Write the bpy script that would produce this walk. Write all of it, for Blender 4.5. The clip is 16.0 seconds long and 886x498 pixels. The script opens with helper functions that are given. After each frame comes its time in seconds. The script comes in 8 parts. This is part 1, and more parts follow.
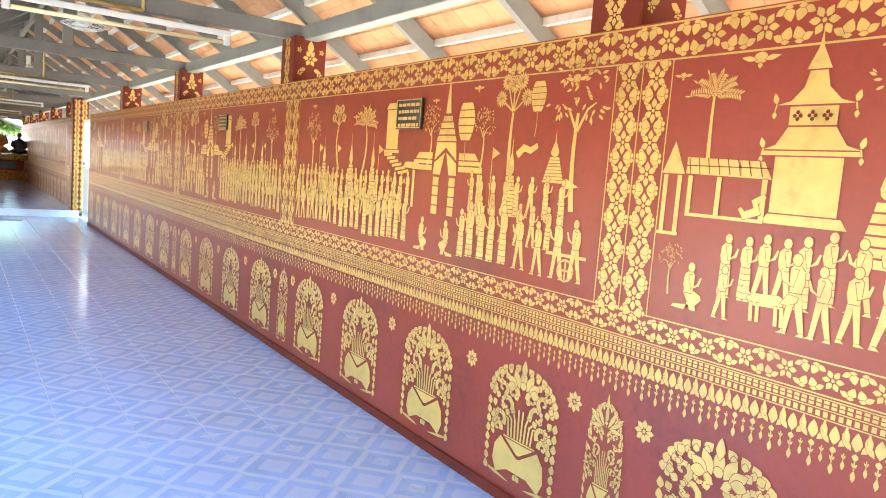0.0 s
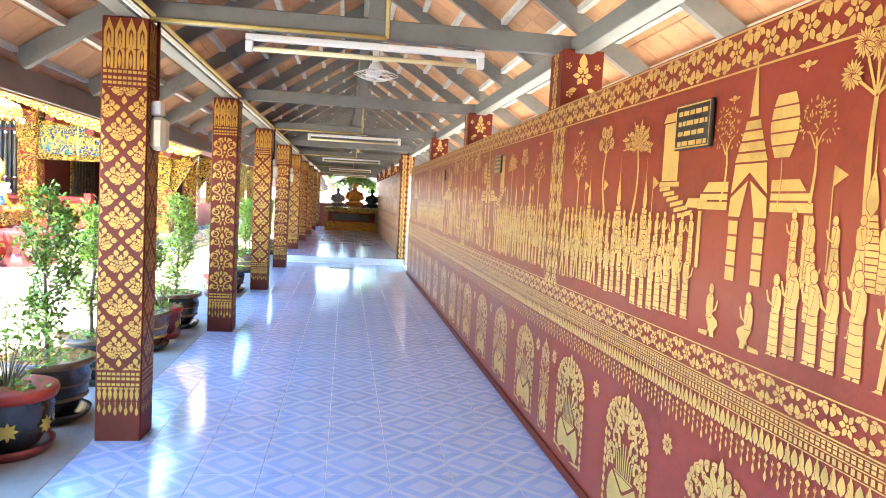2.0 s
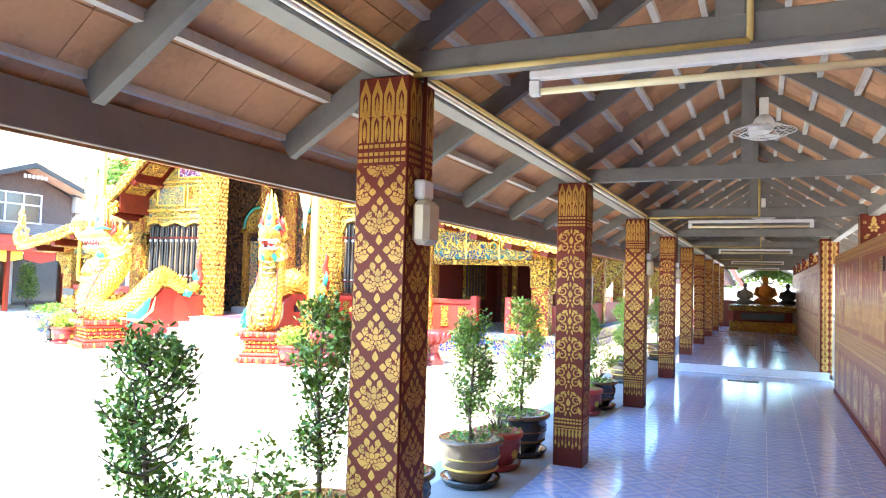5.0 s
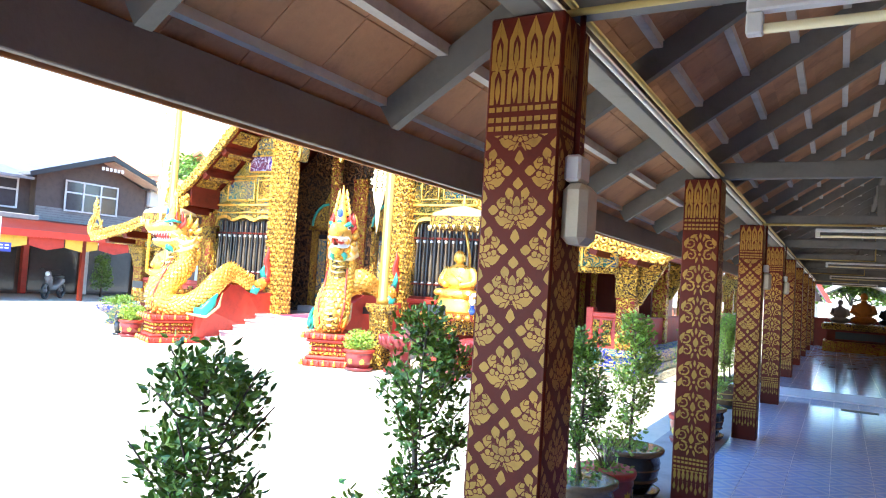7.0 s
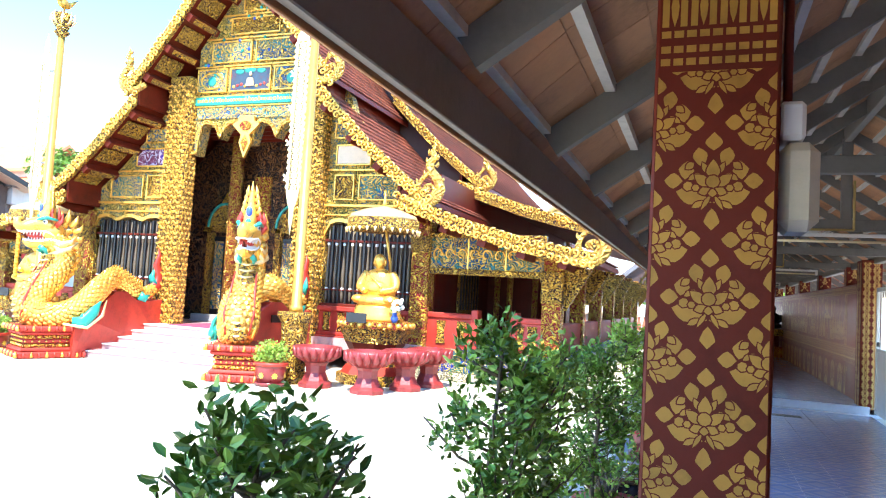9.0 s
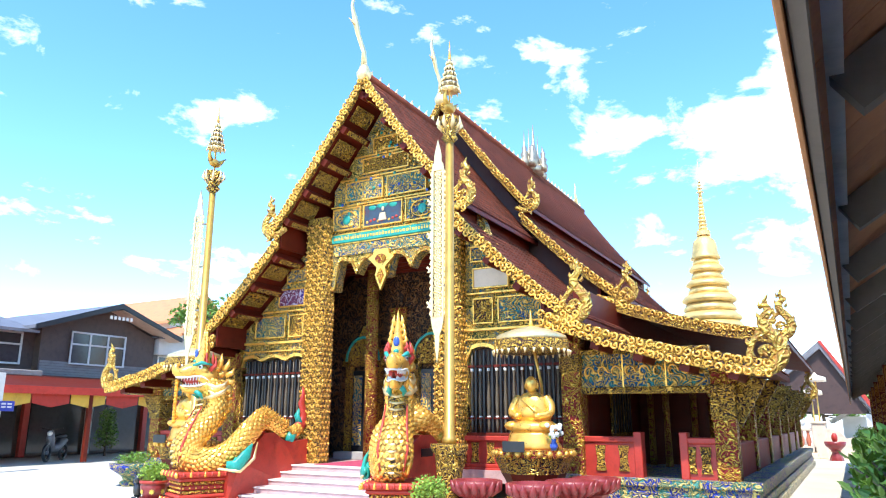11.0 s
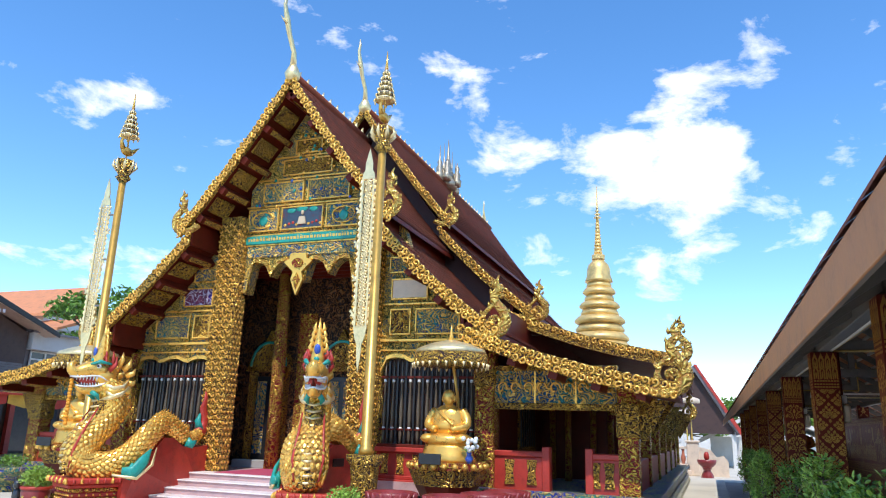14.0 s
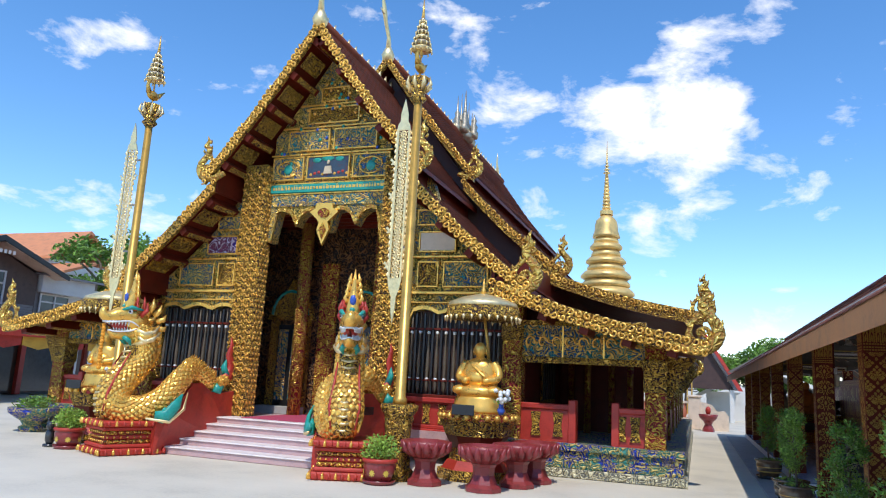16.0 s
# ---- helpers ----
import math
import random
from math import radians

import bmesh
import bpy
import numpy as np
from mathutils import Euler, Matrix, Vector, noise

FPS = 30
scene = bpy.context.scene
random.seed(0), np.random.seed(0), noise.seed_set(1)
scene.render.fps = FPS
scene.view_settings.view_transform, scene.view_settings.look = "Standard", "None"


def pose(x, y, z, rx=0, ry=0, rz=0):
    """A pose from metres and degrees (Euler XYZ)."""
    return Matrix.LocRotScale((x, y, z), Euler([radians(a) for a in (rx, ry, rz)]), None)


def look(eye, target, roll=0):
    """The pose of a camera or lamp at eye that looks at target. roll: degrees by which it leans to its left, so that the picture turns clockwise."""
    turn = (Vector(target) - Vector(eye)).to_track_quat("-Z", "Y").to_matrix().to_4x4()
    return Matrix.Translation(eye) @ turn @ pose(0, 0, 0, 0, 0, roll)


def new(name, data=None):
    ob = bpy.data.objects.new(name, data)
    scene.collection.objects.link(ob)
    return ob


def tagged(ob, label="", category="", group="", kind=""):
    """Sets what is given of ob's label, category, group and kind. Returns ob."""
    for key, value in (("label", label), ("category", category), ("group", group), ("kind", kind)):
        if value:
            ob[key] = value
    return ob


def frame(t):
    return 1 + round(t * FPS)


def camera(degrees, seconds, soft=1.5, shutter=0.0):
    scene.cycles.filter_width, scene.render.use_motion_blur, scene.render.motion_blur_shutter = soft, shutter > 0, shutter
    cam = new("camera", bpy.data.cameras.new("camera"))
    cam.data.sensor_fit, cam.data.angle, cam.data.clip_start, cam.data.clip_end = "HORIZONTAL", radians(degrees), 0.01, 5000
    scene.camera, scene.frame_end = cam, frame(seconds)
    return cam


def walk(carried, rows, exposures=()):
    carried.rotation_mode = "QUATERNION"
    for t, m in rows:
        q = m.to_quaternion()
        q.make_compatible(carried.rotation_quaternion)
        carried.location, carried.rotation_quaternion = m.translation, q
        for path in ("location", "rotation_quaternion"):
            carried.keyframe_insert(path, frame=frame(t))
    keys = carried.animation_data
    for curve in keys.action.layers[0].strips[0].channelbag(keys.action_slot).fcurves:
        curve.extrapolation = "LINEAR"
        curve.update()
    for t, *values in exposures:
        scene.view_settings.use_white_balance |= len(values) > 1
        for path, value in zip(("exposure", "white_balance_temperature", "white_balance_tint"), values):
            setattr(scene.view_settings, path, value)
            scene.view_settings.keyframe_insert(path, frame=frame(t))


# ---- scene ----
cam = camera(64.0, 16.0, soft=1.1)
PATH = [
    (0, (0.643, 0.929, 1.319), (1.777, 2.563, 1.111), 4.5),
    (0.5, (0.837, 1.136, 1.316), (1.781, 2.887, 1.108), 4.2),
    (1, (0.991, 1.361, 1.323), (1.697, 3.224, 1.156), 2.1),
    (1.5, (1.211, 1.57, 1.328), (1.619, 3.522, 1.188), 2.8),
    (2, (1.392, 1.792, 1.32), (1.668, 3.769, 1.184), 3.0),
    (2.5, (1.502, 2.037, 1.32), (1.624, 4.029, 1.198), 3.5),
    (3, (1.599, 2.262, 1.335), (1.623, 4.26, 1.255), 2.4),
    (3.5, (1.718, 2.481, 1.351), (1.552, 4.473, 1.3), 3.5),
    (4, (1.754, 2.672, 1.34), (1.502, 4.656, 1.304), 2.7),
    (4.3, (1.747, 2.808, 1.343), (1.309, 4.76, 1.316), 1.6),
    (4.5, (1.68, 2.94, 1.34), (1.146, 4.868, 1.336), 1.8),
    (5, (1.613, 3.192, 1.362), (0.789, 5.013, 1.454), 1.6),
    (5.2, (1.587, 3.304, 1.363), (0.67, 5.078, 1.463), 3.5),
    (7.3, (0.974, 3.834, 1.377), (-0.006, 5.575, 1.472), 3.6),
    (7.5, (0.912, 3.915, 1.379), (-0.035, 5.673, 1.487), 4.7),
    (8, (0.727, 4.0, 1.388), (0.009, 5.862, 1.516), 4.9),
    (8.5, (0.488, 4.028, 1.353), (-0.143, 5.923, 1.459), 2.5),
    (9, (0.263, 4.136, 1.344), (-0.424, 6.01, 1.472), 3.4),
    (9.5, (0.094, 4.199, 1.363), (-0.758, 5.996, 1.576), 3.4),
    (10, (-0.124, 4.218, 1.291), (-1.04, 5.96, 1.647), 2.1),
    (10.2, (-0.17, 4.195, 1.287), (-1.086, 5.935, 1.652), 1.1),
    (12.3, (-0.503, 4.25, 1.34), (-1.472, 5.878, 1.982), 0.6),
    (12.5, (-0.51, 4.227, 1.338), (-1.486, 5.857, 1.965), 1.2),
    (13, (-0.579, 4.199, 1.337), (-1.578, 5.843, 1.885), 2.1),
    (13.5, (-0.667, 4.098, 1.287), (-1.487, 5.841, 1.822), 0.9),
    (14, (-0.764, 3.957, 1.319), (-1.443, 5.772, 1.815), 1.8),
    (14.5, (-0.8, 3.917, 1.356), (-1.478, 5.746, 1.799), 2.7),
    (15, (-1.019, 3.925, 1.296), (-1.826, 5.716, 1.674), 2.6),
    (15.5, (-1.168, 3.899, 1.317), (-2.017, 5.676, 1.668), 2.5),
    (16, (-1.313, 3.766, 1.335), (-1.984, 5.615, 1.697), 3.0),
]
EXPOSURES = [(0.0, 3.76, 7700, 5), (1.5, 3.76, 7700, 7), (2.5, 3.76, 7700, 9), (3.5, 3.75, 7600, 10), (4.5, 3.5, 7300, 10), (5.2, 3.15, 7100, 11), (7.3, 2.33, 6700, 10), (8.5, 2.1, 6650, 10), (9.2, 2.08, 6600, 10), (9.8, 1.9, 6500, 10), (10.2, 1.78, 6500, 10), (11.2, 1.1, 6500, 10), (12.3, 0.68, 6400, 10), (13.5, 0.42, 6400, 12), (14.5, 0.33, 6400, 12), (16.0, 0.1, 6400, 12)]
walk(cam, [(t, look(eye, target, roll)) for t, eye, target, roll in PATH], EXPOSURES)

# ---- sky and sun ----
SUN_TO = Vector((0.16, -0.62, 1.0)).normalized()
world = bpy.data.worlds.new("sky")
scene.world = world
world.use_nodes = True
wt = world.node_tree
wt.nodes.clear()
w_out = wt.nodes.new("ShaderNodeOutputWorld")
w_bg = wt.nodes.new("ShaderNodeBackground")
w_sky = wt.nodes.new("ShaderNodeTexSky")
w_sky.sky_type = "NISHITA"
w_sky.sun_disc = False
w_sky.sun_elevation = math.asin(SUN_TO.z)
w_sky.sun_rotation = math.atan2(SUN_TO.x, SUN_TO.y)
w_sky.air_density = 1.0
w_sky.dust_density = 0.0
w_sky.ozone_density = 4.0
w_bg.inputs["Strength"].default_value = 0.15
w_co = wt.nodes.new("ShaderNodeTexCoord")
w_map = wt.nodes.new("ShaderNodeMapping")
w_map.inputs["Scale"].default_value = (1.0, 1.0, 1.9)
w_map.inputs["Location"].default_value = (0.35, 0.1, 0.2)
w_n = wt.nodes.new("ShaderNodeTexNoise")
w_n.inputs["Scale"].default_value = 8.0
w_n.inputs["Detail"].default_value = 9.0
w_n.inputs["Roughness"].default_value = 0.6
w_n.inputs["Distortion"].default_value = 0.25
# cumulus banks over the temple: soft mounds in the sky, broken up by the noise
CLOUDS = [((0.016, 0.914, 0.405), 0.9964, 0.14), ((-0.027, 0.936, 0.351), 0.9952, 0.15), ((0.015, 0.950, 0.311), 0.9968, 0.11), ((0.133, 0.950, 0.281), 0.9964, 0.12), ((-0.240, 0.896, 0.373), 0.9975, 0.11), ((-0.129, 0.926, 0.355), 0.9968, 0.10), ((-0.392, 0.806, 0.443), 0.9977, 0.11), ((-0.307, 0.841, 0.446), 0.9977, 0.11), ((-0.222, 0.930, 0.294), 0.9975, 0.07), ((-0.037, 0.984, 0.174), 0.9968, 0.06), ((-0.760, 0.625, 0.179), 0.9952, 0.06), ((0.066, 0.997, 0.036), 0.9952, 0.08), ((0.101, 0.899, 0.427), 0.9990, 0.06), ((-0.098, 0.917, 0.386), 0.9990, 0.08)]
w_sum = w_n.outputs["Fac"]
for way, edge, gain in CLOUDS:
    dot = wt.nodes.new("ShaderNodeVectorMath")
    dot.operation = "DOT_PRODUCT"
    dot.inputs[1].default_value = Vector(way).normalized()
    wt.links.new(w_co.outputs["Generated"], dot.inputs[0])
    mr = wt.nodes.new("ShaderNodeMapRange")
    mr.interpolation_type = "SMOOTHSTEP"
    mr.inputs["From Min"].default_value, mr.inputs["From Max"].default_value = edge, 1.0
    mr.inputs["To Min"].default_value, mr.inputs["To Max"].default_value = 0.0, gain
    wt.links.new(dot.outputs["Value"], mr.inputs["Value"])
    ad = wt.nodes.new("ShaderNodeMath")
    wt.links.new(w_sum, ad.inputs[0])
    wt.links.new(mr.outputs["Result"], ad.inputs[1])
    w_sum = ad.outputs[0]
w_r = wt.nodes.new("ShaderNodeValToRGB")
w_r.color_ramp.elements[0].position = 0.595
w_r.color_ramp.elements[1].position = 0.75
w_hs = wt.nodes.new("ShaderNodeHueSaturation")
w_hs.inputs["Saturation"].default_value = 1.2
w_hs.inputs["Value"].default_value = 1.4
w_mix = wt.nodes.new("ShaderNodeMix")
w_mix.data_type = "RGBA"
w_mix.inputs[7].default_value = (7.5, 7.6, 7.8, 1)
wt.links.new(w_co.outputs["Generated"], w_map.inputs["Vector"])
wt.links.new(w_map.outputs["Vector"], w_n.inputs["Vector"])
wt.links.new(w_sum, w_r.inputs["Fac"])
wt.links.new(w_r.outputs["Color"], w_mix.inputs[0])
wt.links.new(w_sky.outputs["Color"], w_hs.inputs["Color"])
wt.links.new(w_hs.outputs["Color"], w_mix.inputs[6])
wt.links.new(w_mix.outputs[2], w_bg.inputs["Color"])
wt.links.new(w_bg.outputs["Background"], w_out.inputs["Surface"])

sun_data = bpy.data.lights.new("sun", "SUN")
sun_data.energy = 3.0
sun_data.angle = radians(0.55)
sun_data.color = (1.0, 0.95, 0.87)
sun = new("sun", sun_data)
sun.matrix_world = look(SUN_TO * 60, (0, 0, 0))

# ---- mesh tools ----
class Geo:
    """Gathers vertices and faces of one mesh."""

    def __init__(self):
        self.v, self.f, self.s = [], [], []

    def raw(self, verts, faces, smooth=False):
        n = len(self.v)
        self.v += [tuple(p) for p in verts]
        self.f += [tuple(i + n for i in f) for f in faces]
        self.s += [smooth] * len(faces)
        return self

    def box(self, x0, x1, y0, y1, z0, z1, b=0.0):
        if b <= 0:
            v = [(x, y, z) for z in (z0, z1) for y in (y0, y1) for x in (x0, x1)]
            return self.raw(v, [(0, 2, 3, 1), (4, 5, 7, 6), (0, 1, 5, 4), (2, 6, 7, 3), (0, 4, 6, 2), (1, 3, 7, 5)])
        bm = bmesh.new()
        bmesh.ops.create_cube(bm, size=1.0, matrix=Matrix.LocRotScale(((x0 + x1) / 2, (y0 + y1) / 2, (z0 + z1) / 2), None, (x1 - x0, y1 - y0, z1 - z0)))
        bmesh.ops.bevel(bm, geom=bm.edges[:], offset=b, segments=1, affect="EDGES")
        bm.verts.index_update()
        self.raw([v.co for v in bm.verts], [[v.index for v in f.verts] for f in bm.faces])
        bm.free()
        return self

    def beam(self, a, c, w, h, up=(0, 0, 1)):
        """A squared timber from a to c, w wide and h high."""
        a, c = Vector(a), Vector(c)
        d = (c - a).normalized()
        s = d.cross(Vector(up)).normalized() * (w / 2)
        u = s.normalized().cross(d) * (h / 2)
        v = [p + i * s + j * u for p in (a, c) for i, j in ((-1, -1), (1, -1), (1, 1), (-1, 1))]
        return self.raw(v, [(0, 1, 2, 3), (7, 6, 5, 4), (0, 4, 5, 1), (1, 5, 6, 2), (2, 6, 7, 3), (3, 7, 4, 0)])

    def prism(self, poly, place, d0, d1):
        """Extrude a flat outline; place(u, v, d) gives the point."""
        n = len(poly)
        v = [place(u, w, d0) for u, w in poly] + [place(u, w, d1) for u, w in poly]
        f = [tuple(range(n)), tuple(range(2 * n - 1, n - 1, -1))]
        f += [(i, i + n, (i + 1) % n + n, (i + 1) % n) for i in range(n)]
        return self.raw(v, f)

    def lathe(self, prof, n=20, at=(0, 0, 0), smooth=True, squash=(1, 1), sides=0.0):
        v, f = [], []
        for r, z in prof:
            for i in range(n):
                a = 2 * math.pi * (i + sides) / n
                v.append((at[0] + r * squash[0] * math.cos(a), at[1] + r * squash[1] * math.sin(a), at[2] + z))
        for j in range(len(prof) - 1):
            for i in range(n):
                k = (i + 1) % n
                f.append((j * n + i, j * n + k, (j + 1) * n + k, (j + 1) * n + i))
        f.append(tuple(range(n - 1, -1, -1)))
        f.append(tuple(range((len(prof) - 1) * n, len(prof) * n)))
        return self.raw(v, f, smooth)

    def tube(self, pts, radii, n=8, flat=1.0, smooth=True):
        """A tapering tube along points; flat squashes it sideways."""
        pts = [Vector(p) for p in pts]
        if not isinstance(radii, (list, tuple)):
            radii = [radii] * len(pts)
        v, f = [], []
        ref = None
        for i, p in enumerate(pts):
            d = (pts[min(i + 1, len(pts) - 1)] - pts[max(i - 1, 0)]).normalized()
            if ref is None:
                ref = d.cross(Vector((0, 0, 1)))
                if ref.length < 0.1:
                    ref = d.cross(Vector((0, 1, 0)))
            ref = (ref - d * ref.dot(d)).normalized()
            o = d.cross(ref)
            for k in range(n):
                a = 2 * math.pi * k / n
                v.append(p + radii[i] * (math.cos(a) * flat * ref + math.sin(a) * o))
        for i in range(len(pts) - 1):
            for k in range(n):
                m = (k + 1) % n
                f.append((i * n + k, i * n + m, (i + 1) * n + m, (i + 1) * n + k))
        f.append(tuple(range(n - 1, -1, -1)))
        f.append(tuple(range((len(pts) - 1) * n, len(pts) * n)))
        return self.raw(v, f, smooth)

    def ball(self, at, r, nu=10, nv=7, smooth=True):
        if not isinstance(r, (list, tuple)):
            r = (r, r, r)
        prof = [(math.sin(math.pi * j / nv), -math.cos(math.pi * j / nv)) for j in range(nv + 1)]
        prof[0], prof[-1] = (0.02, -1), (0.02, 1)
        v, f = [], []
        for q, z in prof:
            for i in range(nu):
                a = 2 * math.pi * i / nu
                v.append((at[0] + r[0] * q * math.cos(a), at[1] + r[1] * q * math.sin(a), at[2] + r[2] * z))
        for j in range(nv):
            for i in range(nu):
                k = (i + 1) % nu
                f.append((j * nu + i, j * nu + k, (j + 1) * nu + k, (j + 1) * nu + i))
        return self.raw(v, f, smooth)

    def add(self, other, m):
        n = len(self.v)
        self.v += [tuple(m @ Vector(p)) for p in other.v]
        self.f += [tuple(i + n for i in f) for f in other.f]
        self.s += other.s
        return self

    def mesh(self, name, mat):
        me = bpy.data.meshes.new(name)
        me.from_pydata(self.v, [], self.f)
        me.polygons.foreach_set("use_smooth", self.s)
        if mat:
            me.materials.append(mat)
        me.update()
        return me


def smooth_path(pts, k, scalar=False):
    """Catmull-Rom points between the given ones."""
    out = []
    n = len(pts)
    for i in range(n - 1):
        p = [Vector(pts[max(0, min(n - 1, j))]) for j in (i - 1, i, i + 1, i + 2)]
        for q in range(k):
            t = q / k
            v = 0.5 * ((2 * p[1]) + (p[2] - p[0]) * t + (2 * p[0] - 5 * p[1] + 4 * p[2] - p[3]) * t * t + (3 * p[1] - p[0] - 3 * p[2] + p[3]) * t ** 3)
            out.append(v)
    out.append(Vector(pts[-1]))
    return [v.x for v in out] if scalar else [tuple(v) for v in out]


def part(name, geo, mat, parent=None, label=""):
    """Link a mesh as one object, under a thing or a part."""
    me = geo.mesh(name, mat) if isinstance(geo, Geo) else geo
    ob = new(name, me)
    if parent:
        ob.parent = parent
    if label:
        ob["label"] = label
    return ob


def thing(name, at, label, category, group="", rz=0.0):
    ob = new(name)
    ob.matrix_basis = pose(*at, 0, 0, rz)
    return tagged(ob, label, category, group)


def setting(name, geo, mat, label="", category=""):
    return tagged(part(name, geo, mat), label, category, "", "structure")


def leaf(cx, cy, ang, length, width, n=5, belly=0.45):
    """A pointed leaf outline growing from (cx, cy)."""
    a = radians(ang)
    d, s = (math.cos(a), math.sin(a)), (-math.sin(a), math.cos(a))
    side = []
    for i in range(n + 1):
        t = i / n
        w = width / 2 * (t / belly if t < belly else 1.0) ** 0.6 * (1 if t < belly else ((1 - t) / (1 - belly)) ** 0.7)
        side.append((t * length, w))
    pts = [(cx + d[0] * u - s[0] * w, cy + d[1] * u - s[1] * w) for u, w in side]
    pts += [(cx + d[0] * u + s[0] * w, cy + d[1] * u + s[1] * w) for u, w in side[-2:0:-1]]
    return pts


def disc(cx, cy, r, n=8, ry=None):
    return [(cx + r * math.cos(2 * math.pi * i / n), cy + (ry or r) * math.sin(2 * math.pi * i / n)) for i in range(n)]


def rect(u0, u1, v0, v1):
    return [(u0, v0), (u1, v0), (u1, v1), (u0, v1)]


def strip(pts, w):
    """A ribbon outline of width w (or a list of widths) along points."""
    n = len(pts)
    ws = w if isinstance(w, list) else [w] * n
    left, right = [], []
    for i, (x, y) in enumerate(pts):
        x0, y0 = pts[max(i - 1, 0)]
        x1, y1 = pts[min(i + 1, n - 1)]
        l = math.hypot(x1 - x0, y1 - y0) or 1
        nx, ny = -(y1 - y0) / l, (x1 - x0) / l
        left.append((x + nx * ws[i] / 2, y + ny * ws[i] / 2))
        right.append((x - nx * ws[i] / 2, y - ny * ws[i] / 2))
    return right + left[::-1]


def scroll(cx, cy, r, turns=1.2, w=0.008, start=0, hand=1, n=12):
    pts = []
    for i in range(n + 1):
        t = i / n
        a = radians(start) + hand * turns * 2 * math.pi * t
        q = r * (1 - 0.8 * t)
        pts.append((cx + q * math.cos(a), cy + q * math.sin(a)))
    return [strip(pts[i:i + 4], [w * (1 - 0.6 * (i + k) / n) for k in range(len(pts[i:i + 4]))]) for i in range(0, n, 3)]


def decal(geo, polys, place, out=(-1, 0, 0), ink=None, line=0.0016):
    """Painted outlines laid on a surface by place(u, v), each coat a hair above the last, with a thin ground-coloured line round it."""
    shelf = {}
    for p in polys:
        u0, u1, v0, v1 = min(q[0] for q in p), max(q[0] for q in p), min(q[1] for q in p), max(q[1] for q in p)
        u0, u1, v0, v1 = u0 - line, u1 + line, v0 - line, v1 + line
        keys = [(a, b) for a in range(int(u0 // 0.12), int(u1 // 0.12) + 1) for b in range(int(v0 // 0.12), int(v1 // 0.12) + 1)]
        coat = 1 + max((c for k in keys for c, a0, a1, b0, b1 in shelf.get(k, ()) if a0 < u1 and a1 > u0 and b0 < v1 and b1 > v0), default=0)
        for k in keys:
            shelf.setdefault(k, []).append((coat, u0, u1, v0, v1))
        e = 0.00005 * coat + 0.00005
        layers = [(geo, p, e)]
        if ink is not None:
            cu, cv = sum(u for u, v in p) / len(p), sum(v for u, v in p) / len(p)
            grown = []
            for u, v in p:
                l = math.hypot(u - cu, v - cv) or 1e-6
                grown.append((u + (u - cu) / l * line, v + (v - cv) / l * line))
            layers.append((ink, grown, e - 0.000025))
        for g, q, d in layers:
            w = [place(u, v) for u, v in q]
            g.raw([(x + out[0] * d, y + out[1] * d, z + out[2] * d) for x, y, z in w], [tuple(range(len(q)))])


def painted(name, polys, place, parent, label="", out=(-1, 0, 0), ground=None, line=0.0016, gold=None):
    """A gold motif with its separating lines, as two parts."""
    g, k = Geo(), Geo()
    decal(g, polys, place, out, k, line)
    part("motif_outline", k, ground or M_MAROON, parent)
    return part(name, g, gold or M_STENCIL, parent, label)


# ---- materials ----
def node(nt, kind, **kw):
    n = nt.nodes.new(kind)
    for k, v in kw.items():
        n.inputs[k].default_value = v
    return n


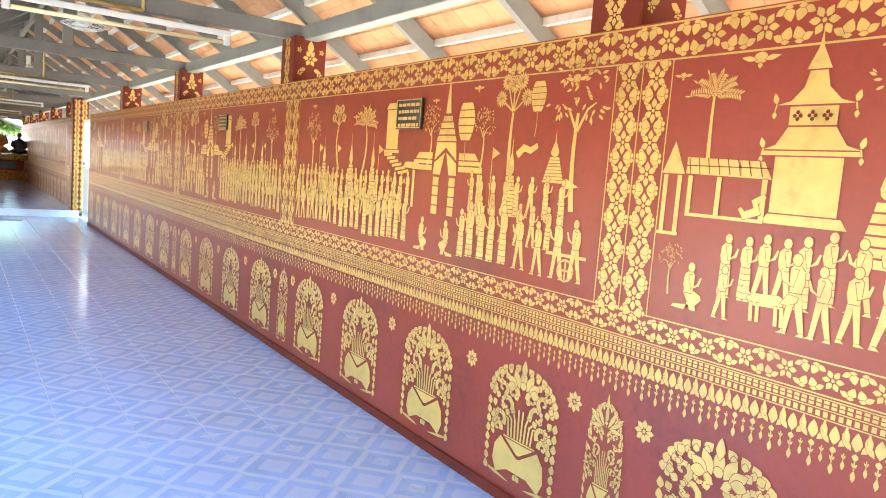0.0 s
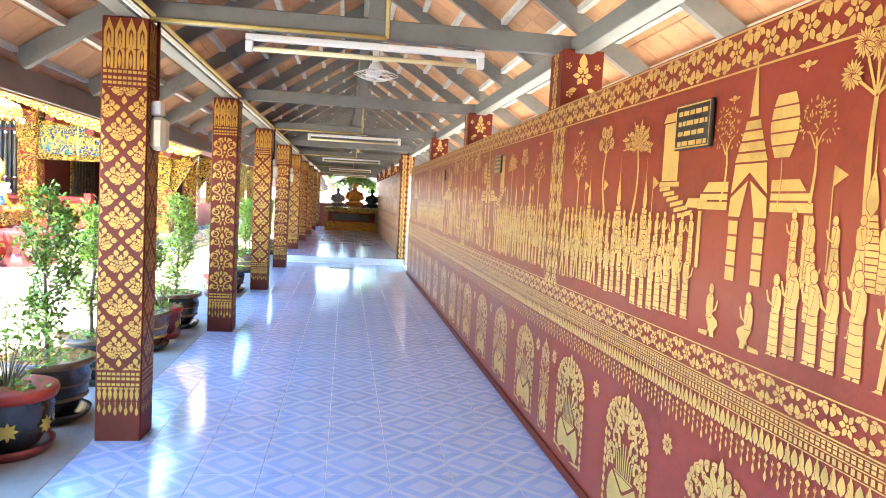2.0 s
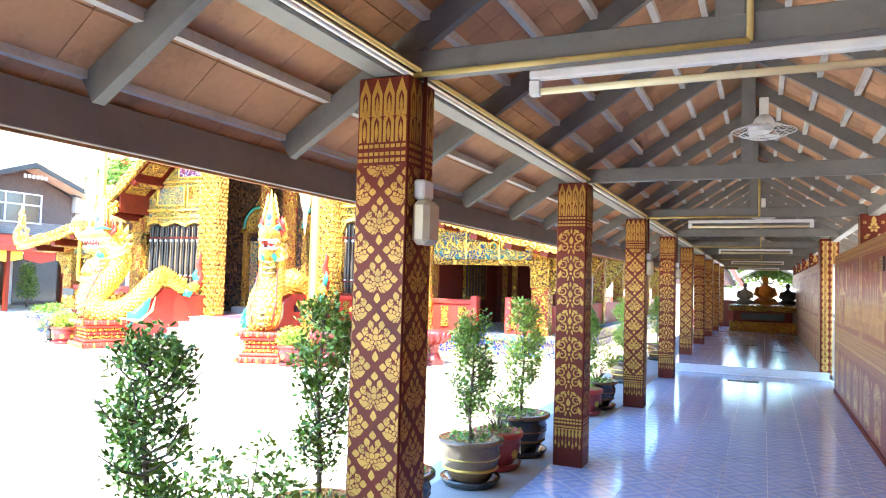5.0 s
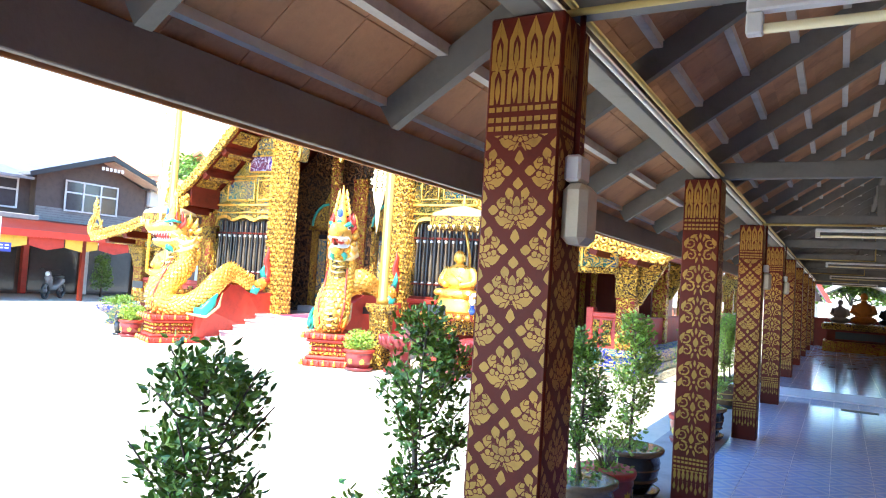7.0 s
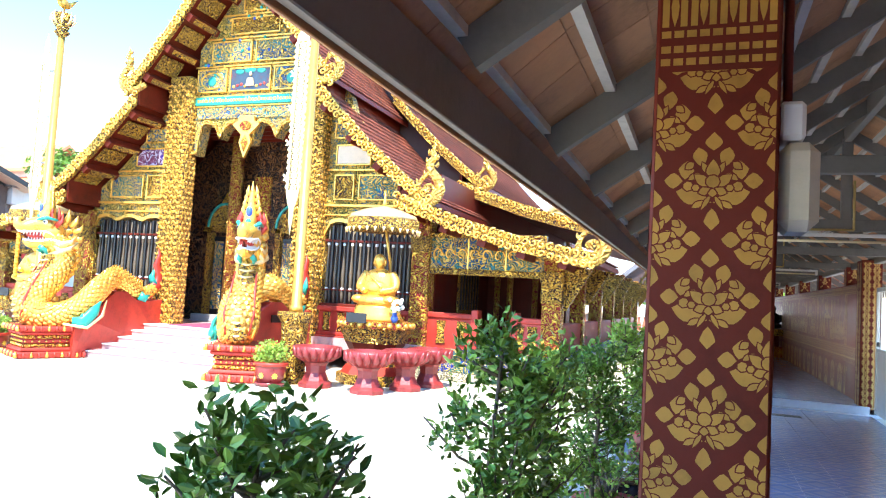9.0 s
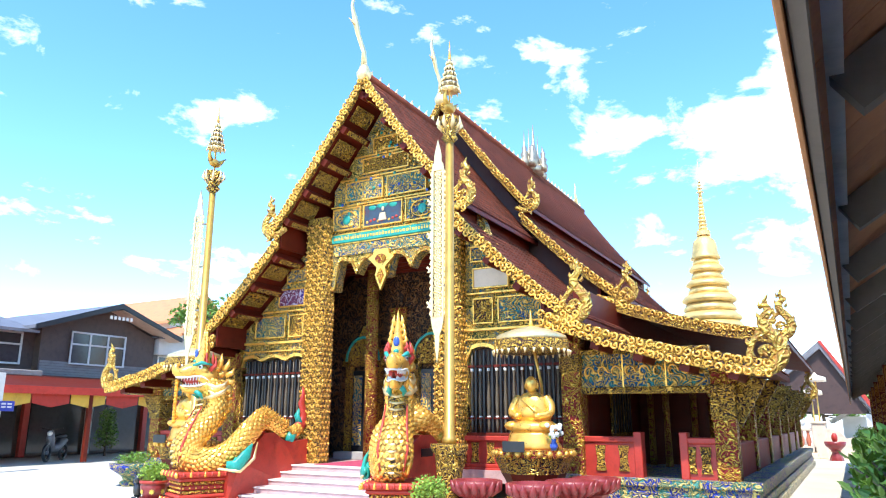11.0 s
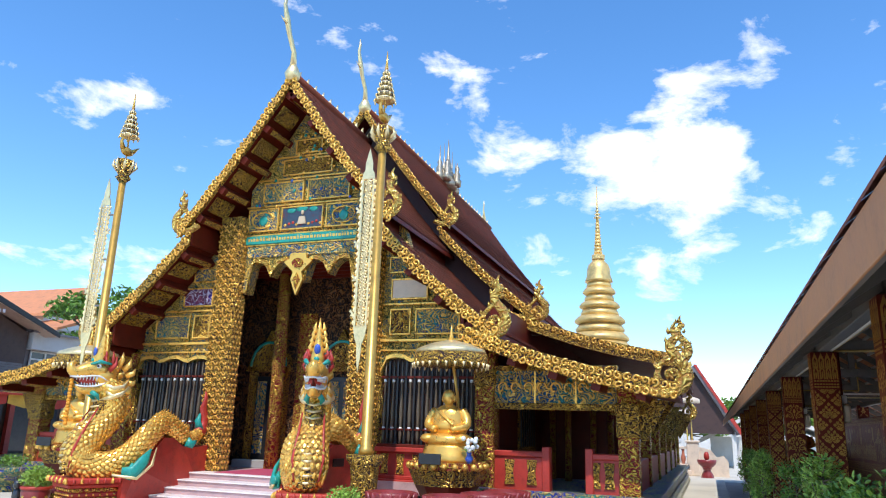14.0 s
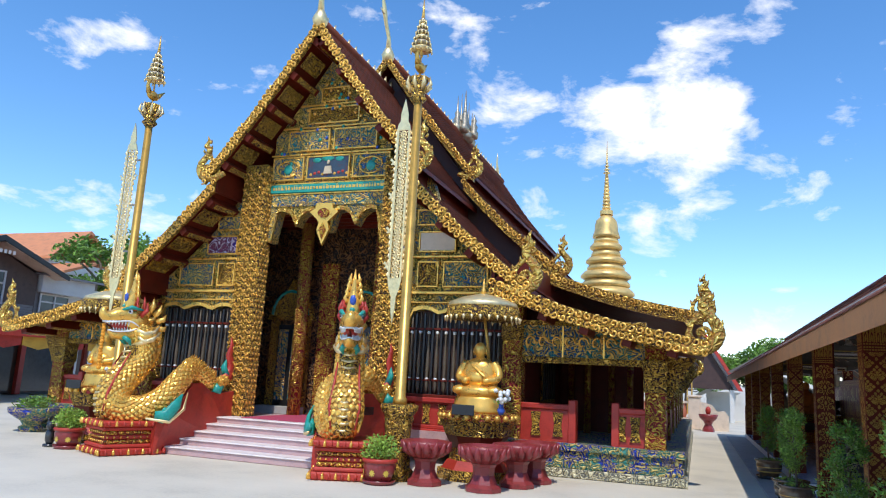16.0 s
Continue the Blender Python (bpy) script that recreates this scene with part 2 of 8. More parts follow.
def material(name, base, rough=0.6, metal=0.0, var=0.25, scale=6.0, bump=0.15, bscale=40.0, dirt=None, coat=0.0, spec=0.5, island=0.0, rnd=0.0):
    """Paint or stone: two scales of colour change, fine relief, optional dirt tone."""
    m = bpy.data.materials.new(name)
    m.use_nodes = True
    nt = m.node_tree
    bs = nt.nodes["Principled BSDF"]
    bs.inputs["Roughness"].default_value = rough
    bs.inputs["Metallic"].default_value = metal
    bs.inputs["Coat Weight"].default_value = coat
    bs.inputs["Coat Roughness"].default_value = 0.22
    bs.inputs["Specular IOR Level"].default_value = spec
    co = nt.nodes.new("ShaderNodeTexCoord")
    n1 = node(nt, "ShaderNodeTexNoise", Scale=scale, Detail=6.0, Roughness=0.6)
    n2 = node(nt, "ShaderNodeTexNoise", Scale=bscale, Detail=4.0, Roughness=0.65)
    geo_n = nt.nodes.new("ShaderNodeNewGeometry")
    nt.links.new(geo_n.outputs["Position"], n1.inputs["Vector"])
    nt.links.new(geo_n.outputs["Position"], n2.inputs["Vector"])
    r = nt.nodes.new("ShaderNodeValToRGB")
    lo = dirt or tuple(c * (1 - var) for c in base)
    hi = tuple(min(1, c * (1 + var * 0.6)) for c in base)
    r.color_ramp.elements[0].position, r.color_ramp.elements[1].position = 0.3, 0.72
    r.color_ramp.elements[0].color, r.color_ramp.elements[1].color = (*lo, 1), (*hi, 1)
    e = r.color_ramp.elements.new(0.47)
    e.color = (*base, 1)
    add = nt.nodes.new("ShaderNodeMath")
    add.operation = "MULTIPLY_ADD"
    add.inputs[1].default_value = 0.35
    nt.links.new(n2.outputs["Fac"], add.inputs[0])
    sub = nt.nodes.new("ShaderNodeMath")
    sub.operation = "SUBTRACT"
    sub.inputs[1].default_value = 0.175
    nt.links.new(n1.outputs["Fac"], sub.inputs[0])
    nt.links.new(sub.outputs[0], add.inputs[2])
    nt.links.new(add.outputs[0], r.inputs["Fac"])
    last = r.outputs["Color"]
    if island or rnd:
        hs = nt.nodes.new("ShaderNodeHueSaturation")
        mr = node(nt, "ShaderNodeMapRange")
        mr.inputs["To Min"].default_value, mr.inputs["To Max"].default_value = 1 - (island or rnd), 1 + (island or rnd)
        if island:
            nt.links.new(geo_n.outputs["Random Per Island"], mr.inputs["Value"])
        else:
            oi = nt.nodes.new("ShaderNodeObjectInfo")
            nt.links.new(oi.outputs["Random"], mr.inputs["Value"])
        nt.links.new(mr.outputs["Result"], hs.inputs["Value"])
        nt.links.new(last, hs.inputs["Color"])
        last = hs.outputs["Color"]
    nt.links.new(last, bs.inputs["Base Color"])
    rr = nt.nodes.new("ShaderNodeMapRange")
    rr.inputs["To Min"].default_value, rr.inputs["To Max"].default_value = max(0.03, rough - 0.1), min(1, rough + 0.12)
    nt.links.new(n1.outputs["Fac"], rr.inputs["Value"])
    nt.links.new(rr.outputs["Result"], bs.inputs["Roughness"])
    if bump:
        b = node(nt, "ShaderNodeBump", Strength=bump, Distance=0.01)
        nt.links.new(n2.outputs["Fac"], b.inputs["Height"])
        nt.links.new(b.outputs["Normal"], bs.inputs["Normal"])
    return m


def carved(name, high, low, scale=6.0, metal=0.5, rough=0.3, lines=46.0, cover=-0.35, bump=0.8, third=None, tscale=3.0):
    """Gilt relief: winding filigree raised over low, a ground colour or shadow painted into the hollows."""
    m = bpy.data.materials.new(name)
    m.use_nodes = True
    nt = m.node_tree
    bs = nt.nodes["Principled BSDF"]
    g = nt.nodes.new("ShaderNodeNewGeometry")
    n1 = node(nt, "ShaderNodeTexNoise", Scale=scale, Detail=1.2, Roughness=0.45, Distortion=0.6)
    nt.links.new(g.outputs["Position"], n1.inputs["Vector"])
    mul = nt.nodes.new("ShaderNodeMath")
    mul.operation = "MULTIPLY"
    mul.inputs[1].default_value = lines
    nt.links.new(n1.outputs["Fac"], mul.inputs[0])
    wave = nt.nodes.new("ShaderNodeMath")
    wave.operation = "SINE"
    nt.links.new(mul.outputs[0], wave.inputs[0])
    mask = nt.nodes.new("ShaderNodeMapRange")
    mask.inputs["From Min"].default_value, mask.inputs["From Max"].default_value = cover - 0.25, cover + 0.25
    nt.links.new(wave.outputs[0], mask.inputs["Value"])
    vor = node(nt, "ShaderNodeTexVoronoi", Scale=scale * 4.5)
    nt.links.new(g.outputs["Position"], vor.inputs["Vector"])
    dots = nt.nodes.new("ShaderNodeMapRange")
    dots.inputs["From Min"].default_value, dots.inputs["From Max"].default_value = 0.3, 0.2
    nt.links.new(vor.outputs["Distance"], dots.inputs["Value"])
    both = nt.nodes.new("ShaderNodeMath")
    both.operation = "MAXIMUM"
    nt.links.new(mask.outputs["Result"], both.inputs[0])
    nt.links.new(dots.outputs["Result"], both.inputs[1])
    tone = node(nt, "ShaderNodeTexNoise", Scale=scale * 9, Detail=3.0)
    nt.links.new(g.outputs["Position"], tone.inputs["Vector"])
    hi = nt.nodes.new("ShaderNodeMix")
    hi.data_type = "RGBA"
    nt.links.new(tone.outputs["Fac"], hi.inputs[0])
    hi.inputs[6].default_value, hi.inputs[7].default_value = (*[c * 0.72 for c in high], 1), (*[min(1, c * 1.22) for c in high], 1)
    col = nt.nodes.new("ShaderNodeMix")
    col.data_type = "RGBA"
    nt.links.new(both.outputs[0], col.inputs[0])
    col.inputs[6].default_value = (*low, 1)
    nt.links.new(hi.outputs[2], col.inputs[7])
    if third:
        tn = node(nt, "ShaderNodeTexNoise", Scale=tscale, Detail=3.0)
        nt.links.new(g.outputs["Position"], tn.inputs["Vector"])
        tr = nt.nodes.new("ShaderNodeMapRange")
        tr.inputs["From Min"].default_value, tr.inputs["From Max"].default_value = 0.47, 0.53
        nt.links.new(tn.outputs["Fac"], tr.inputs["Value"])
        tm = nt.nodes.new("ShaderNodeMix")
        tm.data_type = "RGBA"
        tm.inputs[6].default_value, tm.inputs[7].default_value = (*low, 1), (*third, 1)
        nt.links.new(tr.outputs["Result"], tm.inputs[0])
        nt.links.new(tm.outputs[2], col.inputs[6])
    nt.links.new(col.outputs[2], bs.inputs["Base Color"])
    mm = nt.nodes.new("ShaderNodeMath")
    mm.operation = "MULTIPLY"
    mm.inputs[1].default_value = metal
    nt.links.new(both.outputs[0], mm.inputs[0])
    nt.links.new(mm.outputs[0], bs.inputs["Metallic"])
    rr = nt.nodes.new("ShaderNodeMapRange")
    rr.inputs["To Min"].default_value, rr.inputs["To Max"].default_value = 0.7, rough
    nt.links.new(both.outputs[0], rr.inputs["Value"])
    nt.links.new(rr.outputs["Result"], bs.inputs["Roughness"])
    hsum = nt.nodes.new("ShaderNodeMath")
    hsum.operation = "ADD"
    nt.links.new(both.outputs[0], hsum.inputs[0])
    nt.links.new(wave.outputs[0], hsum.inputs[1])
    b = node(nt, "ShaderNodeBump", Strength=bump, Distance=0.03)
    nt.links.new(hsum.outputs[0], b.inputs["Height"])
    nt.links.new(b.outputs["Normal"], bs.inputs["Normal"])
    return m


M_MAROON = material("maroon_paint", (0.23, 0.026, 0.012), 0.4, var=0.25, scale=2.5, bump=0.05, coat=0.35, spec=0.4)
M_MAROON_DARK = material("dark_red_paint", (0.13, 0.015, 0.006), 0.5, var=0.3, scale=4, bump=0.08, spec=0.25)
M_RED = material("red_paint", (0.45, 0.04, 0.025), 0.45, var=0.25, scale=5, bump=0.1)
M_STENCIL = material("gold_stencil_paint", (0.53, 0.31, 0.085), 0.38, 0.15, var=0.22, scale=9, bump=0.06, island=0.06, coat=0.4)
M_STENCIL_OLD = material("dull_gold_stencil_paint", (0.44, 0.22, 0.034), 0.45, 0.2, var=0.3, scale=9, bump=0.08, island=0.08)
M_MURAL = material("gold_mural_paint", (0.53, 0.32, 0.09), 0.38, 0.15, var=0.25, scale=9, bump=0.06, island=0.08, coat=0.4)
M_GOLD = material("gilding", (0.92, 0.51, 0.1), 0.28, 0.6, var=0.25, scale=7, bump=0.25, bscale=60)
M_GOLD_PALE = material("pale_gilding", (0.88, 0.7, 0.36), 0.38, 0.7, var=0.2, scale=9, bump=0.3, bscale=55)
M_SILVER = material("tarnished_silver_gilding", (0.42, 0.36, 0.26), 0.4, 0.7, var=0.4, scale=12, bump=0.4)
M_GOLD_WORN = material("weathered_gold", (0.8, 0.54, 0.19), 0.4, 0.45, var=0.3, scale=3, bump=0.2)
M_GOLD_PAINT = material("gold_paint", (0.66, 0.4, 0.09), 0.35, 0.6, var=0.2, scale=6, bump=0.1)
# near-black low colour paints shadow into the hollows of the gilding
M_CARVED = carved("carved_gilding", (1.0, 0.53, 0.085), (0.04, 0.011, 0.004), 11.0, lines=42.0, cover=-0.15, metal=0.4, rough=0.26)
M_CARVED_RED = carved("gilt_on_red", (0.95, 0.54, 0.08), (0.24, 0.014, 0.008), 9.0, lines=40.0, cover=0.0, rough=0.25)
M_CARVED_BLUE = carved("gilt_on_blue_mosaic", (0.85, 0.54, 0.12), (0.02, 0.1, 0.24), 7.5, lines=44.0, cover=0.0, third=(0.03, 0.2, 0.22), metal=0.15)
M_CARVED_GREEN = carved("gilt_on_green_mosaic", (0.88, 0.55, 0.11), (0.03, 0.06, 0.015), 10.0, lines=44.0, cover=-0.25, third=(0.04, 0.14, 0.2), metal=0.15)
M_CARVED_FINIAL = carved("deep_cut_gilding", (1.0, 0.6, 0.13), (0.42, 0.19, 0.035), 8.0, lines=26.0, cover=-0.6, metal=0.55, rough=0.26)
M_CARVED_PURPLE = carved("painted_flowers_on_purple", (0.62, 0.5, 0.66), (0.05, 0.025, 0.24), 6.0, lines=30.0, cover=0.3, metal=0.0, third=(0.2, 0.04, 0.1))
M_CARVED_PALE = carved("pale_glazed_petals", (0.85, 0.76, 0.5), (0.2, 0.2, 0.16), 9.0, lines=40.0, cover=-0.2, metal=0.1)
# gilding darkened in colour to carry the shade inside the hall
M_CARVED_SHADE = carved("gilt_dimmed_for_shade", (0.22, 0.1, 0.03), (0.02, 0.01, 0.008), 7.0, lines=36.0, cover=0.2, metal=0.2, rough=0.5)
M_NIGHT = material("dark_blue_red_painting", (0.035, 0.06, 0.09), 0.4, var=0.5, scale=8, dirt=(0.14, 0.03, 0.03))
M_SCALES = material("gilt_scales", (0.5, 0.26, 0.05), 0.35, 0.4, var=0.2, scale=7, bump=0.1)
_nt = M_SCALES.node_tree
_v = node(_nt, "ShaderNodeTexVoronoi", Scale=23.0)
_v.feature = "F1"
_g = _nt.nodes.new("ShaderNodeNewGeometry")
_nt.links.new(_g.outputs["Position"], _v.inputs["Vector"])
_b = node(_nt, "ShaderNodeBump", Strength=0.8, Distance=0.03)
_b.invert = True
_nt.links.new(_v.outputs["Distance"], _b.inputs["Height"])
_nt.links.new(_b.outputs["Normal"], _nt.nodes["Principled BSDF"].inputs["Normal"])
_r = _nt.nodes.new("ShaderNodeMapRange")
_r.inputs["From Min"].default_value, _r.inputs["From Max"].default_value = 0.55, 0.9
_nt.links.new(_v.outputs["Distance"], _r.inputs["Value"])
_m = _nt.nodes.new("ShaderNodeMix")
_m.data_type = "RGBA"
_m.inputs[7].default_value = (0.3, 0.12, 0.02, 1)
_bs = _nt.nodes["Principled BSDF"]
_nt.links.new(_r.outputs["Result"], _m.inputs[0])
_nt.links.new(_bs.inputs["Base Color"].links[0].from_socket, _m.inputs[6])
_nt.links.new(_m.outputs[2], _bs.inputs["Base Color"])
M_TIMBER = material("grey_painted_timber", (0.18, 0.175, 0.155), 0.55, var=0.2, scale=5, bump=0.15, bscale=30)
M_BATTEN = material("pale_grey_batten", (0.56, 0.53, 0.47), 0.6, var=0.2, scale=6)
# inner face of the eaves board, greyed in colour for shade
M_FASCIA_SHADED = material("brown_grey_shaded_board", (0.2, 0.165, 0.14), 0.6, var=0.2, scale=3)
M_ROOF_UNDER = material("terracotta_underside", (0.5, 0.26, 0.13), 0.75, var=0.3, scale=3.5, bump=0.2, island=0.12)
M_ROOF_BROWN = material("brown_roof_tile", (0.22, 0.08, 0.05), 0.8, var=0.35, scale=5, bump=0.25, island=0.3, spec=0.15)
M_ROOF_RED = material("dark_red_shingle", (0.19, 0.05, 0.026), 0.8, var=0.4, scale=4, bump=0.3, island=0.5, spec=0.2)
M_WHITE = material("white_enamel", (0.78, 0.78, 0.74), 0.35, var=0.08, scale=8, bump=0.03)
M_CONCRETE = material("courtyard_concrete", (0.64, 0.59, 0.47), 0.7, var=0.16, scale=0.7, bump=0.2, bscale=25)
M_APRON = material("grey_cement_apron", (0.36, 0.35, 0.33), 0.7, var=0.25, scale=2.5, bump=0.25, bscale=30)
M_PINK = material("pink_marble_step", (0.52, 0.34, 0.33), 0.4, var=0.15, scale=5, bump=0.04)
M_TREAD = material("pale_stone_tread", (0.8, 0.72, 0.68), 0.45, var=0.15, scale=5, bump=0.06)
# flat dark tone standing in for unlit depth
M_DARK = material("dark_shade_fill", (0.06, 0.03, 0.025), 0.6, var=0.3, scale=3)
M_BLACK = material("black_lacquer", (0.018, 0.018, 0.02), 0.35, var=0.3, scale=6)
M_TEAL = material("teal_enamel", (0.02, 0.3, 0.24), 0.35, var=0.25, scale=10)
M_BLUE = material("blue_enamel", (0.04, 0.1, 0.42), 0.35, var=0.3, scale=10)
M_CREAM = material("cream_wash", (0.7, 0.56, 0.42), 0.6, var=0.2, scale=3)
M_TRUNK = material("bark", (0.14, 0.1, 0.07), 0.8, var=0.4, scale=20, bump=0.5)
M_LEAF = material("glossy_leaf", (0.14, 0.26, 0.03), 0.4, var=0.35, scale=14, bump=0.05, island=0.4)
M_LEAF_LIGHT = material("young_leaf", (0.24, 0.38, 0.05), 0.45, var=0.3, scale=14, bump=0.05, island=0.35)
M_SOIL = material("potting_soil", (0.07, 0.05, 0.035), 0.9, var=0.4, scale=30, bump=0.6)
M_GLAZE_BROWN = material("brown_glazed_pottery", (0.15, 0.085, 0.045), 0.22, var=0.45, scale=9, bump=0.1, coat=0.4)
M_GLAZE_BLACK = material("black_glazed_pottery", (0.03, 0.03, 0.03), 0.2, var=0.4, scale=9, bump=0.1, coat=0.4)
M_GLAZE_RED = material("red_glazed_pottery", (0.24, 0.03, 0.03), 0.3, var=0.3, scale=9, bump=0.1, coat=0.3)
M_STONE_PINK = material("red_stone", (0.25, 0.035, 0.035), 0.35, var=0.3, scale=9, bump=0.3)
# outer face of the same board, warm bounce light put into the colour
M_FASCIA_LIT = material("brown_lit_board", (0.5, 0.22, 0.085), 0.6, var=0.25, scale=4)
M_SCALE_LEAF = material("gilt_scale", (1.0, 0.54, 0.1), 0.24, 0.55, var=0.2, scale=9, bump=0.1, island=0.2)

# ---- gallery: plan ----
BAY = 2.965
PIL_X, PIL_W, PIL_Y0, PIL_H = 0.277, 0.225, 5.55, 2.145
WALL_X, WALL_H = 2.51, 1.86
STEP_Y, STEP_H = 15.78, 0.11
RIDGE_X, RIDGE_Z, EAVE_X = 1.51, 3.09, -0.335
SLOPE = 0.657


def pillar_y(k):
    return PIL_Y0 + BAY * k + PIL_W / 2


def roof_z(x):
    """Underside of the rafters' top line at x."""
    return RIDGE_Z - SLOPE * abs(x - RIDGE_X)


def tile_floor():
    m = material("blue_glazed_tile", (0.42, 0.54, 0.84), 0.1, var=0.1, scale=3.0, bump=0.02, bscale=12, rnd=0.03, spec=0.6)
    nt = m.node_tree
    bs = nt.nodes["Principled BSDF"]
    base = bs.inputs["Base Color"].links[0].from_socket
    g = nt.nodes.new("ShaderNodeNewGeometry")
    sep = nt.nodes.new("ShaderNodeSeparateXYZ")
    nt.links.new(g.outputs["Position"], sep.inputs[0])

    def cell(sock, off):
        a = nt.nodes.new("ShaderNodeMath")
        a.operation = "SUBTRACT"
        a.inputs[1].default_value = off
        nt.links.new(sock, a.inputs[0])
        b = nt.nodes.new("ShaderNodeMath")
        b.operation = "PINGPONG"
        b.inputs[1].default_value = 0.15
        nt.links.new(a.outputs[0], b.inputs[0])
        return b.outputs[0]
    s = nt.nodes.new("ShaderNodeMath")
    nt.links.new(cell(sep.outputs[0], 0.15), s.inputs[0])
    nt.links.new(cell(sep.outputs[1], 0.0), s.inputs[1])
    ramp = nt.nodes.new("ShaderNodeValToRGB")
    sc = nt.nodes.new("ShaderNodeMath")
    sc.operation = "DIVIDE"
    sc.inputs[1].default_value = 0.3
    wob = node(nt, "ShaderNodeTexNoise", Scale=45.0, Detail=3.0)
    nt.links.new(g.outputs["Position"], wob.inputs["Vector"])
    w2 = nt.nodes.new("ShaderNodeMath")
    w2.operation = "MULTIPLY_ADD"
    w2.inputs[1].default_value = 0.05
    nt.links.new(wob.outputs["Fac"], w2.inputs[0])
    nt.links.new(s.outputs[0], sc.inputs[0])
    nt.links.new(sc.outputs[0], w2.inputs[2])
    nt.links.new(w2.outputs[0], ramp.inputs["Fac"])
    ramp.color_ramp.interpolation = "EASE"
    el = ramp.color_ramp.elements
    el[0].position, el[0].color = 0.0, (0.55, 0.55, 0.55, 1)
    el[1].position, el[1].color = 1.0, (0.45, 0.45, 0.45, 1)
    for p, c in ((0.17, 0.6), (0.22, 0.05), (0.38, 0.0), (0.44, 0.75), (0.52, 0.75), (0.57, 0.05), (0.72, 0.0), (0.79, 0.6)):
        e = el.new(p)
        e.color = (c, c, c, 1)
    mx = nt.nodes.new("ShaderNodeMix")
    mx.data_type = "RGBA"
    mx.inputs[7].default_value = (0.68, 0.72, 0.84, 1)
    nt.links.new(ramp.outputs["Color"], mx.inputs[0])
    nt.links.new(base, mx.inputs[6])
    nt.links.new(mx.outputs[2], bs.inputs["Base Color"])
    return m


M_TILE = tile_floor()
M_GROUT = material("pale_grout", (0.74, 0.75, 0.8), 0.6, var=0.2, scale=20)
M_EDGE = material("white_floor_edging", (0.66, 0.68, 0.74), 0.3, var=0.1, scale=4)

# floor beds; the tiles themselves come at the end of the file
floor_1 = setting("floor_1", Geo().box(0.15, 2.56, -5.0, STEP_Y, -0.3, -0.004), M_GROUT, "pale blue patterned tile floor of the gallery", "floor")
floor_2 = setting("floor_2", Geo().box(0.15, 3.6, STEP_Y, 29.6, -0.3, STEP_H - 0.004), M_GROUT, "raised blue tile floor beyond the step", "floor")
setting("floor_edging", Geo().box(0.15, 2.56, STEP_Y - 0.012, STEP_Y - 0.002, 0.0, STEP_H + 0.002), M_EDGE, "white tile riser of the low step", "step")
setting("ground", Geo().raw([(-900, -900, -0.035), (900, -900, -0.035), (900, 900, -0.035), (-900, 900, -0.035)], [(0, 1, 2, 3)]), M_CONCRETE, "sunlit pale concrete temple courtyard", "ground")
setting("pavement", Geo().box(-0.42, 0.146, -5.0, 29.6, -0.3, -0.006, 0.006), M_APRON, "narrow grey cement apron under the eaves", "pavement")

# murals wall with its openings
wall_east = setting("wall_east", Geo().box(WALL_X, WALL_X + 0.2, -5.0, 14.3, -0.2, WALL_H), M_MAROON, "dark red wall with gold stencilled murals", "wall")
wall_far = setting("wall_far", Geo().box(WALL_X, WALL_X + 0.2, 16.12, 29.4, -0.2, WALL_H + 0.02), M_MAROON, "dark red gallery wall beyond the gate", "wall")
setting("baseboard", Geo().box(WALL_X - 0.012, WALL_X, -5.0, 14.3, 0.0, 0.05, 0.003), M_MAROON_DARK, "dark skirting at the foot of the mural wall", "baseboard")
setting("wall_end", Geo().box(0.15, 3.6, 29.4, 29.6, -0.2, 1.0), M_MAROON, "low dark red end wall of the gallery", "wall")
# added board, keeps bright sky from mirroring in the floor
setting("gable_end", Geo().prism([(EAVE_X, 2.05), (2 * RIDGE_X - EAVE_X, 2.05), (2 * RIDGE_X - EAVE_X, 2.1), (RIDGE_X, 3.2), (EAVE_X, 2.1)], lambda u, v, d: (u, d, v), 29.45, 29.55), M_TIMBER, "grey board added to block the sky at the roof's end", "wall")
setting("wall_back", Geo().box(0.15, 2.71, -5.2, -5.0, -0.2, 3.0), M_MAROON, "plain dark red wall closing the gallery", "wall")


# ---- stencil motifs (u to the right, v up) ----
def move(polys, du, dv, s=1.0, flip=False, rot=0.0):
    c, d = math.cos(radians(rot)), math.sin(radians(rot))
    f = -1 if flip else 1
    return [[(du + s * (f * u * c - v * d), dv + s * (f * u * d + v * c)) for u, v in p] for p in polys]


def rosette(r=0.03, n=7):
    return [leaf(0.25 * r * math.cos(radians(a)), 0.25 * r * math.sin(radians(a)), a, 0.85 * r, 0.62 * r, 4) for a in [i * 360 / n for i in range(n)]] + [disc(0, 0, 0.18 * r, 6)]


def border_unit(h=0.125, w=0.2):
    """One repeat of the flower and comma band, centred."""
    p = rosette(h * 0.34, 6)
    for s in (1, -1):
        for t in (1, -1):
            p.append(leaf(s * 0.16 * w, t * h * 0.24, 90 * t - s * 62 * t, 0.25 * w, 0.2 * h, 5))
            p.append(leaf(s * 0.44 * w, t * h * 0.06, 90 * t + s * 18 * t, 0.36 * h, 0.3 * h, 5, 0.6))
            p.append(leaf(s * 0.3 * w, t * h * 0.42, 90 - s * 90, 0.16 * w, 0.13 * h, 4))
    return p


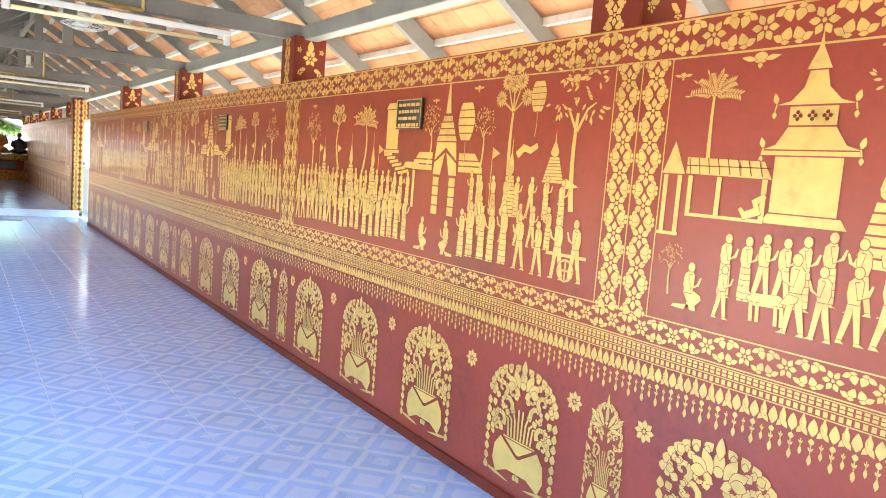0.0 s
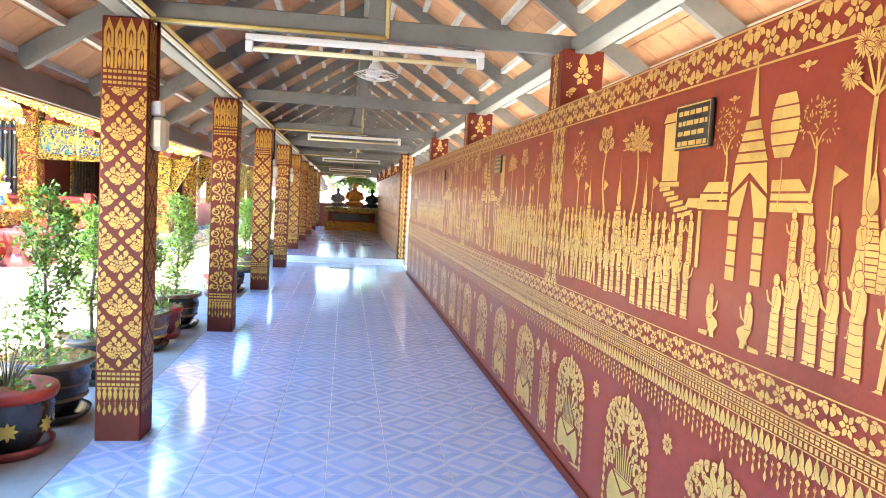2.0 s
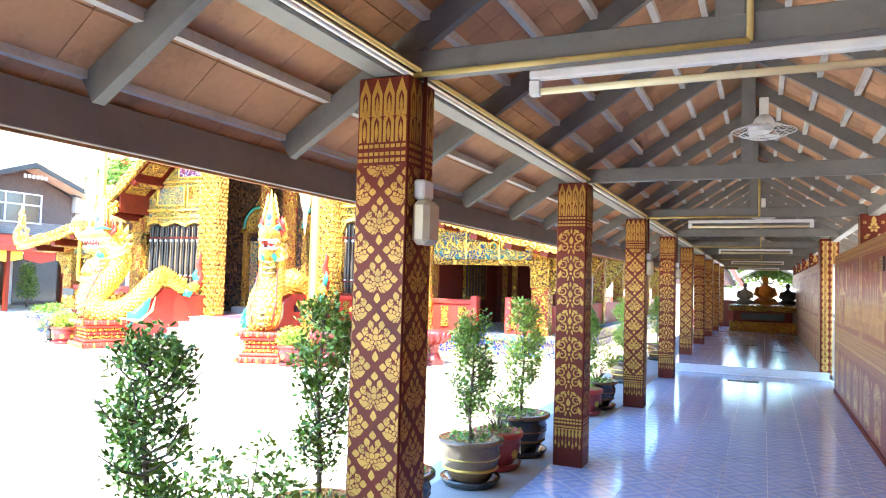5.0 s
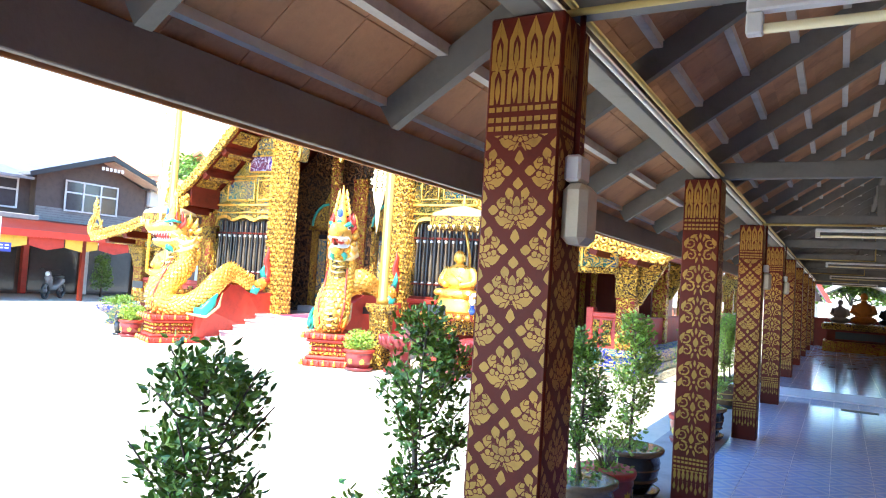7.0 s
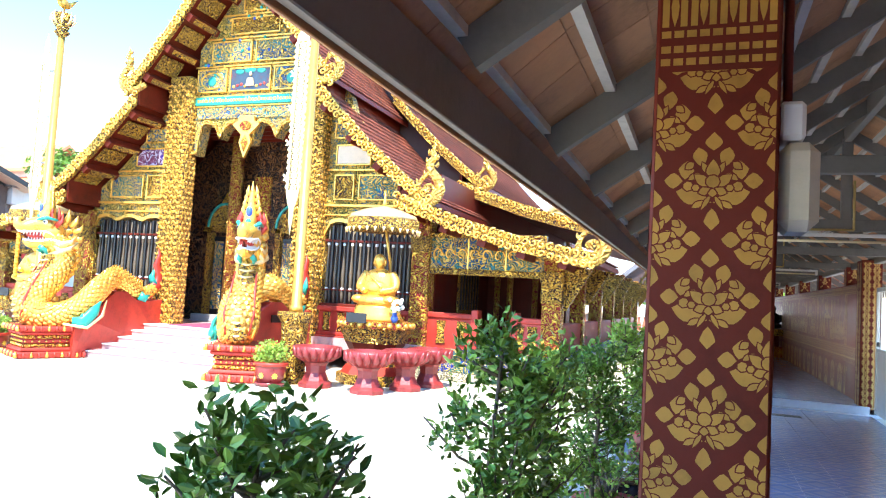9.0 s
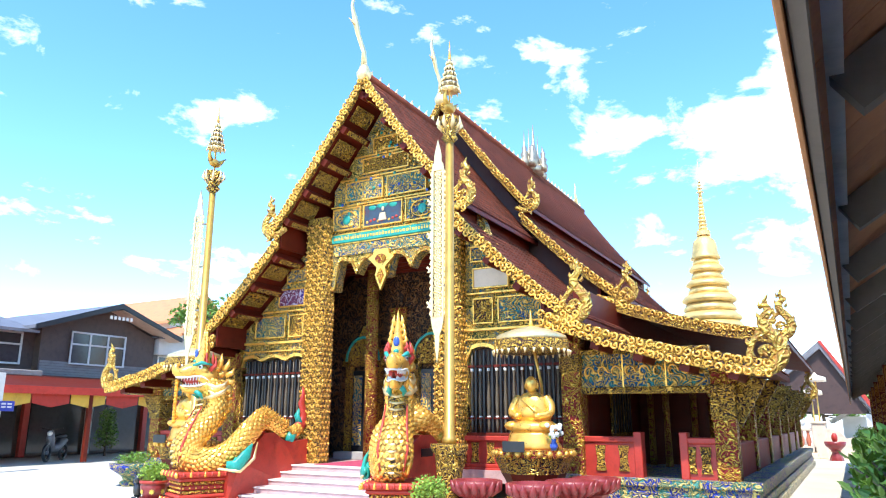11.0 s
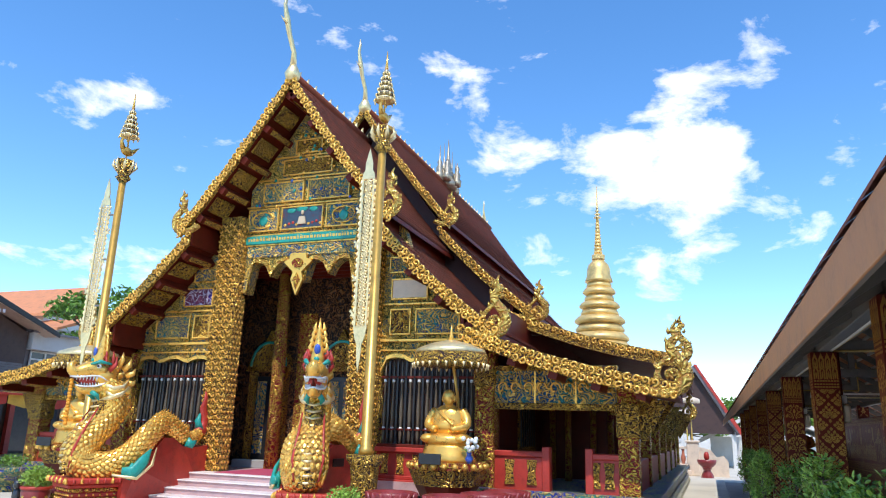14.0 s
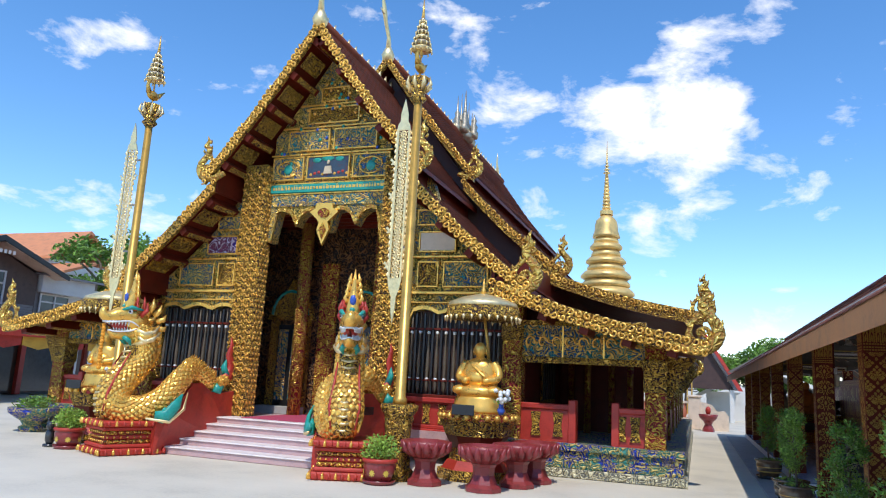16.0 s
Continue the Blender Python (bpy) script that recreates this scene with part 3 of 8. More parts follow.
def lotus(s=0.1):
    """A lotus ringed by curled leaves in a lozenge, half height s."""
    p = [leaf(0, 0.62 * s, 90, 0.36 * s, 0.27 * s, 6, 0.35), leaf(0, -0.56 * s, -90, 0.42 * s, 0.26 * s, 6, 0.6)]
    for k in (1, -1):
        p.append(leaf(k * 0.58 * s, 0.0, 90 - k * 88, 0.4 * s, 0.26 * s, 6, 0.35))
        p.append(leaf(k * 0.5 * s, 0.06 * s, 90 + k * 8, 0.3 * s, 0.24 * s, 6, 0.5))
        p.append(leaf(k * 0.2 * s, 0.3 * s, 90 - k * 12, 0.32 * s, 0.24 * s, 6, 0.6))
        p.append(leaf(k * 0.36 * s, 0.34 * s, 90 - k * 130, 0.16 * s, 0.12 * s, 5))
        p.append(leaf(k * 0.6 * s, -0.22 * s, 90 + k * 108, 0.56 * s, 0.3 * s, 7, 0.35))
        p.append(leaf(k * 0.34 * s, -0.5 * s, 90 + k * 60, 0.22 * s, 0.1 * s, 5))
        p.append(disc(k * 0.44 * s, -0.1 * s, 0.075 * s, 7))
        p.append(disc(k * 0.3 * s, -0.13 * s, 0.055 * s, 6))
        p.append(leaf(k * 0.05 * s, -0.3 * s, 90 - k * 150, 0.26 * s, 0.07 * s, 5))
        p.append(leaf(k * 0.42 * s, 0.03 * s, 90 + k * 55, 0.2 * s, 0.09 * s, 5))
        p.append(leaf(k * 0.02 * s, -0.12 * s, 90 - k * 52, 0.36 * s, 0.17 * s, 6, 0.6))
        p.append(leaf(k * 0.04 * s, -0.16 * s, 90 - k * 108, 0.2 * s, 0.13 * s, 5, 0.6))
        p.append(leaf(k * 0.1 * s, 0.16 * s, 90 - k * 26, 0.2 * s, 0.1 * s, 5))
    p += [leaf(0, -0.16 * s, -90, 0.13 * s, 0.13 * s, 5, 0.6), leaf(0, 0.06 * s, 90, 0.32 * s, 0.22 * s, 6, 0.4), disc(0, -0.01 * s, 0.1 * s, 9)]
    return p


def arabesque(s=0.1):
    """A flame bud with paired scrolls, half height s."""
    p = [leaf(0, -0.25 * s, 90, 0.6 * s, 0.34 * s), leaf(0, -0.5 * s, 90, 0.2 * s, 0.2 * s, 4)]
    for k in (1, -1):
        p += scroll(k * 0.55 * s, 0.28 * s, 0.32 * s, 1.1, 0.11 * s, 90 - k * 150, -k, 9)
        p += scroll(k * 0.5 * s, -0.45 * s, 0.3 * s, 1.1, 0.11 * s, 90 + k * 40, k, 9)
        p.append(leaf(k * 0.15 * s, 0.35 * s, 90 - k * 18, 0.5 * s, 0.16 * s))
        p.append(leaf(k * 0.2 * s, -0.2 * s, 90 - k * 75, 0.42 * s, 0.14 * s))
        p.append(leaf(k * 0.12 * s, -0.55 * s, 90 - k * 165, 0.4 * s, 0.14 * s))
        p.append(leaf(k * 0.78 * s, -0.05 * s, 90 - k * 10, 0.3 * s, 0.12 * s, 4))
    p.append(leaf(0, 0.5 * s, 90, 0.42 * s, 0.16 * s))
    return p


def tree(h=0.5, kind=0, rng=random):
    """A stencilled tree standing at the origin: leafy, budded or a palm."""
    lean = rng.uniform(-0.06, 0.06)
    trunk = [(lean * h * math.sin(2.6 * t) * 2, h * 0.62 * t) for t in [i / 6 for i in range(7)]]
    p = [strip(trunk, [0.034 * h * (1.3 - 0.1 * i) for i in range(7)])]
    cx, cy = trunk[-1]
    if kind == 0:
        for k in (1, -1):
            p.append(strip([(cx, cy - 0.12 * h), (cx + k * 0.08 * h, cy + 0.02 * h), (cx + k * 0.15 * h, cy + 0.06 * h)], [0.022 * h, 0.016 * h, 0.008 * h]))
        for bx, by, r in ((-0.15, 0.1, 0.12), (0.15, 0.08, 0.12), (0.0, 0.2, 0.13), (-0.1, 0.28, 0.09), (0.12, 0.26, 0.1)):
            for i in range(13):
                a, q = rng.uniform(0, 360), r * math.sqrt(rng.random()) * h
                p.append(leaf(cx + bx * h + q * math.cos(radians(a)), cy + by * h + q * math.sin(radians(a)), a + rng.uniform(-50, 50), 0.05 * h, 0.022 * h, 3))
    elif kind == 1:
        for k in range(5):
            a = 30 + 30 * k
            bx, by = cx + 0.17 * h * math.cos(radians(a)), cy + 0.2 * h * math.sin(radians(a)) + (0.05 * h if k % 2 else 0)
            p.append(strip([(cx, cy), (bx, by)], 0.014 * h))
            p += [leaf(bx, by, b, 0.07 * h, 0.024 * h, 3) for b in range(0, 360, 24)]
    else:
        for k in range(6):
            a = radians(15 + 30 * k)
            mid = [(cx + q * h * math.cos(a), cy + q * h * (math.sin(a) - 0.9 * q)) for q in (0.0, 0.1, 0.2, 0.3)]
            p.append(strip(mid, [0.016 * h, 0.012 * h, 0.01 * h, 0.004 * h]))
            for j in range(9):
                t = (j + 1) / 9.5 * 0.3
                x, y = cx + t * h * math.cos(a), cy + t * h * (math.sin(a) - 0.9 * t)
                for e in (50, -50):
                    p.append(leaf(x, y, math.degrees(a) - 40 * t / 0.3 + e, 0.07 * h, 0.02 * h, 3))
    return p


def spire(h=0.5, w=0.12, tiers=6):
    """A stepped chedi with a needle, standing at the origin."""
    p, z = [], 0.0
    for i in range(tiers):
        t = i / tiers
        d = h * 0.5 / tiers
        ww = w * (1 - 0.62 * t)
        p.append([(-ww / 2, z), (ww / 2, z), (ww / 2 * 0.88, z + d * 0.8), (-ww / 2 * 0.88, z + d * 0.8)])
        z += d
    p.append(leaf(0, z - 0.02 * h, 90, 0.3 * h, w * 0.4, 6, 0.25))
    p.append([(-w * 0.03, z + 0.22 * h), (w * 0.03, z + 0.22 * h), (0, h)])
    return p


def shrine(h=0.7, w=0.3):
    """A gate tower with stacked roofs and an open passage."""
    p = []
    for k in (1, -1):
        for j in range(4):
            p.append(rect(*sorted((k * w * 0.14, k * w * 0.3)), h * (0.02 + 0.075 * j), h * (0.085 + 0.075 * j)))
        p.append([(k * w * 0.12, h * 0.33), (k * w * 0.32, h * 0.33), (k * w * 0.3, h * 0.42), (k * w * 0.02, h * 0.5)])
        p.append(rect(*sorted((k * w * 0.36, k * w * 0.95)), h * 0.36, h * 0.4))
        p.append(rect(*sorted((k * w * 0.36, k * w * 0.9)), h * 0.41, h * 0.44))
        p.append([(k * w * 0.36, h * 0.45), (k * w * 0.85, h * 0.45), (k * w * 0.75, h * 0.5), (k * w * 0.36, h * 0.5)])
        p.append(rect(*sorted((k * w * 0.85, k * w * 0.92)), h * 0.05, h * 0.35))
    p.append([(-w * 0.3, h * 0.44), (0, h * 0.54), (w * 0.3, h * 0.44), (w * 0.26, h * 0.58), (-w * 0.26, h * 0.58)])
    for j in range(4):
        ww = w * (0.27 - 0.045 * j)
        p.append([(-ww, h * (0.59 + 0.05 * j)), (ww, h * (0.59 + 0.05 * j)), (ww * 0.85, h * (0.63 + 0.05 * j)), (-ww * 0.85, h * (0.63 + 0.05 * j))])
    p.append([(-w * 0.07, h * 0.8), (w * 0.07, h * 0.8), (0, h * 1.08)])
    return p


def pavilion():
    """A walled tower under two curved roofs with a long low hall beside it; u from the field's left edge, v from the floor."""
    p = [[(0.352, 1.255), (0.59, 1.255), (0.572, 1.282), (0.37, 1.282)], rect(0.374, 0.56, 1.286, 1.44), rect(0.33, 0.6, 1.444, 1.456)]
    p.append([(0.335, 1.46), (0.37, 1.472), (0.4, 1.52), (0.53, 1.52), (0.562, 1.472), (0.598, 1.46)])
    p += [rect(0.4, 0.53, 1.525, 1.575), [(0.36, 1.58), (0.4, 1.59), (0.432, 1.625), (0.443, 1.668), (0.49, 1.668), (0.5, 1.625), (0.535, 1.59), (0.572, 1.58)]]
    p += [[(0.433, 1.672), (0.5, 1.672), (0.472, 1.73), (0.466, 1.775), (0.46, 1.73)]]
    for k, u, v in ((-1, 0.335, 1.462), (1, 0.598, 1.462), (-1, 0.36, 1.582), (1, 0.572, 1.582)):
        p += [leaf(u, v, 90 + k * -15, 0.032, 0.018, 5), strip([(u, v), (u + k * 0.004, v - 0.02)], 0.004), leaf(u + k * 0.004, v - 0.02, -90, 0.02, 0.014, 4)]
    p += [[(0.0, 1.38), (0.085, 1.38), (0.04, 1.48)], [(0.09, 1.432), (0.345, 1.425), (0.372, 1.376), (0.09, 1.382)]]
    for u in (0.008, 0.06, 0.1, 0.2, 0.345):
        p.append(rect(u, u + 0.016, 1.262, 1.376) if u > 0.09 else rect(u, u + 0.016, 1.195, 1.376))
    p += [rect(0.0, 0.08, 1.187, 1.197), rect(0.1, 0.36, 1.252, 1.262)]
    p += [strip([(0.36, 1.33), (0.33, 1.31), (0.34, 1.285), (0.3, 1.27), (0.285, 1.29)], [0.014, 0.022, 0.028, 0.024, 0.01])]
    return p


def pavilion_lines():
    """Drawn lines on the tower and hall: seams of the roof and three small flowers."""
    p = [strip([(0.1 + 0.033 * i, 1.43), (0.108 + 0.034 * i, 1.382)], 0.003) for i in range(8)] + [rect(0.09, 0.37, 1.405, 1.408)]
    for u in (0.425, 0.465, 0.505):
        p += [disc(u + a, 1.55 + b, 0.006, 6) for a, b in ((0.008, 0), (-0.008, 0), (0, 0.009), (0, -0.009))]
    return p


def figure(h=0.22, pose_kind=0, flip=False):
    """A plain robed silhouette: with a long skirt, walking, or kneeling."""
    s = h
    head = [disc(0.02 * s, 0.92 * s, 0.062 * s, 9, 0.075 * s)]
    arm = strip([(0.02 * s, 0.8 * s), (0.06 * s, 0.6 * s), (0.16 * s, 0.66 * s), (0.2 * s, 0.78 * s)], [0.06 * s, 0.055 * s, 0.045 * s, 0.03 * s])
    torso = [(-0.02 * s, 0.86 * s), (0.05 * s, 0.86 * s), (0.09 * s, 0.8 * s), (0.085 * s, 0.62 * s), (0.07 * s, 0.52 * s), (-0.07 * s, 0.52 * s), (-0.1 * s, 0.64 * s), (-0.09 * s, 0.79 * s)]
    foot = [[(-0.09 * s, 0.0), (0.01 * s, 0.0), (-0.02 * s, 0.03 * s), (-0.09 * s, 0.03 * s)], [(0.02 * s, 0.0), (0.14 * s, 0.0), (0.08 * s, 0.035 * s), (0.02 * s, 0.035 * s)]]
    if pose_kind == 0:
        p = [torso]
        for i in range(5):
            z0, z1 = 0.035 + 0.096 * i, 0.035 + 0.096 * (i + 0.95)
            w0, w1 = 0.098 - 0.004 * i, 0.096 - 0.004 * i
            p.append([(-w0 * s, (z0 + 0.01) * s), (0, z0 * s), ((w0 + 0.012) * s, (z0 + 0.012) * s), ((w1 + 0.01) * s, (z1 + 0.008) * s), (0, z1 * s - 0.004 * s), (-w1 * s, (z1 + 0.008) * s)])
        p += foot + head + [arm]
    elif pose_kind == 1:
        p = [[(-0.075 * s, 0.53 * s), (0.01 * s, 0.53 * s), (-0.02 * s, 0.3 * s), (-0.09 * s, 0.05 * s), (-0.16 * s, 0.05 * s), (-0.11 * s, 0.3 * s)],
             [(-0.02 * s, 0.53 * s), (0.08 * s, 0.53 * s), (0.1 * s, 0.3 * s), (0.13 * s, 0.04 * s), (0.06 * s, 0.04 * s), (0.02 * s, 0.3 * s)], torso,
             [(-0.17 * s, 0.0), (-0.06 * s, 0.0), (-0.1 * s, 0.04 * s), (-0.16 * s, 0.045 * s)], [(0.06 * s, 0.0), (0.19 * s, 0.0), (0.13 * s, 0.035 * s), (0.06 * s, 0.035 * s)]] + head + [arm]
    else:
        p = [[(-0.1 * s, 0.28 * s), (0.09 * s, 0.3 * s), (0.22 * s, 0.24 * s), (0.24 * s, 0.18 * s), (0.14 * s, 0.08 * s), (0.16 * s, 0.0), (0.05 * s, 0.0), (0.02 * s, 0.08 * s), (-0.06 * s, 0.06 * s), (-0.26 * s, 0.05 * s), (-0.28 * s, 0.0), (-0.05 * s, -0.01 * s), (0.0, 0.12 * s)]]
        p += move([torso] + head + [arm], 0, -0.26 * s)
    return move(p, 0, 0, 1, flip)


def cloud(s=0.06):
    return [disc(0, 0.1 * s, 0.4 * s, 8, 0.3 * s), leaf(0.2 * s, 0, 10, 0.9 * s, 0.3 * s, 4), leaf(-0.2 * s, 0, 170, 0.9 * s, 0.3 * s, 4), leaf(0, -0.15 * s, -90, 0.3 * s, 0.3 * s, 4)]


def balloon(s=0.1):
    p = []
    for j in range(5):
        a0, a1 = j / 5 * 2.5, (j + 0.86) / 5 * 2.5
        w0, w1 = 0.36 * s * math.sin(0.65 + a0 * 0.8), 0.36 * s * math.sin(0.65 + a1 * 0.8)
        z0, z1 = s * (1 - j / 5) - 0.1 * s, s * (1 - (j + 0.86) / 5) - 0.1 * s
        p.append([(-w0, z0), (w0, z0), (w1, z1), (-w1, z1)])
    p.append(strip([(0, -0.1 * s), (0.02 * s, -0.5 * s), (-0.05 * s, -0.9 * s)], 0.02 * s))
    return p


def vase_arch(w=0.3, h=0.5):
    """A pointed niche: a notched vase, stems and tendrils, columns of leaves and a lotus on top, standing at the origin."""
    slim = w < 0.25
    p = [[(-0.3 * w, 0.04 * h), (-0.14 * w, 0.1 * h), (0.14 * w, 0.1 * h), (0.3 * w, 0.04 * h), (0.36 * w, 0.14 * h), (0.34 * w, 0.26 * h), (0.26 * w, 0.34 * h), (0.02 * w, 0.22 * h), (-0.02 * w, 0.22 * h), (-0.26 * w, 0.34 * h), (-0.34 * w, 0.26 * h), (-0.36 * w, 0.14 * h)]]
    p.append([(-0.2 * w, 0.34 * h), (0.2 * w, 0.34 * h), (0.14 * w, 0.31 * h), (0.02 * w, 0.25 * h), (-0.02 * w, 0.25 * h), (-0.14 * w, 0.31 * h)])
    p.append(rect(-0.22 * w, 0.22 * w, 0.348 * h, 0.36 * h))
    p += [leaf(0, 0.05 * h, 90 + b, 0.05 * h, 0.07 * w, 4) for b in (0, 45, -45)]
    for k in (1, -1):
        p.append(leaf(k * 0.1 * w, 0.01 * h, 90 - k * 82, 0.36 * w, 0.03 * h, 5, 0.7))
        for j in range(8):
            z = h * (0.02 + 0.075 * j)
            p.append(leaf(k * 0.45 * w, z, 90 - k * 8, 0.075 * h, 0.075 * w, 4, 0.4))
            if j > 3 and not slim:
                p.append(leaf(k * 0.37 * w, z, 90 - k * 24, 0.06 * h, 0.055 * w, 4, 0.4))
        for j in range(7):
            a = radians(8 + 12 * j)
            u, v = 0.46 * w * math.cos(a) ** 0.75, h * (0.62 + 0.27 * math.sin(a))
            p.append(leaf(k * u, v, 90 + k * (10 + 6 * j), 0.075 * h, 0.085 * w, 4, 0.4))
            p.append(leaf(k * u * 0.86, v - 0.02 * h, 90 - k * (30 - 6 * j), 0.05 * h, 0.06 * w, 4, 0.4))
        for j in range(4):
            p.append(strip([(k * (0.02 + 0.045 * j) * w, 0.365 * h), (k * (0.025 + 0.05 * j) * w, 0.5 * h), (k * (0.03 + 0.075 * j) * w, (0.6 - 0.03 * j) * h)], 0.022 * w))
        for u, v, a in ((0.07, 0.66, 20), (0.16, 0.53, 60), (0.25, 0.55, 10), (0.36, 0.56, 40), (0.38, 0.66, 10), (0.31, 0.64, 70), (0.2, 0.8, 40), (0.1, 0.6, 150), (0.28, 0.82, 60), (0.24, 0.42, 80), (0.38, 0.36, 20), (0.36, 0.48, 100), (0.2, 0.67, 120), (0.05, 0.73, 70)):
            p.append(leaf(k * u * w, v * h, 90 - k * a, 0.06 * h, 0.075 * w, 4))
        for cx, cy, r, st in ((0.22, 0.6, 0.1, 200), (0.3, 0.48, 0.085, 220), (0.13, 0.71, 0.075, 190), (0.28, 0.72, 0.075, 240), (0.32, 0.4, 0.06, 200)):
            p += scroll(k * cx * w, cy * h, r * w, 0.95, 0.055 * w, 90 - k * (90 - st), -k, 9)
            p += [leaf(k * (cx + 0.02) * w, (cy + 0.03) * h, 90 - k * b, 0.045 * h, 0.05 * w, 4) for b in (20, 70)]
    for b, l in ((0, 0.17), (28, 0.15), (-28, 0.15), (58, 0.13), (-58, 0.13), (95, 0.1), (-95, 0.1)):
        p.append(leaf(0.1 * w * math.sin(radians(b)), 0.76 * h, 90 - b, l * h, 0.1 * w, 5, 0.5))
    p += [leaf(0, 0.86 * h, 90, 0.13 * h, 0.08 * w, 5), disc(0, 0.79 * h, 0.04 * w, 7)]
    return p


def wall_place(y_left):
    return lambda u, v: (WALL_X - 0.0025, y_left - u, v)


def mural(k, seed):
    """The picture field between two upright bands, u from 0 to 2.7 and v from 0.95 to 1.73."""
    rng = random.Random(seed)
    p = []

    def people(u0, u1, step, v, h, kinds=(0, 0, 1), flip=None):
        u, out = u0, []
        while u < u1:
            out += move(figure(h * rng.uniform(0.92, 1.05), rng.choice(kinds), rng.random() < 0.4 if flip is None else flip), u, v + rng.uniform(-0.01, 0.012))
            u += step * rng.uniform(0.85, 1.2)
        return out
    if k == 0:
        p += move(tree(0.3, 2, rng), 0.16, 1.43) + pavilion() + move(tree(0.16, 0, rng), 0.07, 1.0)
        p += move(cloud(0.055), 0.295, 1.71) + move(cloud(0.03), 0.04, 1.68) + move(tree(0.44, 0, rng), 0.72, 1.32) + move(spire(0.34, 0.13), 0.68, 1.17)
        p += move(shrine(0.56, 0.3), 1.3, 1.14) + move(tree(0.6, 0, rng), 1.85, 1.1) + move(tree(0.5, 1, rng), 2.2, 1.14) + move(spire(0.5, 0.15, 8), 2.5, 1.12)
        p += people(0.26, 0.52, 0.055, 1.03, 0.2, flip=False) + people(0.56, 2.6, 0.09, 1.05, 0.21)
        p += move(figure(0.2, 2, False), 0.145, 0.965) + people(0.26, 0.3, 0.1, 0.955, 0.17, (1,)) + people(0.48, 2.6, 0.085, 0.97, 0.215)
        dog = [[(-0.05, 0.0), (0.04, 0.005), (0.05, 0.03), (0.03, 0.04), (-0.05, 0.035), (-0.065, 0.02)], [(0.035, 0.02), (0.055, 0.05), (0.085, 0.045), (0.08, 0.03), (0.055, 0.02)]]
        dog += [strip([(u, 0.01), (u + 0.004, -0.045)], 0.011) for u in (-0.05, -0.03, 0.025, 0.042)] + [strip([(-0.055, 0.03), (-0.08, 0.05)], 0.007)]
        p += move(dog, 0.405, 1.02)
    else:
        p += move(tree(0.4, 0, rng), 0.24, 1.24) + move(tree(0.42, 1, rng), 0.62, 1.3) + move(tree(0.42, 2, rng), 0.92, 1.3)
        p += move(spire(0.36, 0.1, 9), 0.42, 1.16) + move(spire(0.4, 0.11, 10), 0.78, 1.14) + move(spire(0.42, 0.1, 11), 1.04, 1.12)
        p += move([rect(-0.06, 0.06, 0, 0.2), [(-0.075, 0.205), (0.075, 0.205), (0.05, 0.235), (-0.05, 0.235)], rect(-0.075, 0.075, -0.02, -0.004)], 1.23, 1.43)
        p += [strip([(1.16 + 0.03 * i, 1.4 - 0.018 * i), (1.24 + 0.034 * i, 1.405 - 0.016 * i)], 0.014) for i in range(6)] + [[(1.36, 1.34), (1.52, 1.34), (1.5, 1.37), (1.38, 1.37)]] + move(tree(0.3, 0, rng), 1.58, 1.35)
        p += move(shrine(0.6, 0.3), 1.73, 1.12)
        p += move(tree(0.26, 0, rng), 2.0, 1.36) + move(tree(0.54, 1, rng), 2.2, 1.26) + move(spire(0.34, 0.1, 11), 2.21, 1.17) + move(spire(0.2, 0.12, 8), 2.46, 1.32) + move(tree(0.58, 0, rng), 2.57, 1.22)
        p += move(balloon(0.17), 1.875, 1.49) + move(balloon(0.12), 2.34, 1.6) + move(cloud(0.055), 2.54, 1.7) + move(cloud(0.035), 1.95, 1.7) + move(cloud(0.035), 0.24, 1.68) + move(cloud(0.035), 0.82, 1.6) + move(cloud(0.03), 1.62, 1.66)
        p += [strip([(2.24, 1.42), (2.28, 1.45), (2.32, 1.44), (2.36, 1.46)], [0.03, 0.03, 0.026, 0.02]), strip([(2.5, 1.24), (2.53, 1.34)], 0.005), [(2.53, 1.34), (2.6, 1.31), (2.525, 1.3)]]
        for u in (0.35, 0.6, 1.1, 2.08):
            p += [strip([(u, 1.2), (u, 1.45)], 0.004), [(u, 1.45), (u + 0.05, 1.425), (u, 1.4)]]
        p += people(0.06, 1.42, 0.06, 1.15, 0.17) + people(1.95, 2.55, 0.075, 1.17, 0.17) + people(0.04, 1.4, 0.066, 1.07, 0.18) + people(1.95, 2.5, 0.08, 1.06, 0.18)
        p += people(0.06, 0.95, 0.07, 0.975, 0.21) + people(0.98, 1.42, 0.068, 0.965, 0.235, (0,), False) + people(1.9, 2.2, 0.075, 0.965, 0.235, (0,), True) + people(2.3, 2.68, 0.105, 0.965, 0.23, (1,), True)
        p += move(figure(0.22, 2, False), 1.57, 0.95) + move(figure(0.22, 2, True), 1.78, 0.95)
        p += move([strip([(0.04 * math.cos(a), 0.04 * math.sin(a)) for a in [i * 0.524 for i in range(13)]], 0.008), rect(-0.11, 0.1, 0.05, 0.062), rect(-0.004, 0.004, -0.036, 0.036), rect(-0.036, 0.036, -0.004, 0.004)], 2.57, 1.0)
        if k % 2 == 0:
            p = [[(2.725 - u, v) for u, v in q] for q in p]
    return p


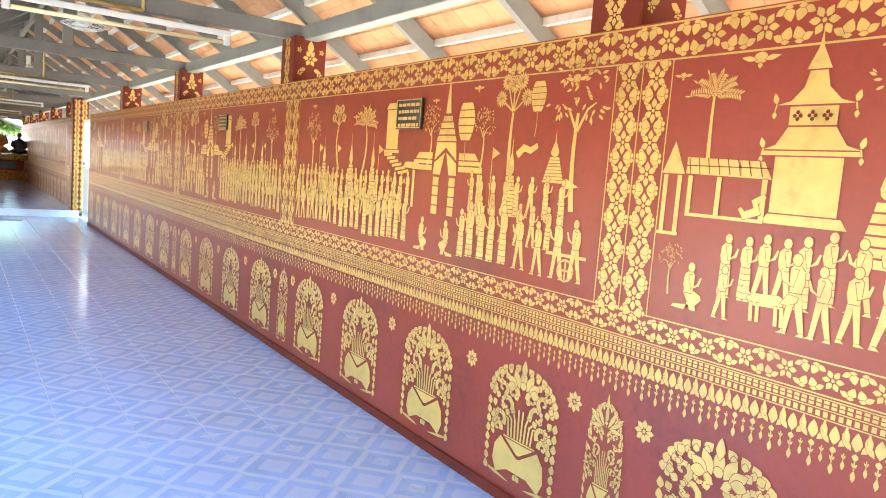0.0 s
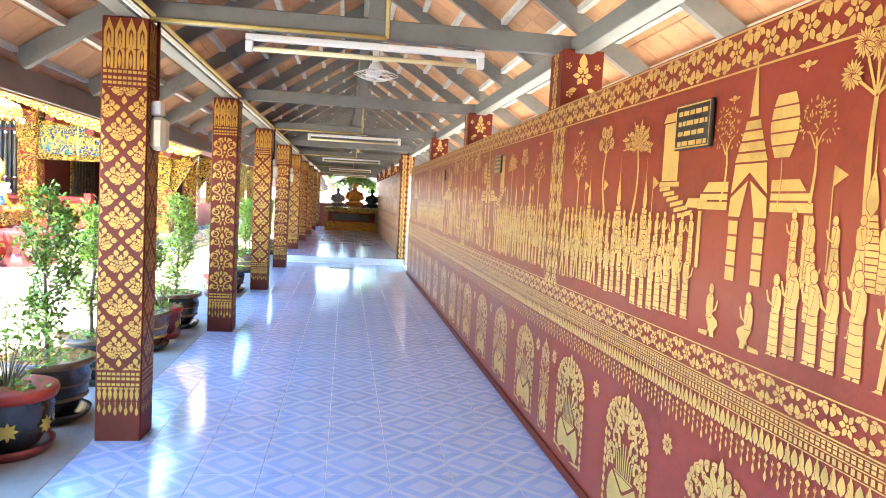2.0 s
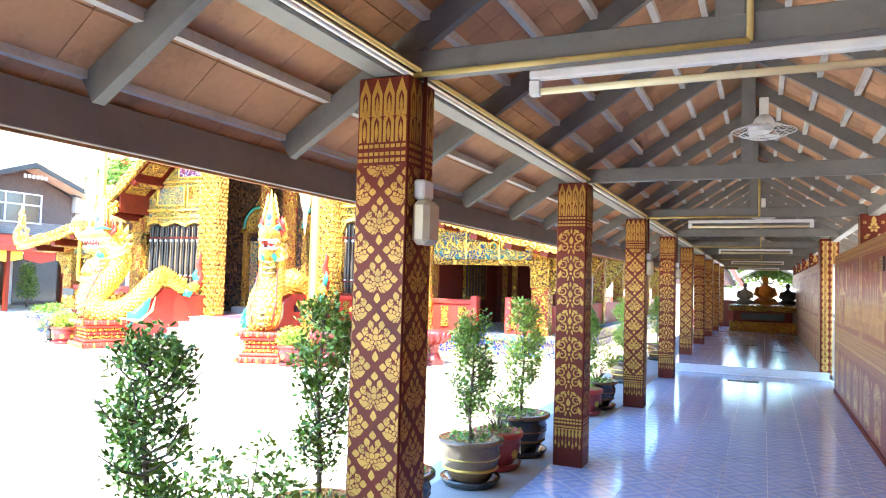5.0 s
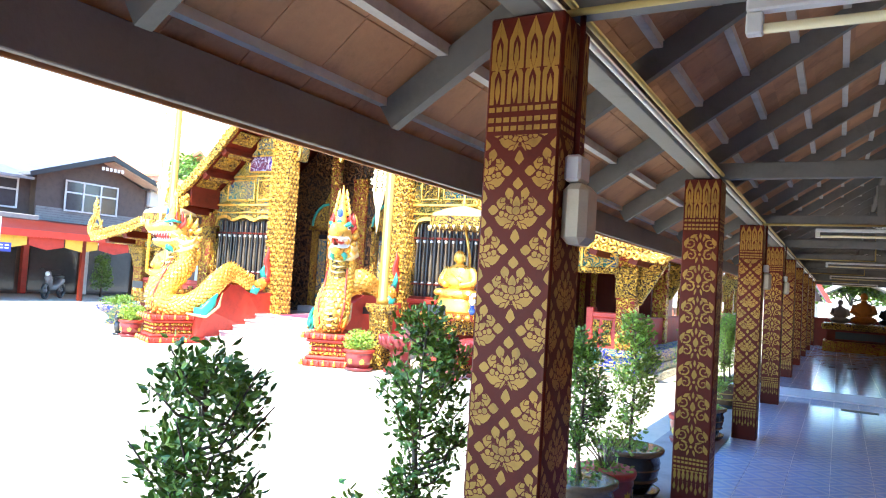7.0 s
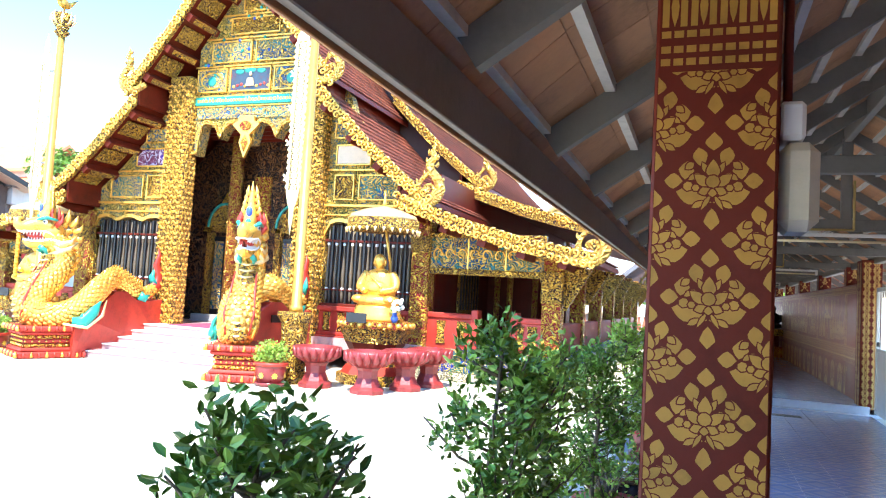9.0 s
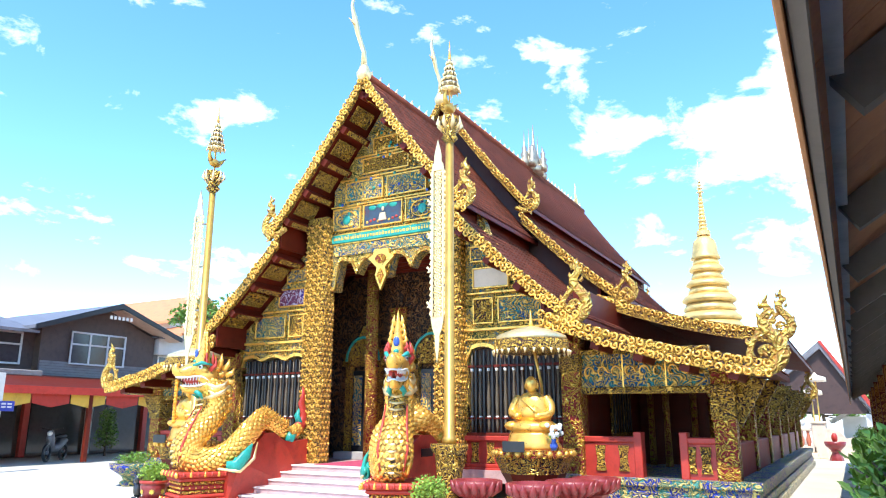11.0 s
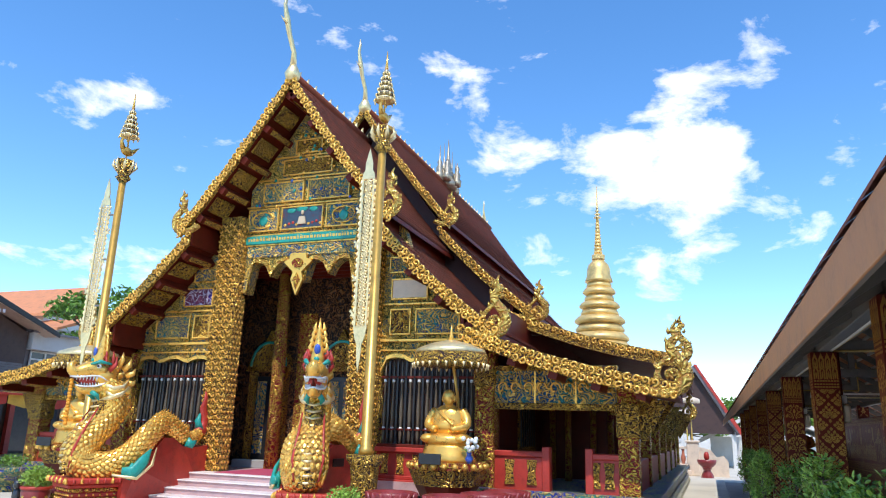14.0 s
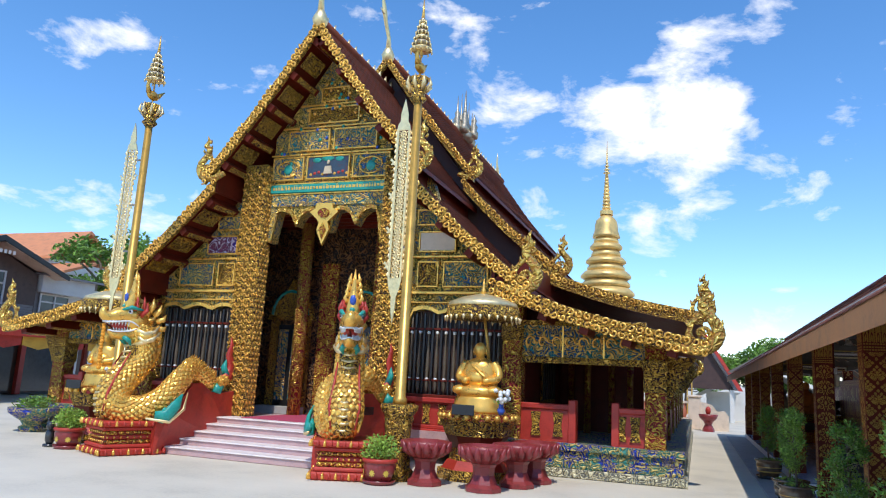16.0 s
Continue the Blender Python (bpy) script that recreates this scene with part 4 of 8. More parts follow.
def upright_band(w=0.24):
    p = []
    for i in range(8):
        z = 0.91 + 0.103 * i + 0.05
        for k in (1, -1):
            p += move(border_unit(0.11, 0.115), k * 0.057, z, 1.0, k < 0, 90)
    p += [rect(-0.119, -0.115, 0.91, 1.735), rect(0.115, 0.119, 0.91, 1.735), rect(-0.002, 0.002, 0.91, 1.735)]
    return p


def decorate_wall(wall, y0, y1, bays):
    """Stencilled borders, niches and picture fields along a wall from y0 to y1."""
    place = wall_place(y1)
    L = y1 - y0
    big, small = border_unit(0.112, 0.165), border_unit(0.078, 0.125)
    up, low, fr = [], [], []
    for i in range(int(L / 0.165)):
        up += move(big, 0.0825 + 0.165 * i, 1.797)
    up += [rect(0, L, z - 0.003, z + 0.003) for z in (1.737, 1.852)]
    for i in range(int(L / 0.125)):
        low += move(small, 0.0625 + 0.125 * i, 0.87)
    low += [rect(0, L, z - 0.002, z + 0.002) for z in (0.826, 0.913)]
    painted("border_band", up, place, wall, "gold stencilled flower border")
    painted("border_band", low, place, wall, "gold stencilled flower border")
    fr += [rect(0, L, z - 0.0015, z + 0.0015) for z in (0.818, 0.79, 0.765)]
    for i in range(int(L / 0.02)):
        u = 0.01 + 0.02 * i
        fr += [rect(u - 0.007, u + 0.007, 0.806, 0.814), rect(u - 0.007, u + 0.007, 0.795, 0.803), rect(u - 0.006, u + 0.006, 0.77, 0.785)]
    bud = [leaf(0, 0.0, 90, 0.05, 0.03), leaf(-0.012, 0, 130, 0.04, 0.018, 4), leaf(0.012, 0, 50, 0.04, 0.018, 4), leaf(-0.022, 0.012, 100, 0.046, 0.016, 4), leaf(0.022, 0.012, 80, 0.046, 0.016, 4), leaf(0, -0.004, -90, 0.02, 0.018, 4)]
    drop = [rect(-0.0015, 0.0015, 0, 0.03), leaf(0, -0.026, 90, 0.032, 0.014, 4), leaf(0, 0.012, 60, 0.014, 0.007, 3), leaf(0, 0.012, 120, 0.014, 0.007, 3)]
    for i in range(int(L / 0.056)):
        fr += move(bud, 0.028 + 0.056 * i, 0.708) + move(drop, 0.028 + 0.056 * i, 0.655) + move(drop, 0.056 + 0.056 * i, 0.672, 0.8)
    painted("fringe_band", fr, place, wall, "gold stencilled fringe and pendants", line=0.0008)
    arch, slim, ros = vase_arch(0.43, 0.53), vase_arch(0.17, 0.53), rosette(0.036, 8)
    for k in bays:
        yb = PIL_Y0 - 0.045 + BAY * k
        if k >= -1:
            painted("upright_band", upright_band(), wall_place(yb), wall)
        painted("slim_niche", move(slim, 0, 0.09), wall_place(yb), wall, line=0.002)
        for q in (-0.16, 0.16):
            painted("rosette", move(ros, 0, 0.535), wall_place(yb + q), wall)
        for j in range(4):
            y = yb + 0.44 + 0.695 * j
            painted("niche", move(arch, 0, 0.09), wall_place(y), wall, line=0.0022)
            if j < 3:
                painted("rosette", move(ros, 0, 0.535), wall_place(y + 0.3475), wall)
        y = yb + BAY - 0.12
        painted("mural", mural(k + 2, 11 + k), wall_place(y), wall, "gold stencilled mural of trees, shrines and a procession", line=0.0024, gold=M_MURAL)
        if k == -2:
            ln = Geo()
            decal(ln, pavilion_lines(), lambda u, v: (WALL_X - 0.0065, y - u, v))
            part("drawn_lines", ln, M_MAROON_DARK, wall)


decorate_wall(wall_east, -0.8, 14.25, range(-2, 3))
decorate_wall(wall_far, 16.3, 29.2, range(4, 8))


# ---- pillars ----
def pillar_faces(kind, h):
    """Outlines of one painted pillar face, u in -w/2..w/2, v from the floor."""
    w = PIL_W - 0.014
    p = []
    z0, z1 = 0.37, h - 0.345

    def into(q, cu, cv, a, b):
        """Keep an outline inside a lozenge and on the pillar's face."""
        o = []
        for u, v in q:
            e = abs(u) / a + abs(v) / b
            if e > 1:
                u, v = u / e, v / e
            o.append((max(-w / 2, min(w / 2, u + cu)), max(z0, min(z1, v + cv))))
        return o

    def keep(q):
        return max(u for u, v in q) - min(u for u, v in q) > 0.004 and max(v for u, v in q) - min(v for u, v in q) > 0.004
    if kind == 0:
        d = 0.2215
        a, b = w / 2 - 0.017, d / 2 - 0.017
        mot = []
        for q in lotus(0.1):
            mu, mv = sum(u for u, v in q) / len(q), sum(v for u, v in q) / len(q)
            mot.append([(mu + 1.2 * (u - mu), mv + 1.2 * (v - mv)) for u, v in q])
        for i in range(-1, 8):
            for half in (0, 1):
                for cu in ((0,) if not half else (-w / 2, w / 2)):
                    cv = 1.587 - d * i - (d / 2 if half else 0)
                    p += [c for c in (into(q, cu, cv, a, b) for q in mot) if keep(c)]
    else:
        n = 7
        d = (z1 - z0) / n
        mot = arabesque(d * 0.53)
        for i in range(n):
            p += move(mot, 0, z0 + d * (i + 0.5))
            for k in (1, -1):
                p.append(leaf(k * w * 0.46, z0 + d * (i + 0.1), 90 + k * 20, d * 0.32, 0.03))
                p.append(leaf(k * w * 0.46, z0 + d * (i + 0.55), 90 + k * 25, d * 0.3, 0.03))
                p.append(leaf(k * w * 0.3, z0 + d * (i + 0.8), 90 + k * 60, d * 0.25, 0.025))
    for z in (z1 + 0.02, z1 + 0.045, z1 + 0.075, z0 - 0.02, z0 - 0.045, z0 - 0.075):
        for i in range(9):
            u = -w / 2 + w * (i + 0.5) / 9
            p.append(rect(u - w * 0.042, u + w * 0.042, z - 0.007, z + 0.007))
    for row, zz in ((0, z1 + 0.09), (1, z1 + 0.19)):
        for i in range(4):
            u = -w / 2 + w * (i + 0.5) / 4
            e = w * 0.11
            p.append([(u - e, zz), (u - e * 0.45, zz), (u - e * 0.45, zz + 0.075), (u, zz + 0.1), (u, zz + 0.15), (u - e, zz + 0.085)])
            p.append([(u + e, zz), (u + e * 0.45, zz), (u + e * 0.45, zz + 0.075), (u, zz + 0.1), (u, zz + 0.15), (u + e, zz + 0.085)])
            p.append(leaf(u, zz, 90, 0.08, e * 0.7, 4))
    for i in range(8):
        u = -w / 2 + w * (i + 0.5) / 8
        p += [leaf(u, z0 - 0.16, 90, 0.07, w * 0.1, 4), rect(u - 0.002, u + 0.002, z0 - 0.19, z0 - 0.165), leaf(u, z0 - (0.24 if i % 2 else 0.222), 90, 0.05, w * 0.09, 4), rect(u - w * 0.05, u + w * 0.05, z0 - 0.1, z0 - 0.09)]
    return p


def pillar_decal(kind, h):
    g, ink = Geo(), Geo()
    polys = pillar_faces(kind, h)
    e = PIL_W / 2 + 0.0008
    for place, out in ((lambda u, v: (u, -e, v), (0, -1, 0)), (lambda u, v: (e, u, v), (1, 0, 0)), (lambda u, v: (-u, e, v), (0, 1, 0)), (lambda u, v: (-e, -u, v), (-1, 0, 0))):
        decal(g, polys, place, out, ink, 0.0026)
    return g, ink


PIL_MESH = {}
for kind in (0, 1):
    h = PIL_H
    gold, ink = pillar_decal(kind, h)
    PIL_MESH[kind] = (Geo().box(-PIL_W / 2, PIL_W / 2, -PIL_W / 2, PIL_W / 2, -0.02, h, 0.006).mesh("shaft", M_MAROON_DARK), gold.mesh("stencil", M_STENCIL_OLD), ink.mesh("motif_outline", M_MAROON_DARK))
for k in range(-2, 9):
    base = STEP_H if pillar_y(k) > STEP_Y else 0.0
    col = thing("pillar", (PIL_X, pillar_y(k), base), "square dark red pillar with gold stencilled " + ("lotus lattice" if k % 2 == 0 else "leaf scrolls"), "pillar", "pillars of the gallery")
    kind = 0 if k % 2 == 0 else 1
    part("shaft", PIL_MESH[kind][0], None, col)
    part("stencil", PIL_MESH[kind][1], None, col, "gold stencilled ornament")
    part("motif_outline", PIL_MESH[kind][2], None, col)
    if base:
        col.scale = (1, 1, (PIL_H - base) / PIL_H)

# stub piers on the wall, with the gate column
stub_mesh = Geo().box(-0.115, 0.115, -0.115, 0.115, 0, 0.31, 0.005).mesh("stub_pier", M_MAROON_DARK)
stub_decal = Geo()
sd = move(rosette(0.05, 6), 0, 0.17) + [leaf(0, 0.2, 90, 0.09, 0.05), leaf(-0.03, 0.1, 200, 0.05, 0.03), leaf(0.03, 0.1, -20, 0.05, 0.03)] + [p for k in (1, -1) for p in move(rosette(0.018, 5), k * 0.08, 0.22) + move(rosette(0.02, 5), k * 0.07, 0.07)]
decal(stub_decal, sd, lambda u, v: (u, -0.1168, v), (0, -1, 0))
stub_side = Geo()
decal(stub_side, [q for i in range(3) for q in move(border_unit(0.1, 0.1), 0, 0.05 + 0.1 * i, 1, False, 90)], lambda u, v: (-0.1168, -u, v))
stub_decal, stub_side = stub_decal.mesh("stencil", M_STENCIL), stub_side.mesh("side_stencil", M_STENCIL)
for k in range(-2, 9):
    if pillar_y(k) > STEP_Y - 1.5 and pillar_y(k) < STEP_Y + 0.5:
        continue
    st = part("stub_pier", stub_mesh, None)
    st.matrix_basis = pose(WALL_X + 0.118, pillar_y(k), WALL_H if pillar_y(k) < STEP_Y else WALL_H + 0.02)
    tagged(st, "short dark red pier with gold ornament on the wall top", "pier", "piers on the wall")
    part("stencil", stub_decal, None, st)
    part("side_stencil", stub_side, None, st)

gate_col = thing("gate_column", (WALL_X + 0.05, STEP_Y + 0.17, 0), "red column with gold scroll border beside the gate", "column")
part("shaft", Geo().box(-0.13, 0.13, -0.17, 0.17, 0, 2.2, 0.006), M_MAROON_DARK, gate_col)
gd = Geo()
for i in range(19):
    for k in (-0.06, 0.06):
        decal(gd, move(border_unit(0.11, 0.11), k, 0.13 + 0.11 * i, 1, False, 90), lambda u, v: (u, -0.1715, v), (0, -1, 0))
        decal(gd, move(border_unit(0.11, 0.11), k * 1.3, 0.13 + 0.11 * i, 1, False, 90), lambda u, v: (-0.1315, -u, v))
part("stencil", gd, M_STENCIL, gate_col, "gold scroll stencil")

# white steel gate leaf in the opening
gate = thing("gate", (WALL_X + 0.1, 14.98, 0), "white painted steel gate standing shut in the wall opening", "gate")
part("gate_frame", Geo().box(-0.02, 0.02, -0.66, -0.61, 0.04, 1.8, 0.004).box(-0.02, 0.02, 0.61, 0.66, 0.04, 1.8, 0.004).box(-0.02, 0.02, -0.61, 0.61, 1.74, 1.8, 0.004).box(-0.02, 0.02, -0.61, 0.61, 0.04, 0.1, 0.004).box(-0.018, 0.018, -0.61, 0.61, 0.9, 0.95, 0.004), M_WHITE, gate)
part("panel", Geo().box(-0.006, 0.006, -0.61, 0.61, 0.1, 0.9), M_WHITE, gate)
for i in range(9):
    part("bar", Geo().box(-0.008, 0.008, -0.56 + 0.14 * i, -0.544 + 0.14 * i, 0.95, 1.74), M_WHITE, gate)
part("latch", Geo().box(-0.03, -0.012, 0.4, 0.55, 0.98, 1.04, 0.004), M_TIMBER, gate)

# ---- gallery roof: frame, battens and tiles ----
ROOF_Y0, ROOF_Y1 = -5.2, 29.9
XR = 2 * RIDGE_X - EAVE_X
roof = Geo()
for side in (-1, 1):
    x_e = RIDGE_X + side * (RIDGE_X - EAVE_X - 0.01)
    n = 9
    for i in range(n):
        a, b = RIDGE_X + (x_e - RIDGE_X) * i / n, RIDGE_X + (x_e - RIDGE_X) * (i + 1.12) / n
        za, zb = roof_z(a) + 0.085, (roof_z(b) + 0.09 if i < n - 1 else 1.915)
        ys = [ROOF_Y0 + (ROOF_Y1 - ROOF_Y0) * j / 140 for j in range(141)]
        for j in range(140):
            y0, y1 = ys[j] + 0.002, ys[j + 1] - 0.002
            v = [(a, y0, za), (a, y1, za), (b, y1, zb), (b, y0, zb), (a, y0, za + 0.014), (a, y1, za + 0.014), (b, y1, zb + 0.014), (b, y0, zb + 0.014)]
            roof.raw(v, [(0, 1, 2, 3), (7, 6, 5, 4), (3, 2, 6, 7), (0, 4, 5, 1), (0, 3, 7, 4), (1, 5, 6, 2)])
setting("ceiling", roof, M_ROOF_UNDER, "terracotta tile roof of the gallery seen from beneath", "roof")
top = Geo()
for side in (-1, 1):
    x_e = RIDGE_X + side * (RIDGE_X - EAVE_X + 0.005)
    for i in range(10):
        a, b = RIDGE_X + (x_e - RIDGE_X) * i / 10, RIDGE_X + (x_e - RIDGE_X) * (i + 1.15) / 10
        za, zb = roof_z(a) + 0.108, (roof_z(b) + 0.122 if i < 9 else 1.935)
        for j in range(150):
            y0 = ROOF_Y0 + (ROOF_Y1 - ROOF_Y0) * j / 150
            y1 = y0 + (ROOF_Y1 - ROOF_Y0) / 150 - 0.006
            v = [(a, y0, za), (a, y1, za), (b, y1, zb), (b, y0, zb), (b, y0, zb - 0.012), (b, y1, zb - 0.012)]
            top.raw(v, [(0, 1, 2, 3), (3, 2, 5, 4)])
top.tube([(RIDGE_X, ROOF_Y0, RIDGE_Z + 0.15), (RIDGE_X, ROOF_Y1, RIDGE_Z + 0.15)], 0.07, 8)
setting("roof_gallery", top, M_ROOF_BROWN, "brown tiled gallery roof", "roof")
for i in range(36):
    y = 5.7 + 0.988 * (i - 11)
    for side in (-1, 1):
        x_e = RIDGE_X + side * (RIDGE_X - EAVE_X - 0.06)
        r = part("rafter", Geo().beam((RIDGE_X, y, RIDGE_Z), (x_e, y, roof_z(x_e)), 0.045, 0.1), M_TIMBER)
        tagged(r, "grey painted timber rafter under the tiles", "rafter", "rafters of the gallery", "structure")
for side in (-1, 1):
    for j in range(1, 9):
        x = RIDGE_X + side * 0.225 * j
        b = part("batten", Geo().box(x - 0.018, x + 0.018, ROOF_Y0, ROOF_Y1, roof_z(x) + 0.045, roof_z(x) + 0.084), M_BATTEN)
        tagged(b, "pale grey tile batten", "batten", "battens of the gallery", "structure")
setting("ridge_beam", Geo().box(RIDGE_X - 0.03, RIDGE_X + 0.03, ROOF_Y0, ROOF_Y1, RIDGE_Z - 0.1, RIDGE_Z + 0.06, 0.005), M_TIMBER, "grey ridge beam", "beam")
for x in (PIL_X, WALL_X + 0.118):
    setting("wall_plate", Geo().box(x - 0.05, x + 0.05, ROOF_Y0, ROOF_Y1, PIL_H + 0.004, PIL_H + 0.1, 0.005), M_TIMBER, "grey timber plate along the pillar heads", "beam")
for xf in (EAVE_X, XR):
    setting("fascia", Geo().box(xf - 0.012, xf + 0.012, ROOF_Y0, ROOF_Y1, 1.765, 1.91, 0.003), M_FASCIA_SHADED, "eaves board in its shaded brown grey", "fascia")
    so = -1 if xf < 1 else 1
    # thin added board that carries the lit outer colour
    setting("fascia_trim", Geo().box(*sorted((xf + so * 0.014, xf + so * 0.024)), ROOF_Y0, ROOF_Y1, 1.755, 1.915, 0.002), M_FASCIA_LIT, "outer face of the eaves board, coloured as warmly lit", "fascia")
for k in range(-2, 9):
    y = pillar_y(k)
    truss = thing("roof_truss", (0, y, PIL_H + 0.004), "grey painted timber tie beam with king post", "truss", "trusses of the gallery")
    part("tie_beam", Geo().box(PIL_X - 0.05, WALL_X + 0.17, -0.03, 0.03, 0.006, 0.11, 0.005), M_TIMBER, truss)
    part("king_post", Geo().box(RIDGE_X - 0.045, RIDGE_X + 0.045, -0.034, 0.034, 0.1, RIDGE_Z - PIL_H - 0.05, 0.005), M_TIMBER, truss)

# conduit, tube lights, fans, junction boxes
M_TUBE_OFF = material("milky_glass_tube", (0.8, 0.7, 0.42), 0.2, var=0.05, bump=0)
M_PIPE_YELLOW = material("yellowed_plastic_conduit", (0.56, 0.42, 0.14), 0.45, var=0.2)
M_PIPE_WHITE = material("white_plastic_conduit", (0.75, 0.73, 0.66), 0.4, var=0.1)
M_BOX = material("cream_plastic", (0.55, 0.48, 0.36), 0.4, var=0.2, scale=8)
cond = thing("conduit", (0, 0, 0), "white plastic wiring conduit along the pillar plate", "conduit")
part("pipe", Geo().tube([(PIL_X + 0.075, ROOF_Y0, PIL_H + 0.02), (PIL_X + 0.075, ROOF_Y1, PIL_H + 0.02)], 0.014, 8), M_PIPE_WHITE, cond)
part("pipe", Geo().tube([(PIL_X + 0.11, ROOF_Y0, PIL_H + 0.035), (PIL_X + 0.11, ROOF_Y1, PIL_H + 0.035)], 0.011, 8), M_PIPE_YELLOW, cond)
for k in (-2, 0, 2, 4, 6, 8):
    y = pillar_y(k)
    lamp = thing("tube_light", (1.47, y - 0.05, PIL_H - 0.075), "white batten tube light, switched off, under the tie beam", "lamp", "tube lights of the gallery")
    part("batten_body", Geo().box(-0.625, 0.625, -0.02, 0.02, 0.022, 0.055, 0.005), M_WHITE, lamp)
    part("tube", Geo().tube([(-0.585, 0, -0.02), (0.585, 0, -0.02)], 0.013, 10), M_TUBE_OFF, lamp, "milky glass tube")
    for e in (-0.605, 0.605):
        part("lamp_holder", Geo().box(e - 0.02, e + 0.02, -0.018, 0.018, -0.035, 0.02, 0.004), M_WHITE, lamp)
    part("pipe", Geo().tube([(-1.1, 0.01, 0.09), (0.1, 0.01, 0.09)], 0.011, 8).tube([(0.1, 0.01, 0.09), (0.1, 0.01, 0.55)], 0.011, 8), M_PIPE_YELLOW, lamp, "yellowed conduit")
for k in (0, 1, 3, 5):
    y = pillar_y(k)
    fan = thing("wall_fan", (RIDGE_X + 0.1, y - 0.06, PIL_H + 0.36), "white ceiling mounted fan with wire guard, at rest", "fan", "fans of the gallery")
    part("bracket", Geo().box(-0.03, 0.03, -0.03, 0.03, 0.02, 0.2, 0.005).tube([(0, 0, 0.05), (0, -0.16, 0.0)], 0.025, 8), M_WHITE, fan)
    part("motor", Geo().ball((0, -0.2, -0.03), (0.07, 0.09, 0.07)), M_WHITE, fan)
    g = Geo()
    for a in range(0, 360, 20):
        c, s = math.cos(radians(a)), math.sin(radians(a))
        g.tube([(0, -0.27, -0.12), (0.1 * c, -0.27 + 0.1 * s, -0.13), (0.2 * c, -0.27 + 0.2 * s, -0.09), (0.1 * c, -0.27 + 0.1 * s, -0.05), (0, -0.27, -0.05)], 0.0025, 4)
    for r, z in ((0.2, -0.09), (0.15, -0.112), (0.1, -0.13)):
        g.tube([(r * math.cos(a), -0.27 + r * math.sin(a), z) for a in [i * math.pi / 12 for i in range(25)]], 0.003, 4)
    tagged(part("guard", g, M_WHITE, fan), kind="stuff")
    for a in (0, 120, 240):
        g = Geo()
        decal(g, [leaf(0.02, 0, 0, 0.15, 0.1, 6, 0.6)], lambda u, v, a=a: (u * math.cos(radians(a)) - v * math.sin(radians(a)), -0.27 + u * math.sin(radians(a)) + v * math.cos(radians(a)), -0.085 + 0.25 * v))
        part("blade", g, M_WHITE, fan)
for k, kind in ((0, 1), (3, 0), (2, 0)):
    y = pillar_y(k)
    bx = thing("junction_box", (PIL_X + PIL_W / 2, y - 0.02, 1.5), "cream plastic meter box with cover on the pillar", "electrical box", "boxes on the pillars")
    part("body", Geo().box(0.002, 0.075, -0.06, 0.06, 0.0, 0.17, 0.02), M_BOX, bx)
    part("lid", Geo().box(0.002, 0.05, -0.045, 0.045, 0.175, 0.25, 0.008), M_WHITE, bx)
    part("pipe", Geo().tube([(0.02, 0, 0.25), (0.02, 0, 0.66)], 0.009, 8), M_MAROON_DARK, bx)
vent = thing("floor_drain", (1.35, 14.76, 0.0), "dark metal grating let into the floor by the step", "drain")
for i in range(6):
    part("slat", Geo().box(-0.22, 0.22, -0.09 + 0.032 * i, -0.07 + 0.032 * i, -0.002, 0.005), M_TIMBER, vent)

# small notice boards on the wall
def notice(y, z, w, h):
    s = thing("notice_board", (WALL_X - 0.006, y, z), "black notice board with lines of gold writing", "sign", "boards on the mural wall")
    part("board", Geo().box(-0.012, 0.0, -w / 2, w / 2, -h / 2, h / 2, 0.002), M_BLACK, s)
    g = Geo()
    n = 4
    rng = random.Random(3)
    for i in range(n):
        u = -w * 0.4
        while u < w * 0.36:
            l = rng.uniform(0.02, 0.05)
            z0 = h * (0.34 - 0.22 * i)
            g.raw([(-0.0135, -u, z0), (-0.0135, -min(u + l, w * 0.42), z0), (-0.0135, -min(u + l, w * 0.42), z0 - h * 0.1), (-0.0135, -u, z0 - h * 0.1)], [(0, 1, 2, 3)])
            u += l + 0.007
    part("writing", g, M_STENCIL, s)
    g = Geo()
    for a in (rect(-w * 0.48, w * 0.48, h * 0.44, h * 0.47), rect(-w * 0.48, w * 0.48, -h * 0.47, -h * 0.44), rect(-w * 0.485, -w * 0.47, -h * 0.47, h * 0.47), rect(w * 0.47, w * 0.485, -h * 0.47, h * 0.47)):
        g.raw([(-0.0135, -u, v) for u, v in a], [(0, 1, 2, 3)])
    part("border", g, M_STENCIL, s)


notice(3.985, 1.605, 0.235, 0.15)
notice(6.98, 1.61, 0.22, 0.13)
notice(9.95, 1.61, 0.2, 0.12)

# altar with plain figures at the far end
altar = thing("altar", (1.6, 27.2, STEP_H), "gilded tiered altar table at the gallery's end", "altar")
part("base", Geo().box(-0.92, 0.92, -0.55, 0.6, 0, 0.3, 0.02), M_CARVED_RED, altar)
part("body", Geo().box(-0.82, 0.82, -0.42, 0.6, 0.3, 0.62, 0.02), M_MAROON_DARK, altar)
part("panel", Geo().box(-0.6, 0.6, -0.435, -0.42, 0.36, 0.56, 0.004), M_BLACK, altar)
part("top", Geo().box(-0.95, 0.95, -0.6, 0.6, 0.62, 0.8, 0.03), M_CARVED, altar)


